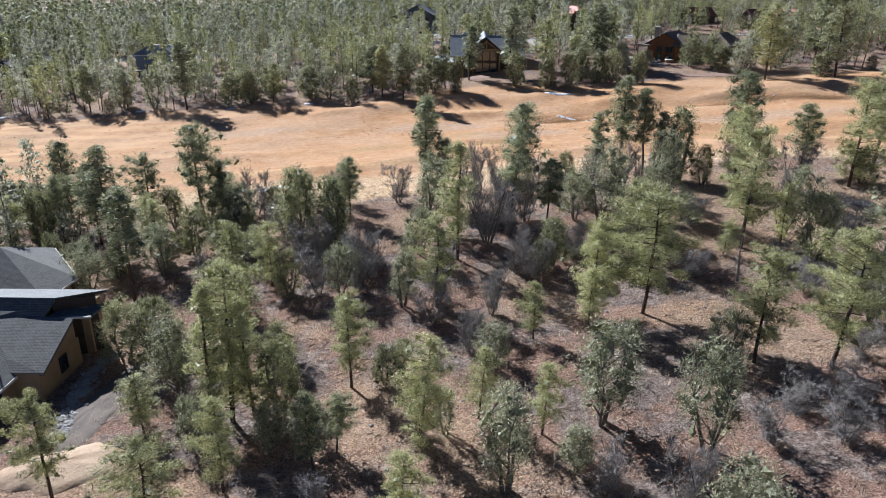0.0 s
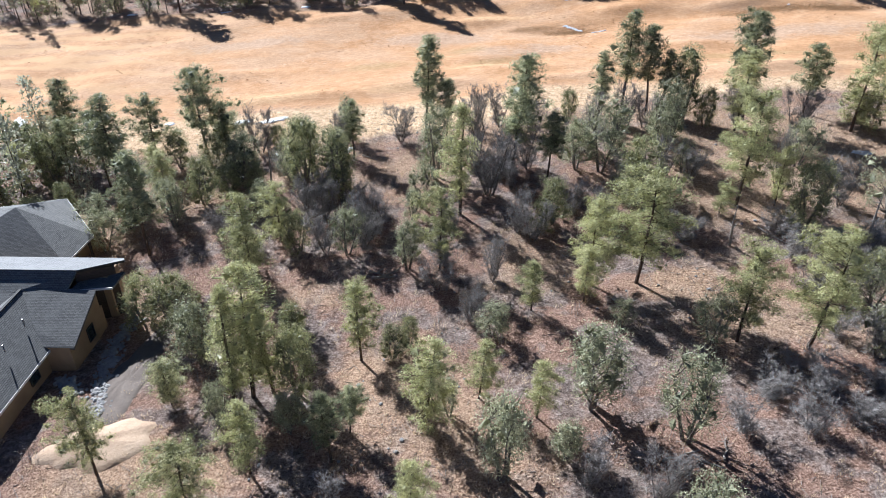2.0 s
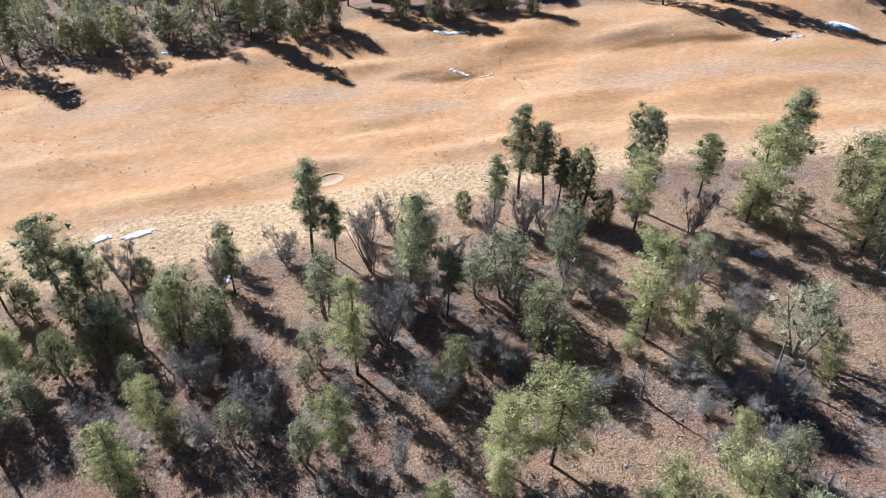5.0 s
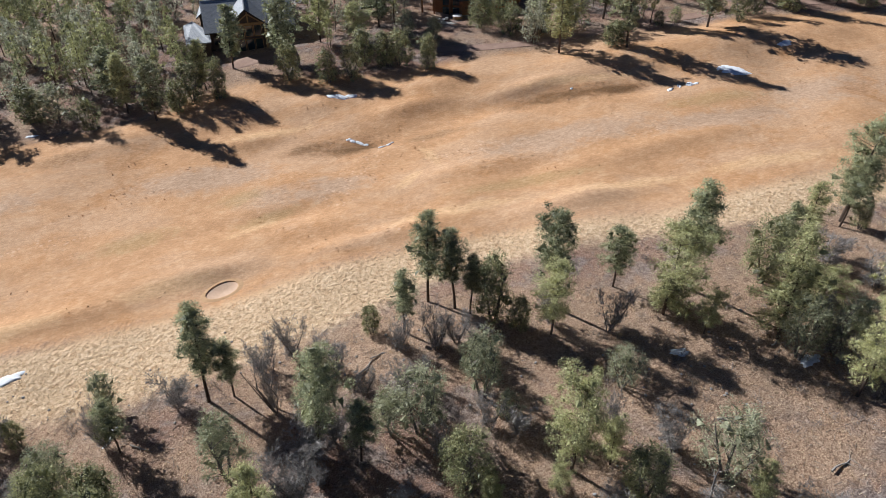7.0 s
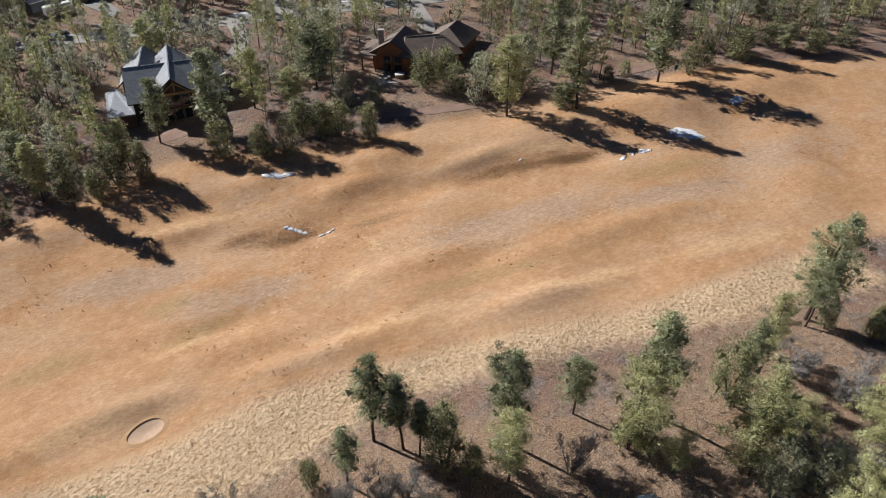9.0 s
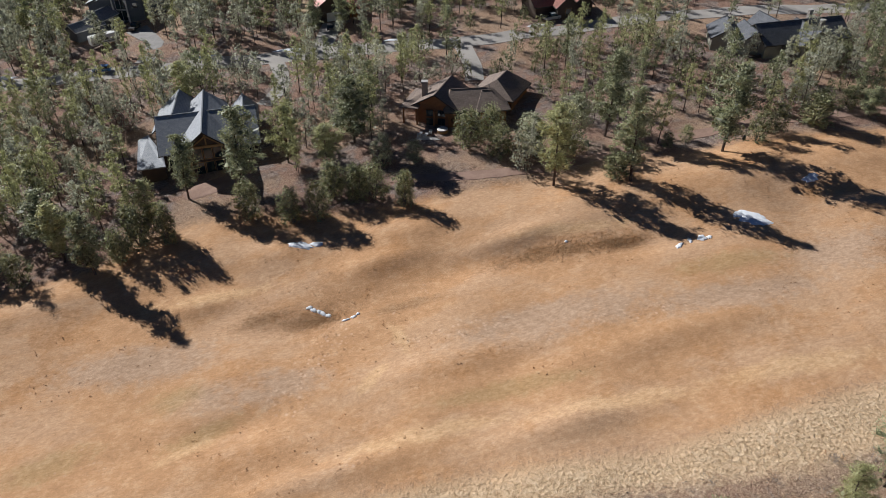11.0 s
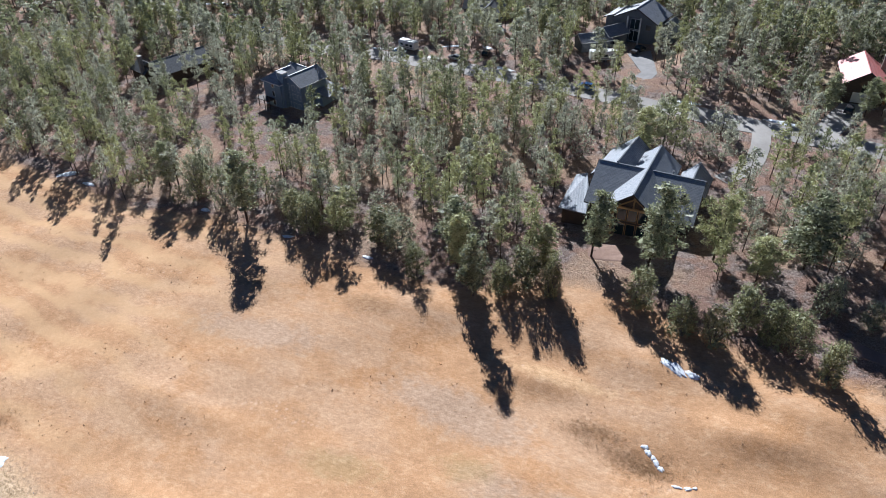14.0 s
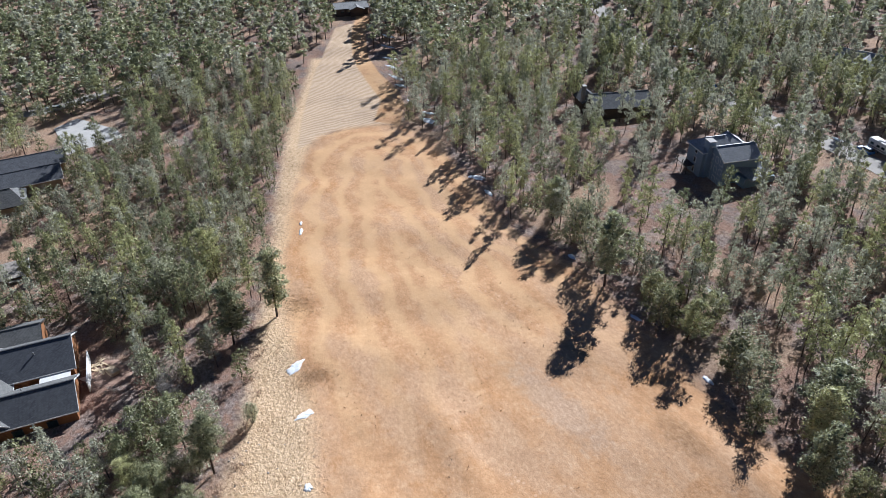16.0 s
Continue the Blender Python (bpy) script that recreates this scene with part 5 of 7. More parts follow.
pale_pine(-13.8, 44.5, 10.1, 1.3)
grey_juniper(-20.7, 48.1, 7.1, 1.7)
juniper(-15.4, 65.8, 5.5, 2.0)
juniper(-24.3, 53.4, 6.8, 2.7)
juniper(-27.8, 54.4, 6.5, 2.5)
pale_pine(-7.0, 48.1, 8.5, 1.6)
grey_juniper(-3.6, 60.9, 6.1, 1.3)
pale_pine(7.9, 52.8, 5.5, 1.2)
pale_pine(17.9, 56.0, 12.3, 3.8)
pale_pine(13.6, 56.4, 9.4, 2.5)
pale_pine(12.7, 53.6, 6.0, 1.4)
grey_juniper(11.1, 40.6, 8.5, 2.0)
grey_juniper(17.2, 37.1, 8.1, 2.3)
grey_juniper(4.1, 34.5, 8.0, 1.7)
pale_pine(-1.4, 39.5, 8.6, 1.9)
juniper(-4.3, 48.1, 3.7, 1.4)
juniper(-3.0, 49.2, 3.6, 1.0)
pale_pine(2.8, 42.3, 5.9, 1.3)
grey_juniper(4.3, 49.6, 3.9, 1.7)
pale_pine(7.0, 39.9, 5.9, 1.1)
juniper(-11.6, 43.7, 7.5, 1.9)
pale_pine(-22.0, 43.7, 4.9, 1.6)
pale_pine(-25.2, 36.7, 8.2, 2.1)
pale_pine(-17.4, 33.1, 6.9, 2.4)
dark_pine(-8.0, 36.8, 6.7, 1.2)
dark_pine(-7.0, 39.6, 4.9, 1.1)
pale_pine(-13.7, 36.0, 7.3, 1.4)
pale_pine(-2.2, 30.9, 6.5, 1.3)
grey_juniper(8.6, 35.9, 3.9, 1.1)
bare_tree(10.0, 33.9, 4.1, 1.2)
pale_pine(24.3, 47.4, 9.7, 2.6)
grey_juniper(22.1, 47.3, 5.4, 2.0)
pale_pine(29.4, 46.0, 11.4, 3.0)
juniper(36.1, 63.3, 8.2, 2.4)
pale_pine(31.3, 68.5, 13.3, 3.4)
pale_pine(29.1, 67.1, 3.7, 1.4)
grey_juniper(18.6, 77.7, 9.4, 3.2)
pale_pine(33.4, 53.7, 6.2, 1.6)
grey_juniper(-17.3, 41.2, 4.7, 1.2)
grey_juniper(-11.6, 39.9, 4.6, 1.1)
bare_tree(4.6, 57.9, 4.5, 1.5)
bare_tree(-8.4, 69.9, 5.2, 1.5)
bare_tree(-13.5, 72.3, 6.0, 1.8)
bare_tree(14.0, 32.1, 5.1, 1.4)
grey_juniper(0.5, 40.6, 4.1, 0.9)
pale_pine(-0.4, 60.4, 9.2, 2.4)
dark_pine(8.0, 79.0, 15.0, 2.8)
bare_tree(5.3, 74.3, 8.6, 2.5)
pale_pine(1.8, 70.5, 13.6, 1.7)
dark_pine(12.1, 76.6, 8.7, 1.8)
bare_tree(4.7, 86.4, 8.5, 1.5)
grey_juniper(-13.1, 92.8, 7.0, 1.4)
juniper(-12.5, 79.5, 8.3, 1.9)
grey_juniper(-2.3, 72.5, 5.9, 2.1)
juniper(10.3, 66.0, 4.3, 1.7)
pale_pine(-35.1, 79.1, 7.8, 1.6)
dark_pine(-43.9, 85.1, 11.2, 2.0)
grey_juniper(-39.2, 71.4, 6.2, 2.4)
pale_pine(22.1, 67.0, 5.6, 1.0)
dark_pine(25.1, 96.9, 13.9, 1.9)
dark_pine(27.8, 94.3, 12.3, 1.9)
dark_pine(29.2, 92.6, 9.4, 1.4)
juniper(31.3, 90.2, 10.4, 2.1)
juniper(33.6, 87.5, 5.6, 1.5)
dark_pine(39.2, 89.5, 14.3, 2.7)
pale_pine(36.7, 85.5, 10.5, 2.3)
dark_pine(47.6, 90.9, 9.8, 2.2)
bare_tree(43.4, 84.2, 6.4, 2.1)
dark_pine(55.0, 87.4, 16.1, 2.4)
pale_pine(50.6, 84.1, 13.7, 4.0)
pale_pine(53.1, 79.5, 6.9, 1.7)
juniper(64.8, 85.1, 10.0, 2.9)
dark_pine(68.4, 86.7, 10.1, 1.5)
dark_pine(83.2, 92.4, 17.0, 3.2)
dark_pine(82.2, 91.4, 10.5, 2.5)
pale_pine(60.6, 76.3, 15.1, 3.4)
grey_juniper(64.7, 71.2, 9.7, 2.7)
grey_juniper(44.7, 62.9, 9.7, 3.6)
grey_juniper(26.2, 79.7, 9.6, 2.4)
dark_pine(-2.4, 90.3, 14.6, 2.0)
dark_pine(0.4, 90.0, 8.8, 1.6)
grey_juniper(-1.0, 79.5, 9.7, 2.6)
grey_juniper(-17.2, 83.1, 8.3, 2.4)
juniper(21.1, 70.8, 8.5, 3.2)
juniper(-22.6, 92.0, 4.3, 1.2)
juniper(17.1, 93.7, 4.6, 1.3)
dark_pine(20.7, 92.1, 9.6, 1.5)
bare_tree(23.4, 88.0, 6.5, 1.9)
pale_pine(67.0, 77.8, 7.5, 2.5)
juniper(66.1, 80.1, 6.8, 1.9)
bare_tree(36.2, 69.7, 7.4, 1.3)
juniper(45.0, 165.1, 7.7, 1.7)
juniper(-4.9, 168.1, 6.9, 1.9)
dark_pine(-17.1, 176.6, 12.3, 3.5)
juniper(-1.9, 171.8, 8.4, 2.9)
juniper(3.2, 170.3, 8.5, 1.8)
dark_pine(6.8, 182.2, 14.0, 2.4)
dark_pine(16.6, 181.5, 17.8, 3.6)
juniper(17.5, 171.7, 8.1, 2.6)
juniper(24.9, 167.9, 7.3, 2.4)
juniper(29.6, 167.8, 7.9, 2.6)
juniper(33.1, 172.2, 8.3, 2.7)
juniper(40.2, 170.0, 7.8, 3.1)
juniper(37.4, 170.9, 7.7, 2.2)
grey_juniper(44.1, 179.2, 7.8, 2.4)
juniper(61.5, 179.7, 8.3, 3.6)
juniper(66.6, 180.4, 8.2, 3.0)
juniper(66.9, 174.4, 6.4, 3.2)
grey_juniper(73.1, 173.8, 8.0, 3.6)
pale_pine(72.7, 161.6, 16.9, 3.8)
dark_pine(88.8, 173.2, 18.4, 3.4)
grey_juniper(50.2, 178.0, 5.2, 1.8)
pale_pine(33.7, 183.9, 9.1, 3.1)
pale_pine(26.5, 187.6, 13.3, 3.1)
dark_pine(40.4, 189.0, 15.4, 4.1)
grey_juniper(-27.4, 173.0, 8.1, 3.5)
juniper(-32.5, 174.6, 7.9, 3.0)
juniper(-43.1, 178.9, 8.1, 4.1)
juniper(-49.0, 175.5, 8.0, 3.1)
juniper(-21.1, 168.1, 7.1, 2.4)
pale_pine(0.8, 174.9, 10.8, 2.2)
pale_pine(7.1, 216.9, 12.1, 3.4)
dark_pine(-62.0, 171.8, 17.0, 3.0)
dark_pine(-9.0, 166.0, 13.5, 2.6)
pale_pine(-14.5, 171.5, 12.5, 2.6)
pale_pine(-41.2, 173.5, 9.5, 2.6)
juniper(-46.4, 172.2, 9.0, 2.5)
grey_juniper(-71.0, 175.0, 10.0, 3.2)
grey_juniper(-80.0, 177.5, 10.5, 3.4)
dark_pine(-88.3, 177.2, 12.0, 2.8)
juniper(-52.5, 175.2, 8.4, 2.5)
dark_pine(-86.4, 112.7, 16.0, 2.9)
dark_pine(-81.8, 103.4, 14.4, 3.4)
grey_juniper(-59.8, 101.9, 4.5, 1.3)
grey_juniper(-101.6, 83.1, 11.3, 3.2)
grey_juniper(-100.4, 95.6, 11.1, 4.1)
pale_pine(-105.1, 103.4, 14.1, 3.4)
dark_pine(85.7, 156.6, 18.7, 3.1)
grey_juniper(80.0, 172.1, 11.9, 4.4)
dark_pine(107.2, 160.1, 18.1, 4.6)
juniper(115.9, 161.5, 6.4, 2.7)
juniper(121.7, 163.2, 6.1, 2.5)
juniper(131.1, 164.0, 7.8, 3.8)
juniper(142.8, 167.8, 4.9, 2.5)
juniper(98.9, 166.0, 3.4, 1.6)
juniper(103.8, 167.0, 3.4, 1.6)
juniper(84.0, 159.3, 5.2, 2.6)
dark_pine(144.3, 163.4, 6.8, 2.9)
juniper(150.1, 160.4, 5.5, 2.8)
juniper(157.9, 159.8, 5.3, 2.7)
juniper(88.5, 86.7, 3.3, 1.6)
pale_pine(-17.9, 68.3, 7.5, 2.1)
pale_pine(-19.3, 60.7, 10.4, 2.1)
juniper(-12.7, 48.9, 6.2, 1.6)
juniper(52.3, 84.7, 4.9, 2.1)
juniper(-48.1, 73.7, 5.4, 2.3)
juniper(-36.6, 73.3, 4.6, 1.3)
grey_juniper(-24.7, 81.3, 7.8, 2.6)
juniper(11.6, 68.0, 5.9, 1.9)
pale_pine(22.6, 67.5, 5.0, 1.2)
pale_pine(63.0, 66.7, 13.0, 3.2)
grey_juniper(40.7, 76.0, 6.0, 2.4)
pale_pine(74.0, 72.4, 11.8, 3.7)
bare_tree(74.7, 85.1, 5.5, 2.4)
bare_tree(77.5, 79.8, 7.1, 2.7)
bare_tree(64.8, 71.7, 7.0, 3.3)
juniper(90.5, 86.8, 4.7, 2.6)
grey_juniper(61.0, 73.2, 8.7, 2.7)
grey_juniper(34.3, 44.4, 7.6, 2.0)
# in front of the red-roofed house
dark_pine(48.6, 248.5, 9.7, 2.1)
dark_pine(40.9, 247.0, 10.6, 2.3)
# low thickets and slash
bare_tree(24.3, 41.3, 2.8, 1.7)
bare_tree(28.4, 40.8, 3.1, 1.9)
bare_tree(29.7, 37.7, 3.0, 1.8)
bare_tree(21.5, 37.4, 3.1, 1.6)
bare_tree(25.6, 37.0, 3.1, 1.8)
bare_tree(31.8, 41.1, 2.5, 1.5)
bare_tree(27.5, 43.8, 1.9, 1.3)
grey_juniper(36.6, 50.5, 6.7, 1.9)
bare_tree(32.4, 52.9, 4.4, 1.7)
bare_tree(35.6, 52.0, 4.4, 1.7)
bare_tree(32.3, 47.6, 3.1, 1.6)
bare_tree(34.1, 44.4, 4.8, 1.8)
bare_tree(33.3, 58.3, 3.3, 1.6)
bare_tree(40.3, 57.8, 4.5, 2.1)
grey_juniper(15.3, 49.6, 3.2, 1.2)
bare_tree(7.2, 78.3, 5.9, 2.7)
bare_tree(2.4, 52.3, 4.0, 1.3)
bare_tree(-12.5, 65.4, 5.7, 2.1)
bare_tree(-7.9, 66.9, 5.7, 2.1)
bare_tree(7.6, 66.5, 4.9, 1.8)
bare_tree(17.1, 67.4, 4.9, 1.8)
bare_tree(13.8, 69.5, 4.2, 1.8)
bare_tree(24.1, 62.8, 3.4, 1.7)
bare_tree(33.3, 62.8, 2.6, 2.2)
bare_tree(42.2, 60.0, 2.6, 2.2)
bare_tree(50.8, 57.2, 2.8, 2.4)
bare_tree(36.4, 60.7, 2.2, 2.0)
bare_tree(37.9, 58.0, 2.6, 2.0)
bare_tree(-0.1, 61.2, 3.6, 2.0)
bare_tree(-0.6, 57.1, 3.4, 1.8)
bare_tree(-20.1, 84.0, 3.6, 1.8)
bare_tree(-24.7, 93.8, 3.6, 1.4)
bare_tree(67.5, 70.2, 5.0, 2.6)
bare_tree(73.0, 72.0, 4.0, 2.2)

# ---- woods beyond ----
KEEP_OFF = ((-42, 50, 13, 9, 0), (-30, 50, 5, 10, 0), (-46, 67, 10, 9, 0), (11, 199, 15, 13, 0), (66, 193, 17, 11, -8), (57, 186, 5, 4, 0), (-86, 225, 9, 9, -12), (-81, 212, 8, 7, 0), (148, 201, 19, 10, 0),
            (133, 203, 4, 9, 28), (-8, 284, 15, 9, 20), (-14, 274, 11, 6, 30), (-12, 266, 9, 5, 30), (-2, 256, 4, 12, 0), (47, 262, 10, 10, 0), (46, 249, 6, 10, 0), (108, 237, 11, 7, 0), (90, 262, 7, 6, 20),
            (-133, 228, 7, 11, -15), (-84, 70, 18, 13, 10), (-85, 82, 6, 5, 0), (-176, 66, 16, 12, 0), (-203, 84, 16, 11, 0), (-176, 303, 10, 9, 0), (-62, 300, 10, 9, 0), (-120, 318, 10, 9, 0),
            (-279, 197, 12, 12, 0), (-262, 282, 12, 10, 0), (-252, 40, 10, 9, 0), (195, 190, 10, 9, 0), (29, 224, 3, 12, 0), (74, 219, 3, 9, 0), (55, 172, 12, 3, -10), (12, 182, 15, 9, 0), (44, 178, 15, 9, -5), (66, 181, 14, 8, -8), (-130, 66, 7, 7, 0))
# footprints where nothing grows: x, y, half length, half width, turn


def open_ground(x, y):
    """Where no tree of the woods may stand, for arrays of places."""
    bad = (inside_distance(x, y, FAIRWAY) > -1.5) | (inside_distance(x, y, MOWN) > -1) | (inside_distance(x, y, STRAND) > -1)
    bad |= (inside_distance(x, y, ROUGH) > -0.5) | (line_distance(x, y, ROAD) < 5.0)
    bad |= inside_distance(x, y, MEADOW) > 0
    for cx, cy, hl, hw, turn in KEEP_OFF:
        c, s = math.cos(radians(turn)), math.sin(radians(turn))
        u, v = (x - cx) * c + (y - cy) * s, -(x - cx) * s + (y - cy) * c
        bad |= (np.abs(u) < hl) & (np.abs(v) < hw)
    return bad


def scatter(x0, x1, y0, y1, cell, share, seed, gap=2.0):
    """Places for trees: one a cell at most, thicker and thinner by turns, clear of the trees that stand already."""
    rng = np.random.default_rng(seed)
    gx, gy = np.meshgrid(np.arange(x0, x1, cell), np.arange(y0, y1, cell))
    x, y = gx.ravel() + rng.uniform(0, cell, gx.size), gy.ravel() + rng.uniform(0, cell, gx.size)
    thick = np.sin(x / 17 + seed) * np.sin(y / 13 + 2 * seed) * 0.6 + np.sin((x + y) / 29 + seed) * 0.4
    keep = (rng.uniform(0, 1, x.size) < share * (1 + 0.6 * thick)) & ~open_ground(x, y)
    keep &= (rng.uniform(0, 1, x.size) < 0.8) | (line_distance(x, y, ROAD) > 17)      # thinner beside the street
    x, y = x[keep], y[keep]
    if GROWN:
        g = np.array(GROWN)
        keep = np.ones(x.size, bool)
        for k in range(0, len(g), 64):
            keep &= (np.abs(x[:, None] - g[None, k:k + 64, 0]) + np.abs(y[:, None] - g[None, k:k + 64, 1]) > gap).all(1)
        x, y = x[keep], y[keep]
    return list(zip(x.tolist(), y.tolist()))


def woods(name, spots, forms, seed, label):
    """Very many trees as one object: each a copy of one of a few forms, turned and sized."""
    rng = np.random.default_rng(seed)
    vs, mats, tints = [], [], []
    for x, y in spots:
        wood, green, shade, h0, r0, slot, (lo, hi), (wl, wh) = forms[rng.integers(len(forms))]
        h = rng.uniform(lo, hi)
        r = h * rng.uniform(wl, wh)
        a = rng.uniform(0, 2 * math.pi)
        ca, sa = math.cos(a) * r / r0, math.sin(a) * r / r0
        base = float(ground_z(x, y)) - 0.1
        lean = rng.normal(0, 0.03, 2)
        mood = rng.uniform(0, 0.35)
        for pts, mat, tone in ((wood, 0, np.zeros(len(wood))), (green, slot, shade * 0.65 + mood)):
            q = np.empty_like(pts)
            q[:, 2] = pts[:, 2] * h / h0
            q[:, 0] = x + pts[:, 0] * ca - pts[:, 1] * sa + lean[0] * q[:, 2]
            q[:, 1] = y + pts[:, 0] * sa + pts[:, 1] * ca + lean[1] * q[:, 2]
            q[:, 2] += base
            vs.append(q)
            mats.append(np.full(len(pts) // 3, mat))
            tints.append(tone)
    v = np.concatenate(vs)
    me = mesh_from(name, v, triangles(v), [BARK_DARK, NEEDLE_DARK, NEEDLE_PALE, LEAF_JUNIPER, NEEDLE_GREY], np.concatenate(mats), tint=np.concatenate(tints))
    tagged(new(name, me), label, "woods", kind="stuff")


def light_pine(seed, slot, size=(8.0, 14.5), spread_=(0.145, 0.21), branches=24, count=13, length=0.36, width=0.095):
    w, _, g, tint = pine_form(seed, 0.27, branches, count, length, width, 0.52, sides=4, limbs=False)
    return (w * (0.75, 0.75, 1.0), g, tint, 10.0, 2.0, slot, size, spread_)


def light_juniper(seed, slot, size=(4.5, 8.0), spread_=(0.30, 0.42)):
    w, _, g, tint = juniper_form(seed, 26, 15, 0.28, 0.095, 0.60, 1, low=0.07, sides=4)
    return (w, g, tint, 5.0, 2.0, slot, size, spread_)


def far_pine(seed, slot):
    w, _, g, tint = pine_form(seed, 0.28, 9, 7, 0.75, 0.28, 0.72, sides=3, limbs=False)
    return (w[:36], g, tint, 10.0, 2.0, slot, (9, 14), (0.21, 0.30))


MID = [light_pine(61, 4), light_pine(62, 2), light_pine(63, 2), light_pine(64, 1), light_pine(65, 4), light_juniper(66, 4), light_juniper(67, 4)]
WEST_MIX = [light_pine(71, 1), light_pine(72, 4), light_pine(73, 2), light_juniper(74, 3), light_juniper(75, 4), light_juniper(76, 3)]
BEYOND = [light_pine(s, k, size=(9.0, 15.0), branches=20, count=11, length=0.46, width=0.135) for s, k in ((91, 4), (92, 1), (93, 2), (94, 4))]
FAR = [far_pine(81, 1), far_pine(82, 1), far_pine(83, 4)]


def tree_row(spots, seed, mix):
    """Single trees with parts of their own."""
    rng = random.Random(seed)
    for x, y in spots:
        k = rng.choices(range(5), mix)[0]
        h = rng.uniform(0.75, 1.2)
        if k == 0:
            dark_pine(x, y, 11.5 * h, 11.5 * h * rng.uniform(0.14, 0.20))
        elif k == 1:
            pale_pine(x, y, 9 * h, 9 * h * rng.uniform(0.15, 0.22))
        elif k == 2:
            juniper(x, y, 5.6 * h, 5.6 * h * rng.uniform(0.28, 0.4))
        elif k == 3:
            grey_juniper(x, y, 5.6 * h, 5.6 * h * rng.uniform(0.28, 0.4))
        else:
            bare_tree(x, y, 5 * h, 5 * h * rng.uniform(0.28, 0.4))


tree_row(scatter(-72, -22, 62, 93, 4.8, 0.55, 1, 2.6), 1, (1, 1, 2, 4, 5))
tree_row(scatter(-22, 30, 62, 80, 4.4, 0.55, 21, 2.2), 21, (0, 0, 1, 2, 9))
tree_row(scatter(-20, 40, 80, 91, 5.0, 0.35, 22, 2.4), 22, (0, 0, 0, 1, 6))
tree_row(scatter(72, 120, 66, 88, 6.4, 0.42, 2, 3.2), 2, (2, 3, 2, 3, 1))
tree_row(scatter(-44, 70, 18, 32, 7.0, 0.45, 6, 3.0), 6, (0, 2, 2, 4, 2))
edge_spots = scatter(-210, -64, 170, 177, 3.6, 0.6, 18, 2.4)
woods("edge_trees", edge_spots, [light_juniper(77, 4), light_pine(78, 4), light_pine(79, 2), light_juniper(80, 3)], 18, "pines and junipers along the far edge of the fairway")
tree_row(scatter(30, 110, 58, 64, 5.2, 0.5, 4, 2.6), 4, (1, 2, 2, 2, 1))
print("single trees", len(GROWN))
pine_spots = scatter(-200, 60, 176, 240, 4.3, 0.76, 7, 2.4)
woods("pine_woods", pine_spots, MID, 7, "thick wood of slender green ponderosa pines")
street_spots = scatter(-200, 60, 240, 330, 4.2, 0.9, 16, 2.2)
woods("pine_woods", street_spots, BEYOND, 16, "slender green ponderosa pines beyond the street")
east_spots = scatter(60, 220, 165, 330, 4.6, 0.78, 8, 2.6)
woods("juniper_woods", east_spots, WEST_MIX, 8, "open wood of junipers and pines on red ground")
west_spots = scatter(-230, -46, 30, 150, 4.0, 0.85, 9, 2.2)
woods("mixed_woods", west_spots, WEST_MIX, 9, "mixed wood of pines and junipers beside the fairway")
stray_spots = scatter(-46, 220, -20, 14, 7.5, 0.6, 10, 3) + scatter(70, 220, 14, 30, 7.5, 0.6, 19, 3) + scatter(120, 220, 30, 96, 6, 0.6, 11, 3)
woods("scattered_trees", stray_spots, BEYOND, 10, "scattered pines and junipers on red ground")
far_spots = scatter(-450, 360, 330, 480, 7.2, 0.85, 12) + scatter(-560, 480, 480, 800, 15, 0.95, 13) + scatter(-430, -230, 20, 200, 5.8, 0.8, 14) \
    + scatter(-430, -200, 200, 330, 5.4, 0.85, 17) + scatter(220, 420, 60, 330, 11, 0.6, 15)
woods("far_woods", far_spots, FAR, 12, "distant pine woods reaching to the horizon")
print("woods", len(pine_spots), len(east_spots), len(west_spots), len(stray_spots), len(far_spots))

# ---- roads and paths ----
def smooth_line(points, step):
    """Evenly close points along a curve through the given ones."""
    out = []
    p = [Vector((*q, 0)) for q in points]
    p = [p[0] * 2 - p[1]] + p + [p[-1] * 2 - p[-2]]
    for a, b, c, d in zip(p, p[1:], p[2:], p[3:]):
        n = max(2, int((c - b).length / step))
        for k in range(n):
            t = k / n
            out.append(0.5 * ((2 * b) + (c - a) * t + (2 * a - 5 * b + 4 * c - d) * t * t + (3 * b - a - 3 * c + d) * t ** 3))
    out.append(p[-2])
    return out


def ribbon(name, points, width, mat, label, category, lift=0.07, step=3.0, lanes=4, kind="structure", ragged=0.0):
    """A strip that lies on the land, with thin edges going down into it."""
    rng = random.Random(3)
    line = smooth_line(points, step)
    verts, faces = [], []
    n = lanes + 3
    for i, p in enumerate(line):
        d = line[min(i + 1, len(line) - 1)] - line[max(i - 1, 0)]
        side = Vector((-d.y, d.x, 0)).normalized()
        w = width / 2 + rng.uniform(-ragged, ragged)
        for k in range(n):
            s = min(max((k - 1) / lanes, 0), 1) * 2 - 1
            x, y = p.x + side.x * s * w, p.y + side.y * s * w
            verts.append((x, y, float(ground_z(x, y)) + (lift if 0 < k < n - 1 else -0.3)))
    for i in range(len(line) - 1):
        for k in range(n - 1):
            a = i * n + k
            faces.append((a, a + n, a + n + 1, a + 1))
    ob = new(name, mesh_from(name, verts, faces, [mat]))
    return tagged(ob, label, category, kind=kind)


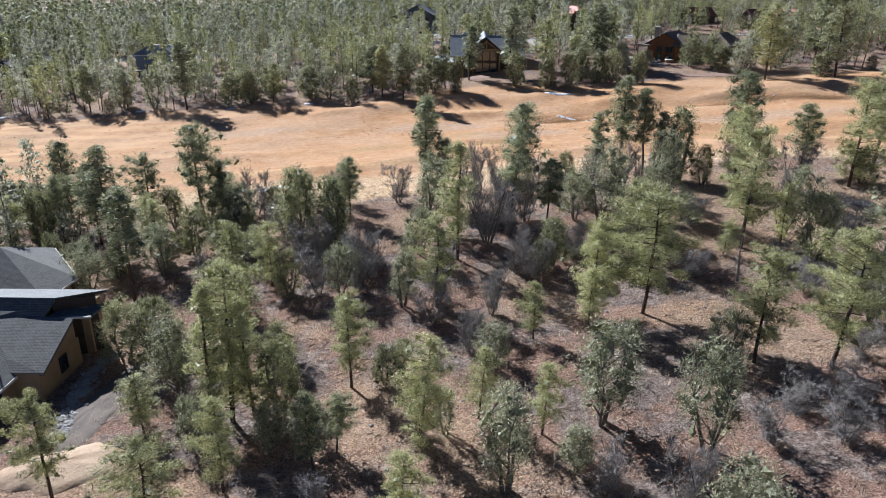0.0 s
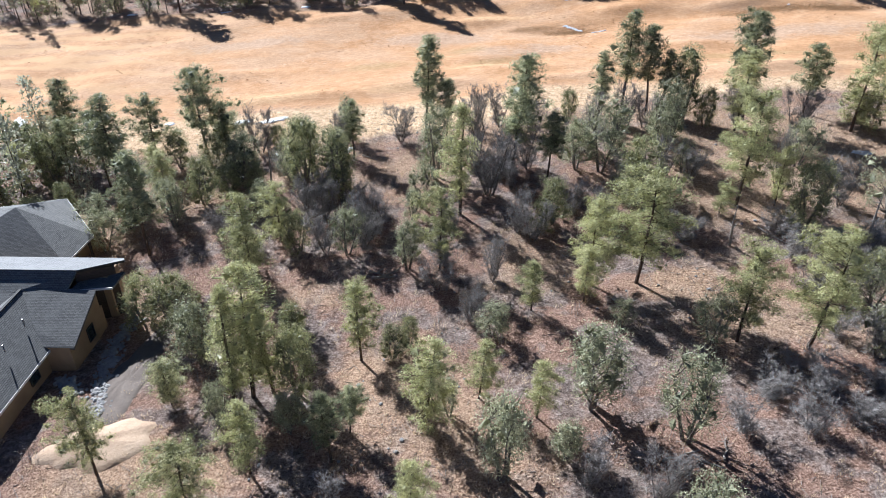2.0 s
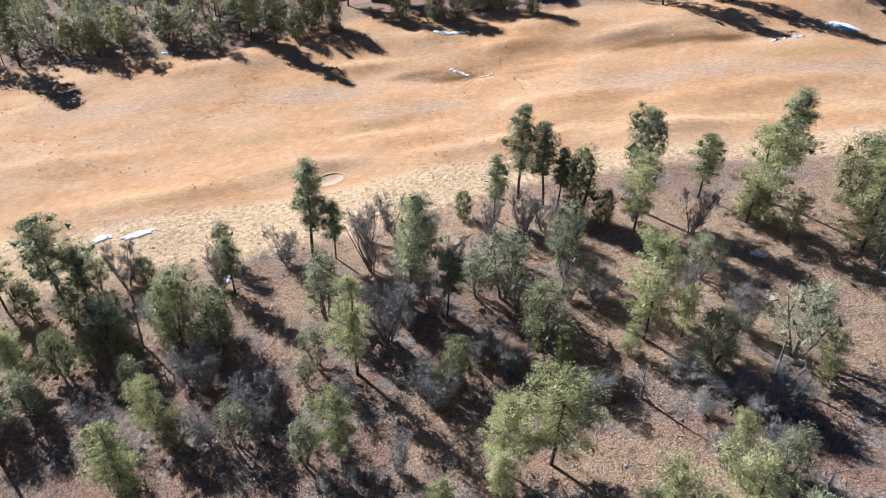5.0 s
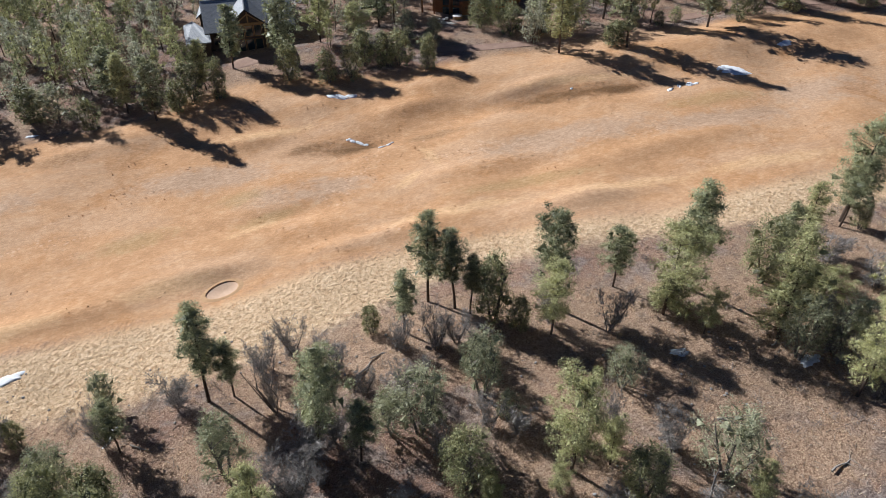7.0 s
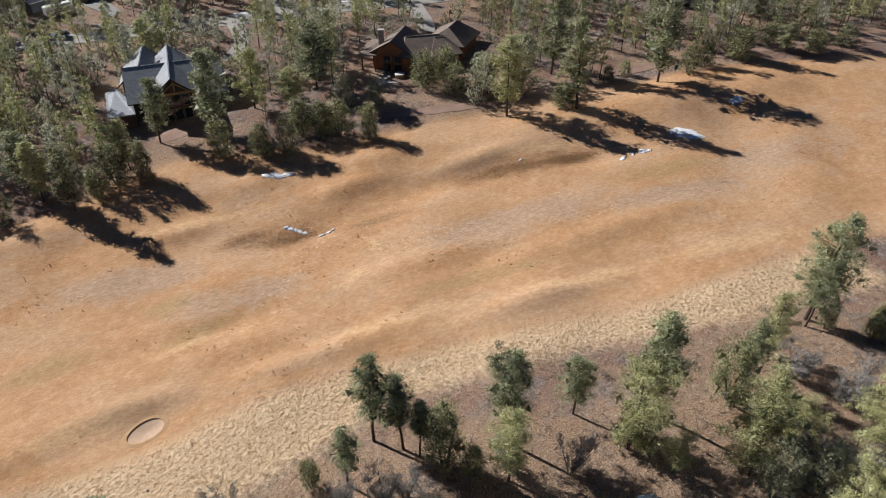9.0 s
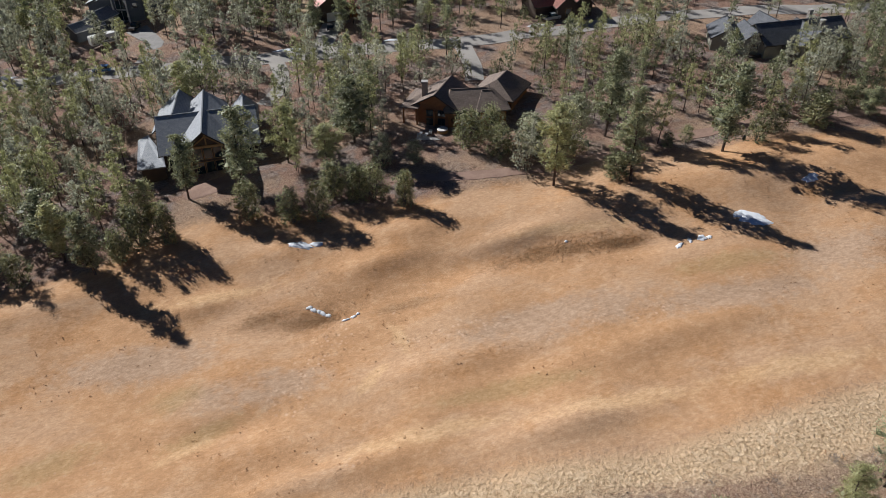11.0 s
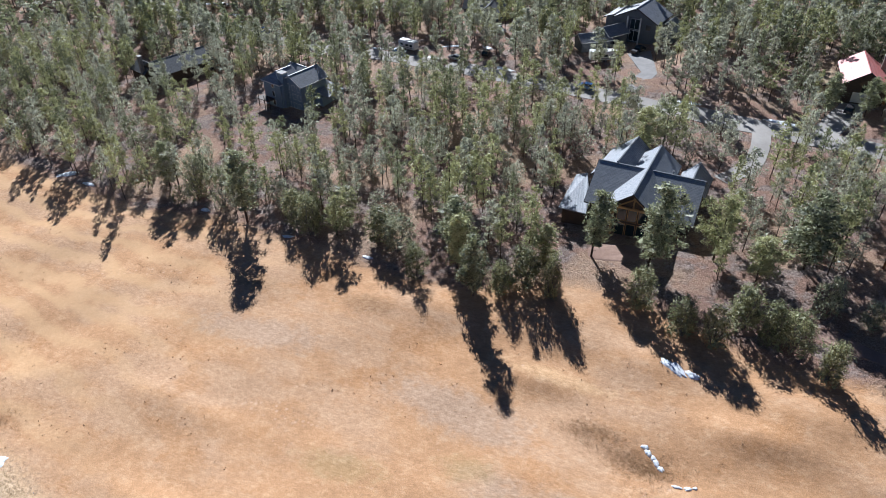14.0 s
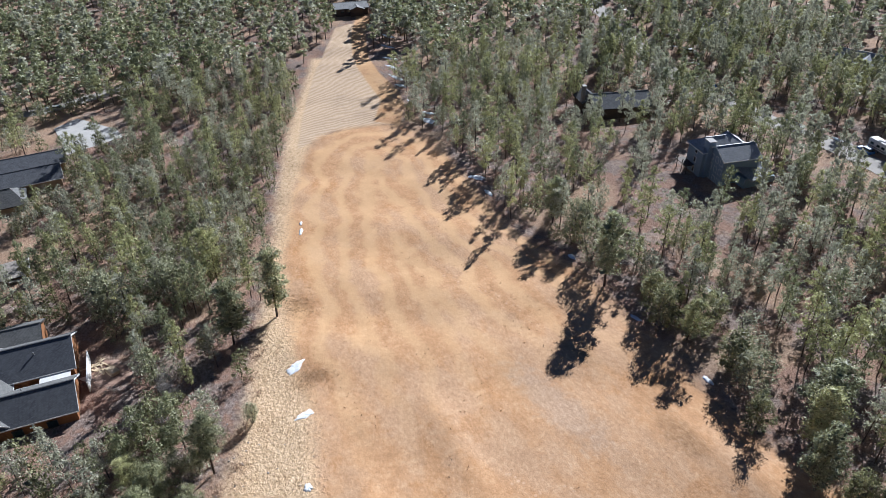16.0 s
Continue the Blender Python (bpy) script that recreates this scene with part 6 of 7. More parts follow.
ASPHALT = spot_material("dusty_asphalt", (0.275, 0.253, 0.233), (0.45, 0.415, 0.38), 0.12, 0.95, 3.0, 0.2, 0.02, 0.0)
DIRT = spot_material("red_dirt", (0.22, 0.135, 0.10), (0.40, 0.27, 0.21), 0.25, 0.95, 4.0, 0.4, 0.04, 0.0)
ribbon("road", ROAD, 6.6, ASPHALT, "pale dusty asphalt street through the pines", "road", 0.09)
ribbon("cart_path", ((30, 171), (42, 174.5), (50, 172.5), (60, 169.5), (70, 168), (84, 167), (100, 168.5), (118, 168), (150, 164), (200, 152)), 2.6, DIRT, "narrow red dirt cart path along the woods", "path", 0.06, 2.5, 2, ragged=0.25)
ribbon("driveway_slate", ((29, 236), (29.5, 228), (28.5, 220), (24, 213)), 3.8, ASPHALT, "grey driveway of the slate-roofed house", "driveway", 0.10, 2.0, 2)
ribbon("driveway_log", ((76, 228), (75, 221), (74, 213), (72, 206)), 4.4, ASPHALT, "pale driveway of the log house", "driveway", 0.10, 2.0, 2)
ribbon("driveway_red", ((40, 235), (43.5, 245), (47, 255)), 5.6, ASPHALT, "dark driveway of the red-roofed house", "driveway", 0.10, 2.0, 2)
ribbon("driveway_blue", ((-92, 258), (-84, 250), (-80, 240), (-80, 233)), 4.2, DIRT, "dirt driveway of the blue-grey house", "driveway", 0.10, 2.0, 2)
ribbon("driveway_rust", ((93, 227), (97, 231), (106, 232)), 6.0, DIRT, "wide dirt parking of the rust-roofed house", "driveway", 0.10, 2.0, 2)
ribbon("driveway_far", ((-58, 254), (-56, 262), (-53, 275), (-52, 290)), 5.0, DIRT, "dirt driveway up to a far house", "driveway", 0.10, 2.0, 2)
ribbon("side_street", ((-230, 62), (-232, 80), (-250, 110), (-290, 120)), 6.0, ASPHALT, "grey side street among the western pines", "road", 0.10, 3.0, 2)


# ---- snow left lying ----
def snow_patch(x, y, length, width, turn, seed):
    """A thin uneven cake of old snow with a ragged outline."""
    rng = np.random.default_rng(seed)
    n, rings = 30, 5
    ph = rng.uniform(0, 6.28, 5)
    c, s = math.cos(radians(turn)), math.sin(radians(turn))
    verts = [(0.0, 0.0, float(ground_z(x, y)) + 0.14)]
    for r in range(1, rings + 1):
        for k in range(n):
            a = 2 * math.pi * k / n
            edge = 1 + 0.08 * math.sin(2 * a + ph[0]) + 0.09 * math.sin(3 * a + ph[1]) + 0.10 * math.sin(5 * a + ph[2]) + 0.10 * math.sin(8 * a + ph[3]) + rng.normal(0, 0.07)
            u, v = edge * r / rings * length * math.cos(a), edge * r / rings * width * math.sin(a)
            px, py = c * u - s * v, s * u + c * v
            up = (0.14 * (1 - (r / rings) ** 2) + 0.02 + abs(rng.normal(0, 0.02))) if r < rings else -0.10
            verts.append((px, py, float(ground_z(x + px, y + py)) + up))
    z0 = float(ground_z(x, y))
    verts = [(a, b, z - z0) for a, b, z in verts]
    faces = [(0, 1 + k, 1 + (k + 1) % n) for k in range(n)]
    for r in range(rings - 1):
        for k in range(n):
            a, b = 1 + r * n + k, 1 + r * n + (k + 1) % n
            faces += [(a, a + n, b + n), (a, b + n, b)]
    me = mesh_from("snow_patch", verts, faces, [SNOW], smooth=True)
    ob = new("snow_patch", me)
    ob.location = (x, y, z0)
    tagged(ob, "thin ragged patch of old white snow on dry grass", "snow patch", "snow patches")


for k, (sx, sy, sl, sw, st) in enumerate(((24.6, 146.6, 0.55, 0.4, 0), (25.2, 145.9, 0.6, 0.45, -40), (26.0, 145.4, 0.5, 0.35, -40), (26.5, 144.8, 0.7, 0.4, -50), (27.2, 144.2, 0.6, 0.4, -40), (29.6, 142.1, 0.7, 0.3, 0), (30.9, 142.3, 0.6, 0.35, 8), (31.7, 142.7, 0.35, 0.3, 0))):
    snow_patch(sx, sy, sl, sw, st, 70 + k)
snow_patch(25.3, 160.6, 2.4, 0.9, -30, 4), snow_patch(28.0, 160.2, 1.3, 0.6, -20, 5)
snow_patch(100.3, 140.2, 2.9, 2.0, -35, 6), snow_patch(98.6, 142.0, 1.4, 0.8, 20, 7), snow_patch(117, 147, 2.0, 1.1, 20, 8)
snow_patch(85, 138.3, 1.1, 0.45, 30, 9), snow_patch(87.3, 138.9, 0.4, 0.8, -10, 10), snow_patch(89.4, 138.7, 0.8, 1.0, -15, 11), snow_patch(90.6, 138.4, 0.5, 0.5, 0, 12)
snow_patch(-26.0, 103.3, 2.6, 0.8, 8, 13), snow_patch(-31, 104, 1.6, 0.8, 0, 14), snow_patch(49.0, 78.0, 1.2, 0.6, -20, 15)
snow_patch(-70, 111.6, 1.1, 2.1, 30, 16), snow_patch(-57.8, 109.8, 0.9, 1.7, 20, 17), snow_patch(-43, 106, 0.8, 0.7, 0, 18)
snow_patch(-115.5, 126.0, 1.6, 0.5, 160, 19), snow_patch(-119, 127, 0.9, 0.4, 160, 20)
snow_patch(-158, 178.5, 3.4, 1.4, 15, 21), snow_patch(-163, 181, 2.4, 1.0, 40, 22), snow_patch(-117, 173.2, 3.0, 1.3, 30, 23), snow_patch(-108, 171.6, 2.0, 0.7, 0, 24)
snow_patch(-32, 169.6, 1.2, 0.5, 0, 25), snow_patch(-51, 170.6, 1.4, 0.5, 10, 26), snow_patch(-74, 172.6, 1.3, 0.6, 0, 27), snow_patch(68, 145.5, 0.35, 0.3, 0, 28)
snow_patch(-13, 89.5, 1.5, 0.6, 60, 29), snow_patch(62, 72.5, 1.5, 0.8, 10, 30)
for k, (sx, sy, sl, st) in enumerate(((-98, 263.6, 5.0, -3), (-82, 262.2, 3.4, -6), (-62, 258.6, 4.2, -12), (-38, 254.2, 3.6, -14), (-140, 268.6, 4.4, -14), (-118, 265.4, 3.0, -8), (12, 245, 3.2, -10),
                                     (33, 240.5, 4.4, -10), (60, 236, 3.0, -10), (98, 230.8, 3.4, -4), (-196, 184, 4.6, 12), (-206, 187, 5.0, 10), (-188, 182.5, 3.0, 20), (-216, 190, 4.0, 25), (-228, 194, 4.0, 20),
                                     (-240, 199, 4.0, 25), (-175, 180, 2.4, 0), (-168, 285, 5.0, 30), (-150, 277, 3.0, 10), (-182, 292, 4.0, 40), (-216, 300, 4.0, 20), (-60, 268, 4.5, 20), (-50, 270, 3.0, -30))):
    snow_patch(sx, sy, sl, 0.9, st, 40 + k)


# ---- bare earth ----
def dirt_patch(x, y, length, width, turn, height, seed, mat, label):
    """A low heap or scrape of loose earth with an uneven rim."""
    rng = np.random.default_rng(seed)
    n, rings = 28, 7
    ph = rng.uniform(0, 6.28, 4)
    c, s = math.cos(radians(turn)), math.sin(radians(turn))
    z0 = float(ground_z(x, y))
    verts = [(0.0, 0.0, height)]
    for r in range(1, rings + 1):
        for k in range(n):
            a = 2 * math.pi * k / n
            edge = (1 + 0.16 * math.sin(2 * a + ph[0]) + 0.12 * math.sin(3 * a + ph[1]) + 0.08 * math.sin(7 * a + ph[2])) * r / rings
            px, py = c * edge * length * math.cos(a) - s * edge * width * math.sin(a), s * edge * length * math.cos(a) + c * edge * width * math.sin(a)
            up = height * (1 - (r / rings) ** 2) + 0.04 + rng.normal(0, 0.03) if r < rings else -0.12
            verts.append((px, py, float(ground_z(x + px, y + py)) - z0 + up))
    faces = [(0, 1 + k, 1 + (k + 1) % n) for k in range(n)]
    for r in range(rings - 1):
        for k in range(n):
            a, b = 1 + r * n + k, 1 + r * n + (k + 1) % n
            faces += [(a, a + n, b + n), (a, b + n, b)]
    ob = new("dirt_patch", mesh_from("dirt_patch", verts, faces, [mat], smooth=True))
    ob.location = (x, y, z0)
    tagged(ob, label, "dirt patch")


TAN_EARTH = spot_material("tan_earth", (0.40, 0.27, 0.18), (0.62, 0.47, 0.34), 0.5, 0.95, 5, 0.8, 0.06, 0.0)
# this soil is coloured dark to stand for the shade beside the tan house
SHADE_EARTH = spot_material("shade_darkened_earth", (0.13, 0.105, 0.09), (0.24, 0.20, 0.17), 0.5, 0.95, 5, 0.6, 0.05, 0.0)
dirt_patch(-26.2, 39.6, 4.4, 2.6, 25, 0.5, 1, TAN_EARTH, "sunlit heap of tan earth beside the tan house")
dirt_patch(-27.0, 47.0, 6.4, 2.4, 82, 0.08, 2, SHADE_EARTH, "bare soil strip beside the rock drain, coloured dark for the house shade")
dirt_patch(12.0, 184.6, 7.0, 3.0, 4, 0.05, 3, DIRT, "bare red yard in front of the slate-roofed house")
dirt_patch(-20.5, 57.0, 2.6, 1.6, 40, 0.2, 4, TAN_EARTH, "small bare heap of tan earth under junipers")
dirt_patch(-84.6, 82.4, 5.0, 3.0, 10, 0.06, 5, DIRT, "trampled red ground beside the unfinished house")
dirt_patch(8.5, 266.0, 8.0, 3.0, 60, 0.06, 6, DIRT, "bare red bank below the dark grey house")


# ---- deck in the western woods ----
def wooden_deck():
    d = thing("wooden_deck", -129.5, 65.5, float(ground_z(-129.5, 65.5)), 4, "weathered grey wooden deck with white rails", "deck")
    for k in range(12):
        part("plank", solid(box_points(-3.3 + 0.6 * k, 0, 0.75, 0.82, 0.28, 3.6, 0), BOX), GREY_WOOD, d)
    for a in (-3.4, 0, 3.4):
        for b in (-3.5, 3.5):
            part("post", solid(box_points(a, b, -0.3, 1.85, 0.08, 0.08, 0), BOX), TRIM_WHITE, d)
    for b in (-3.5, 3.5):
        for zz in (1.2, 1.75):
            part("rail", solid(box_points(0, b, zz, zz + 0.09, 3.4, 0.04, 0), BOX), TRIM_WHITE, d)
    part("step", solid(box_points(4.0, 0, 0.1, 0.4, 0.35, 1.0, 0), BOX), GREY_WOOD, d)


# ---- sand bunker ----
def bunker():
    b = thing("sand_bunker", 0.0, 111.0, None, 20, "small oval sand bunker with a low dark lip", "bunker", kind="")
    z0 = float(ground_z(0, 111))
    c, s = math.cos(radians(20)), math.sin(radians(20))
    n = 36

    def lie(u, v, up):
        return (u, v, float(ground_z(c * u - s * v, 111 + s * u + c * v)) + up - z0)
    sand = [lie(0, 0, 0.04)] + [lie(2.3 * r * math.cos(2 * math.pi * k / n), 1.5 * r * math.sin(2 * math.pi * k / n), 0.05 + 0.02 * r * r) for r in (0.35, 0.7, 1.0) for k in range(n)]
    faces = [(0, 1 + k, 1 + (k + 1) % n) for k in range(n)]
    for r in range(2):
        for k in range(n):
            a, d = 1 + r * n + k, 1 + r * n + (k + 1) % n
            faces += [(a, a + n, d + n), (a, d + n, d)]
    part("sand", mesh_from("sand", sand, faces, [SAND], smooth=True), None, b)
    rim, rf = [], []
    for k in range(n):
        a = 2 * math.pi * k / n
        for r, up in ((0.97, 0.04), (0.99, 0.15), (1.04, 0.15), (1.4, -0.04)):
            rim.append(lie(2.3 * r * math.cos(a), 1.5 * r * math.sin(a), up))
    for k in range(n):
        for j in range(3):
            a, d = k * 4 + j, (k + 1) % n * 4 + j
            rf.append((a, d, d + 1, a + 1))
    part("lip", mesh_from("lip", rim, rf, [STRAW], smooth=True), None, b)


SAND = spot_material("pink_sand", (0.50, 0.335, 0.225), (0.66, 0.465, 0.33), 0.8, 0.95, 6, 0.5, 0.05, 0.0)
STRAW = spot_material("straw_turf", (0.42, 0.255, 0.13), (0.60, 0.38, 0.21), 1.2, 0.95, 8, 0.6, 0.05, 0.0)
bunker()


# ---- vehicles ----
def wheel(parent, x, y, radius):
    w = new("wheel")
    w.parent = parent
    w.matrix_basis = pose(x, y, radius, 90, 0, 0)
    bm = bmesh.new()
    bmesh.ops.create_cone(bm, cap_ends=True, segments=16, radius1=radius, radius2=radius, depth=0.22)
    bmesh.ops.bevel(bm, geom=[e for e in bm.edges if len(e.link_faces) == 2 and any(len(f.verts) > 4 for f in e.link_faces)], offset=0.03, segments=1, affect="EDGES")
    part("tyre", bm, BLACK_RUBBER, w)
    bm = bmesh.new()
    bmesh.ops.create_cone(bm, cap_ends=True, segments=12, radius1=radius * 0.6, radius2=radius * 0.6, depth=0.235)
    part("rim", bm, STEEL, w)


def loft(sections):
    """A closed body through cross sections: x, half width, low z, high z, half width on top."""
    verts, faces = [], []
    for x, w, lo, hi, wt in sections:
        verts += [(x, -w, lo), (x, w, lo), (x, w, lo + (hi - lo) * 0.55), (x, wt, hi), (x, -wt, hi), (x, -w, lo + (hi - lo) * 0.55)]
    for i in range(len(sections) - 1):
        for k in range(6):
            a, b = i * 6 + k, i * 6 + (k + 1) % 6
            faces.append((a, b, b + 6, a + 6))
    faces += [(5, 4, 3, 2, 1, 0), tuple(range(len(verts) - 6, len(verts)))]
    bm = solid(verts, faces)
    return bm


def car(x, y, turn, paint, label, pickup=False):
    c = thing("car", x, y, float(ground_z(x, y)) + 0.10, turn, label, "car")
    if pickup:
        part("body", loft(((-2.7, 0.88, 0.5, 1.02, 0.84), (-2.6, 0.95, 0.42, 1.08, 0.90), (0.8, 0.95, 0.38, 1.10, 0.9), (2.3, 0.93, 0.40, 1.12, 0.85), (2.65, 0.85, 0.45, 0.95, 0.75))), paint, c)
        part("cabin", loft(((-0.75, 0.86, 1.06, 1.45, 0.8), (-0.5, 0.86, 1.06, 1.82, 0.72), (0.75, 0.86, 1.06, 1.80, 0.70), (1.45, 0.86, 1.06, 1.12, 0.82))), GLASS, c)
        part("cabin_roof", loft(((-0.52, 0.74, 1.80, 1.88, 0.68), (0.78, 0.72, 1.78, 1.86, 0.66))), paint, c)
        part("bed", solid(box_points(-1.65, 0, 1.06, 1.10, 0.85, 0.75, 0), BOX), BLACK_RUBBER, c)
        front, back = 1.65, -1.65
    else:
        part("body", loft(((-2.25, 0.80, 0.45, 0.95, 0.74), (-2.1, 0.90, 0.36, 1.02, 0.84), (0.6, 0.91, 0.32, 1.02, 0.86), (1.9, 0.88, 0.34, 0.94, 0.8), (2.25, 0.78, 0.42, 0.78, 0.68))), paint, c)
        part("cabin", loft(((-2.0, 0.82, 0.98, 1.06, 0.78), (-1.55, 0.82, 0.98, 1.56, 0.68), (0.2, 0.84, 0.98, 1.58, 0.68), (1.05, 0.84, 0.98, 1.04, 0.8))), GLASS, c)
        part("cabin_roof", loft(((-1.6, 0.70, 1.54, 1.62, 0.62), (0.22, 0.70, 1.56, 1.64, 0.62))), paint, c)
        front, back = 1.38, -1.38
    for wx in (front, back):
        for wy in (-0.84, 0.84):
            wheel(c, wx, wy, 0.36 if pickup else 0.33)
    for wy in (-0.62, 0.62):
        part("headlight", solid(box_points(2.24 if not pickup else 2.62, wy, 0.66, 0.80, 0.05, 0.16, 0), BOX), TRIM_WHITE, c)
    return c


def trailer(x, y, turn, label, length=3.8):
    t = thing("travel_trailer", x, y, float(ground_z(x, y)) + 0.08, turn, label, "trailer")
    bm = solid(box_points(0, 0, 0.55, 2.9, length, 1.2, 0), BOX)
    bmesh.ops.bevel(bm, geom=bm.edges[:], offset=0.16, segments=3, affect="EDGES")
    part("body", bm, TRIM_WHITE, t)
    for k in (-0.55, 0.1, 0.6):
        part("window", solid(box_points(k * length, -1.21, 1.5, 2.1, 0.5, 0.03, 0), BOX), GLASS, t)
    part("stripe", solid(box_points(0, -1.205, 1.0, 1.15, length * 0.92, 0.02, 0), BOX), TRIM_DARK, t)
    part("roof_vent", solid(box_points(0.5, 0, 2.88, 3.1, 0.4, 0.35, 0), BOX), TRIM_WHITE, t)
    part("hitch", solid(box_points(length + 0.6, 0, 0.45, 0.6, 0.7, 0.12, 0), BOX), STEEL, t)
    for wx in (-0.5, 0.45):
        for wy in (-1.08, 1.08):
            wheel(t, wx, wy, 0.36)


BLUE, WHITE, BLACK, SILVER = (paint_material("blue_paint", (0.05, 0.16, 0.42)), paint_material("white_paint", (0.75, 0.75, 0.74)),
                              paint_material("black_paint", (0.03, 0.03, 0.035)), paint_material("silver_paint", (0.42, 0.43, 0.44)))
car(-13.2, 246.4, 168, BLUE, "blue car parked at the roadside under pines")
car(-6.6, 274.5, 70, BLACK, "dark pickup in front of the charcoal house", True)
car(-51.6, 283.4, -20, WHITE, "white pickup parked before a far house", True)
car(-54.5, 258.0, 170, SILVER, "silver car at the edge of the street")
car(-47.4, 263.6, 100, BLACK, "black car parked on a dirt driveway")
car(-74.4, 260.6, 172, BLUE, "blue car parked along the pale street")
car(-128.2, 265.4, 170, BLUE, "blue pickup on the shoulder of the street", True)
car(-160.3, 283, 60, WHITE, "white car beside a far driveway")
car(-231.4, 72.5, 80, WHITE, "white car on the side street among pines")
car(-228.4, 77.0, 84, SILVER, "silver car behind another on the side street")
car(103.0, 235.0 - 2.2, 10, SILVER, "silver pickup beside the rust-roofed house", True)
car(45.6, 250.5, 80, BLACK, "black car on the driveway of the red-roofed house")
trailer(-14.1, 265.8, 29, "white travel trailer parked in the yard of the dark grey house")
trailer(-72.6, 263.4, -10, "white trailer parked along the street", 3.0)


# ---- fallen and dead wood ----
GREY_WOOD = spot_material("weathered_wood", (0.20, 0.175, 0.155), (0.42, 0.38, 0.345), 1.5, 0.9, 12, 0.5, 0.03, 0.2)


def fallen_log(x, y, length, radius, turn, seed, label="weathered grey fallen log on the forest floor"):
    rng = random.Random(seed)
    ob = thing("fallen_log", x, y, float(ground_z(x, y)) + radius * 0.7, turn, label, "log", "fallen logs")
    tri, last = [], None
    steps = 5
    pts = [np.array((length * (k / steps - 0.5), rng.gauss(0, 0.03 * length), rng.uniform(0, 0.08))) for k in range(steps + 1)]
    for k in range(steps):
        tri += limb(pts[k], pts[k + 1], radius * (1 - 0.12 * k), radius * (1 - 0.12 * (k + 1)), 8)
    v = np.array(tri)
    part("trunk", mesh_from("log_trunk", v, triangles(v), [GREY_WOOD]), None, ob)
    for k in range(rng.randrange(3, 7)):
        a = pts[rng.randrange(1, steps)]
        w = np.array((rng.uniform(-0.4, 1), rng.choice((-1, 1)) * rng.uniform(0.3, 1), rng.uniform(0.0, 0.7)))
        v = np.array(limb(a, a + w * rng.uniform(0.4, 1.3), radius * 0.35, 0.012, 5))
        part("branch", mesh_from("log_branch", v, triangles(v), [GREY_WOOD]), None, ob)


wooden_deck()
for k, (lx, ly, ll, lr, lt) in enumerate(((15.1, 88.2, 3.2, 0.16, 42), (14.2, 87.0, 2.4, 0.12, 50), (16.8, 89.6, 1.8, 0.10, 20), (-5.8, 59.6, 2.6, 0.15, 10), (-5.2, 60.2, 2.2, 0.12, 40), (-6.6, 60.4, 1.8, 0.10, -20),
                                          (46.8, 61.2, 2.6, 0.24, 75), (16.4, 35.6, 3.0, 0.10, 20), (18.0, 34.8, 2.6, 0.09, -30), (19.5, 36.0, 2.2, 0.08, 70), (33, 62.5, 4.0, 0.10, -60), (35, 61.5, 3.6, 0.09, -50),
                                          (36.5, 60.2, 3.0, 0.08, -70), (8.6, 68.6, 3.4, 0.12, -25), (22.4, 72.0, 3.8, 0.14, -20), (18.2, 68.8, 3.0, 0.12, 15), (60.5, 76.2, 3.0, 0.10, 30), (66.8, 68.0, 2.8, 0.12, -35),
                                          (-20.4, 66.0, 3.2, 0.10, -40), (-24.6, 72.4, 3.6, 0.11, -50), (2.4, 54.6, 2.0, 0.08, 60), (-2.0, 66.4, 3.2, 0.12, -30), (56.0, 60.6, 3.4, 0.12, 10), (-9.6, 86.4, 2.8, 0.10, -35))):
    fallen_log(lx, ly, ll, lr, lt, 100 + k)


def snag(x, y, height, seed):
    """A dead standing trunk with a few broken limbs."""
    rng = np.random.default_rng(seed)
    ob = thing("dead_tree", x, y, float(ground_z(x, y)), rng.uniform(0, 360), "dead standing trunk with broken grey limbs", "dead tree", "dead trees")
    tri, pts = trunk_points(rng, height, 0.16, 0.3, 7)
    v = np.array(tri)
    part("trunk", mesh_from("snag_trunk", v, triangles(v), [GREY_WOOD]), None, ob)
    for k in range(9):
        a = along(pts, rng.uniform(0.3, 0.95))
        ang = rng.uniform(0, 6.28)
        tip = a + np.array((math.cos(ang), math.sin(ang), rng.uniform(-0.2, 0.7))) * rng.uniform(0.5, 1.6)
        v = np.array(limb(a, tip, 0.045, 0.012, 5))
        part("limb", mesh_from("snag_limb", v, triangles(v), [GREY_WOOD]), None, ob)


snag(28.4, 61.4, 4.6, 1), snag(41.6, 61.0, 5.2, 2), snag(35.0, 46.5, 4.8, 3), snag(-21.5, 80.5, 6.0, 4), snag(70.5, 72.5, 5.5, 5), snag(38.6, 48.2, 4.0, 6)


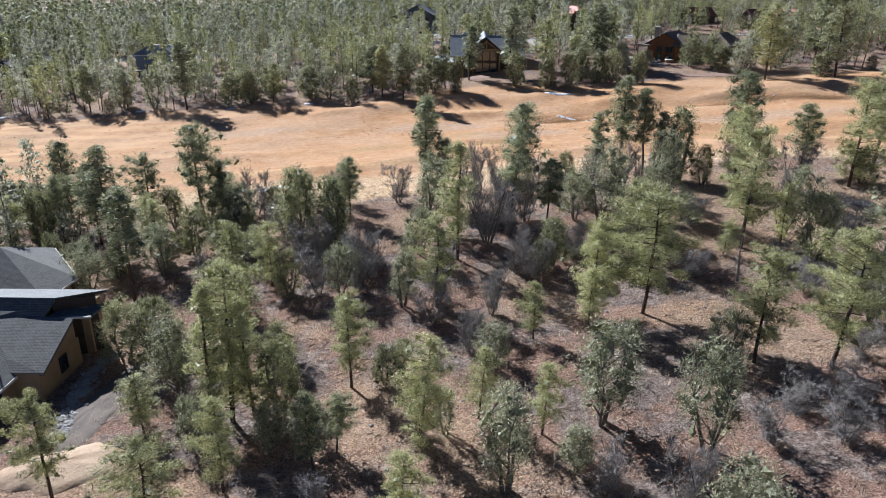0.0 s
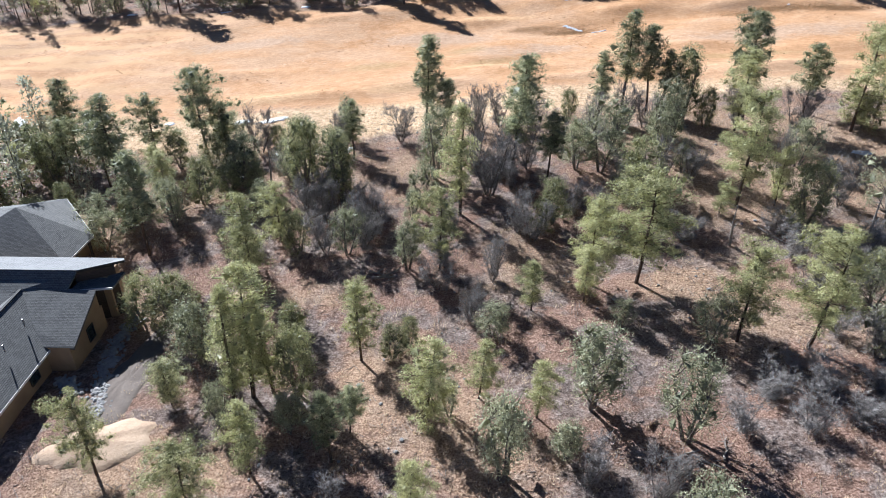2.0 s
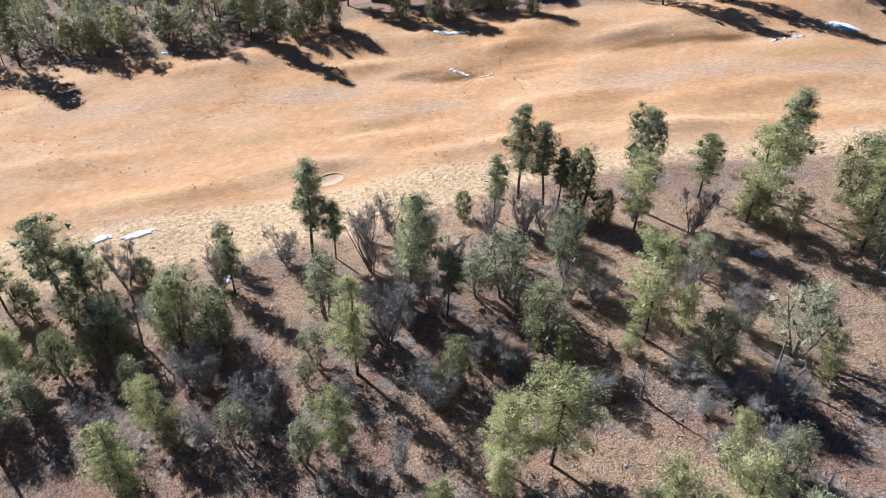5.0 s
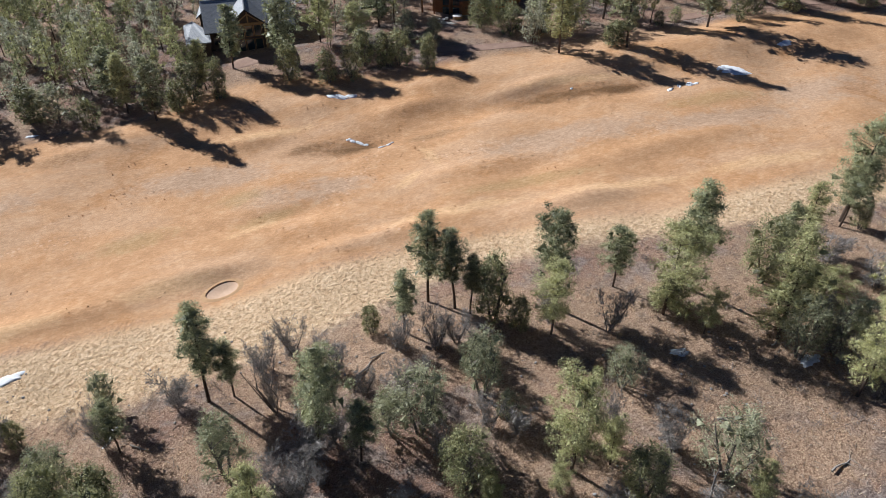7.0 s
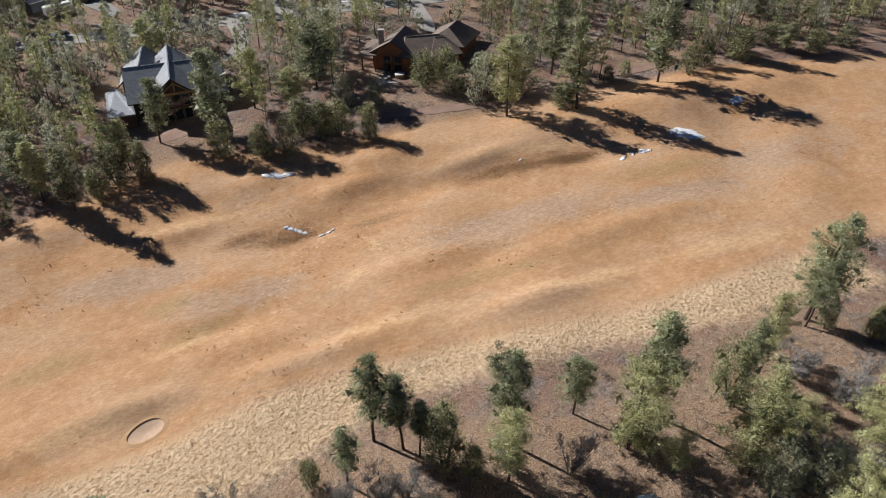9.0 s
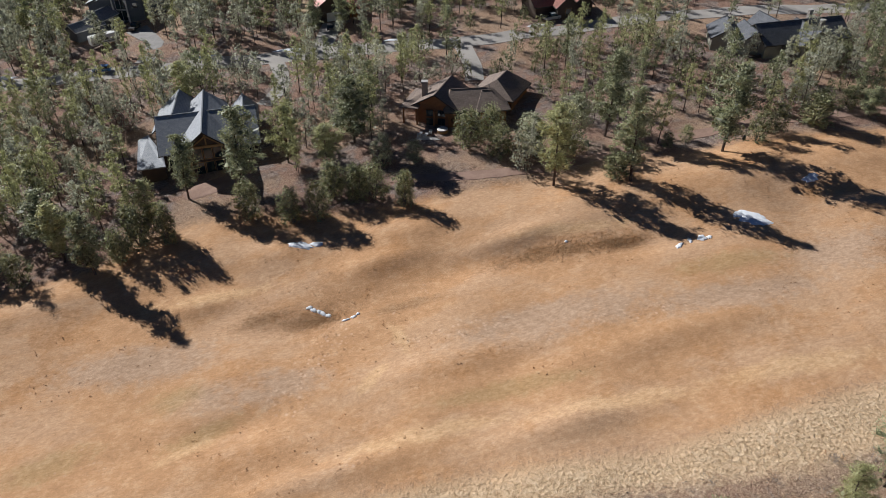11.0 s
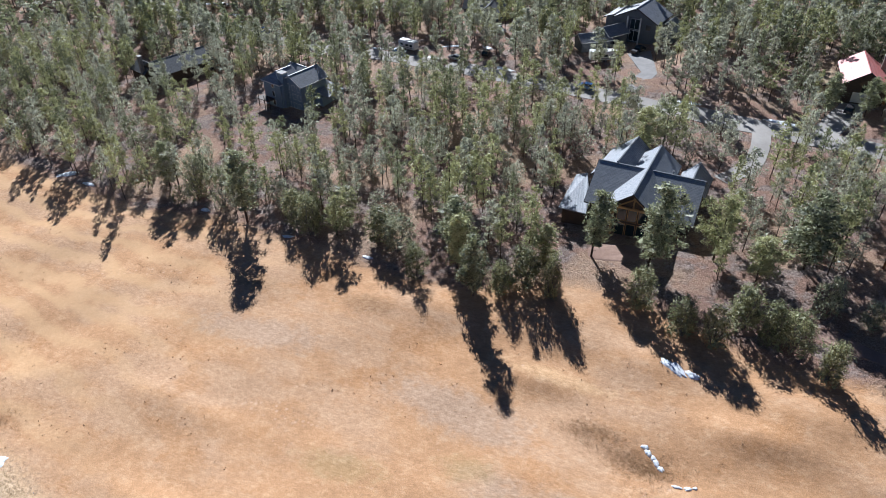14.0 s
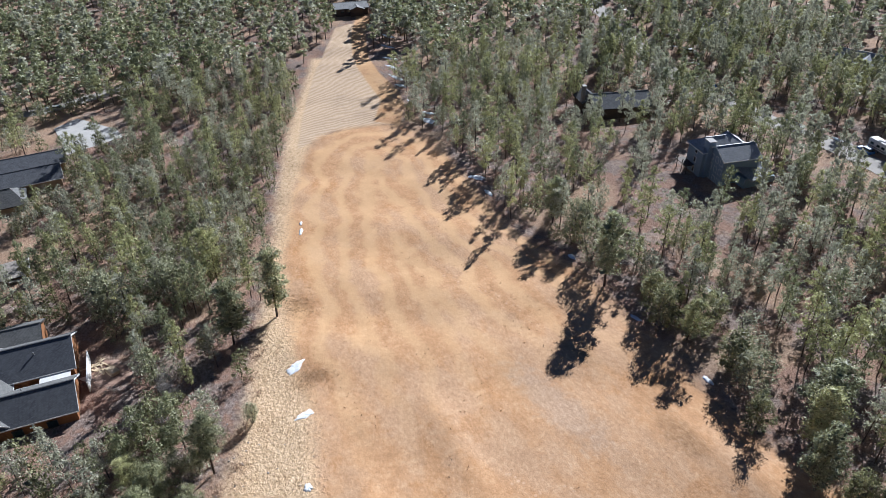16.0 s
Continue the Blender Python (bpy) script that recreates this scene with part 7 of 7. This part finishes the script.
# ---- rocks of the drain beside the tan house ----
def rocks(name, line, width, count, size, seed, label):
    rng = np.random.default_rng(seed)
    bm = bmesh.new()
    bmesh.ops.create_icosphere(bm, subdivisions=1, radius=1)
    base = np.array([v.co[:] for v in bm.verts])
    tri = np.array([[v.index for v in f.verts] for f in bm.faces])
    bm.free()
    path = smooth_line(line, 0.4)
    vs, fs = [], []
    for k in range(count):
        p = path[rng.integers(len(path))]
        x, y = p.x + rng.normal(0, width * 0.45), p.y + rng.normal(0, width * 0.45)
        r = size * rng.uniform(0.5, 1.4)
        q = base * (1 + rng.normal(0, 0.14, (len(base), 1))) * r * np.array((1.2, 1.0, 0.7))
        a = rng.uniform(0, 6.28)
        q = np.stack([q[:, 0] * math.cos(a) - q[:, 1] * math.sin(a), q[:, 0] * math.sin(a) + q[:, 1] * math.cos(a), q[:, 2]], 1)
        vs.append(q + (x, y, float(ground_z(x, y)) + r * 0.3))
        fs.append(tri + k * len(base))
    tagged(new(name, mesh_from(name, np.concatenate(vs), np.concatenate(fs), [COBBLE])), label, "rocks", kind="stuff")


COBBLE = spot_material("grey_cobble", (0.20, 0.19, 0.185), (0.46, 0.45, 0.44), 0.9, 0.9, 8, 0.4, 0.03, 0.0)
rocks("drain_rocks", ((-29.2, 56.0), (-30.0, 53.2), (-29.6, 49.5), (-28.9, 46.0), (-27.8, 43.4)), 0.9, 420, 0.17, 1, "river cobbles laid in a drain beside the tan house")
rocks("bed_rocks", ((-33.0, 47.4), (-31.8, 46.6), (-30.8, 45.6)), 0.8, 160, 0.15, 2, "river cobbles in a bed below the eaves")
rocks("stray_rocks", ((-14, 38), (0, 46), (12, 60), (25, 52), (38, 66), (52, 72), (30, 84), (5, 92), (-20, 97), (-45, 98), (-62, 104)), 9.0, 260, 0.13, 3, "loose stones scattered over the forest floor")


# ---- undergrowth, grass and litter ----
def undergrowth(name, spots, seed, mat, label, count, length, width, height, spread_, category):
    """Low clumps of thin blades or twigs, as one object."""
    rng = np.random.default_rng(seed)
    spots = np.array(spots)
    n = len(spots)
    z = ground_z(spots[:, 0], spots[:, 1])
    size = rng.uniform(0.5, 1.3, n)
    c = np.repeat(np.stack([spots[:, 0], spots[:, 1], z], 1), count, 0)
    sz = np.repeat(size, count)[:, None]
    off = rng.normal(0, 1, (n * count, 3)) * (spread_, spread_, height * 0.35) * sz
    off[:, 2] = np.abs(off[:, 2])
    centres = c + off
    ways = off * (0.8, 0.8, 0.5) + (0, 0, 0.5)
    pts = blades(rng, centres, ways, 1, length, width, 0.35, 0.25)
    tint = np.repeat(rng.uniform(0, 0.8, n), count * 3)
    tagged(new(name, mesh_from(name, pts, triangles(pts), [mat], tint=tint)), label, category, kind="stuff")


def sown(x0, x1, y0, y1, count, seed, test):
    rng = np.random.default_rng(seed)
    x, y = rng.uniform(x0, x1, count), rng.uniform(y0, y1, count)
    ok = test(x, y)
    return np.stack([x[ok], y[ok]], 1)


BROWN_GRASS = leaf_material("brown_grass_blades", (0.20, 0.12, 0.06), (0.36, 0.23, 0.125), (0.54, 0.38, 0.24), 0.3)
RED_TWIG = leaf_material("red_brown_twigs", (0.14, 0.075, 0.055), (0.26, 0.15, 0.11), (0.42, 0.27, 0.20), 0.0)
in_rough = lambda x, y: (inside_distance(x, y, ROUGH) > 0) & (inside_distance(x, y, FAIRWAY) < -0.3)
on_floor = lambda x, y: (inside_distance(x, y, FAIRWAY) < -2) & (inside_distance(x, y, ROUGH) < 1) & ~open_house(x, y)


def open_house(x, y):
    bad = line_distance(x, y, ROAD) < 4
    for cx, cy, hl, hw, turn in KEEP_OFF[:3]:
        bad |= (np.abs(x - cx) < hl - 2) & (np.abs(y - cy) < hw - 1)
    return bad


undergrowth("rough_grass", sown(-160, 100, 92, 140, 22000, 1, in_rough), 1, DRY_GRASS, "pale bunch grass of the rough", 9, 0.16, 0.03, 0.12, 0.16, "grass")
undergrowth("forest_grass", sown(-60, 95, 30, 104, 7500, 2, on_floor), 2, DRY_GRASS, "thin dry bunch grass on the forest floor", 7, 0.30, 0.025, 0.15, 0.16, "grass")
undergrowth("grey_brush", sown(-65, 95, 32, 98, 620, 3, on_floor), 3, TWIG_GREY, "low leafless grey brush under the trees", 70, 0.55, 0.012, 1.0, 0.45, "brush")
undergrowth("red_brush", sown(-150, -40, 94, 135, 700, 4, lambda x, y: (np.abs(inside_distance(x, y, ROUGH)) < 2.2) & (inside_distance(x, y, FAIRWAY) < -5)), 4, RED_TWIG,
            "leafless red-brown brush along the wood's edge", 60, 0.6, 0.02, 1.1, 0.5, "brush")
undergrowth("yard_brush", sown(-20, 120, 172, 262, 500, 5, lambda x, y: ~open_ground(x, y)), 5, RED_TWIG, "dry brush between the houses", 40, 0.6, 0.03, 0.8, 0.45, "brush")
undergrowth("turf_tufts", sown(-110, 130, 112, 160, 1500, 6, lambda x, y: (inside_distance(x, y, FAIRWAY) > 1) & (np.sin(x / 9 + np.sin(y / 5)) * np.sin(y / 6 + x / 23) > 0.1)), 6, STRAW, "small dark tufts in the cropped grass", 6, 0.16, 0.05, 0.06, 0.12, "grass")


hollow = np.concatenate([np.stack([np.random.default_rng(60 + k).normal(cx, sx, n), np.random.default_rng(70 + k).normal(cy, sy, n)], 1)
                         for k, (cx, cy, sx, sy, n) in enumerate(((64, 144.2, 6, 1.2, 420), (76, 142.4, 4, 1.0, 260), (25, 143.2, 3.2, 1.3, 240), (18, 146, 3, 1.0, 120), (-66, 112, 2.0, 2.5, 160), (-88, 117, 2.5, 2.0, 160)))])
undergrowth("hollow_grass", np.concatenate([hollow, hollow + (1.1, 0.5), hollow - (1.3, -0.4)]), 8, BROWN_GRASS, "taller brown grass in the hollows of the fairway", 8, 0.20, 0.02, 0.10, 0.3, "grass")


def litter(name, count, x0, x1, y0, y1, seed):
    """Sticks and strips of bark lying about."""
    rng = np.random.default_rng(seed)
    x, y = rng.uniform(x0, x1, count), rng.uniform(y0, y1, count)
    ok = on_floor(x, y)
    x, y = x[ok], y[ok]
    tri = []
    for px, py in zip(x, y):
        a, ln = rng.uniform(0, 6.28), rng.uniform(0.3, 1.3)
        z = float(ground_z(px, py)) + 0.03
        tri += limb((px, py, z), (px + ln * math.cos(a), py + ln * math.sin(a), z + rng.uniform(0, 0.12)), 0.028, 0.010)
    v = np.array(tri)
    tagged(new(name, mesh_from(name, v, triangles(v), [GREY_WOOD])), "grey sticks and bark lying on the forest floor", "litter", kind="stuff")


litter("stick_litter", 4200, -60, 95, 30, 100, 7)
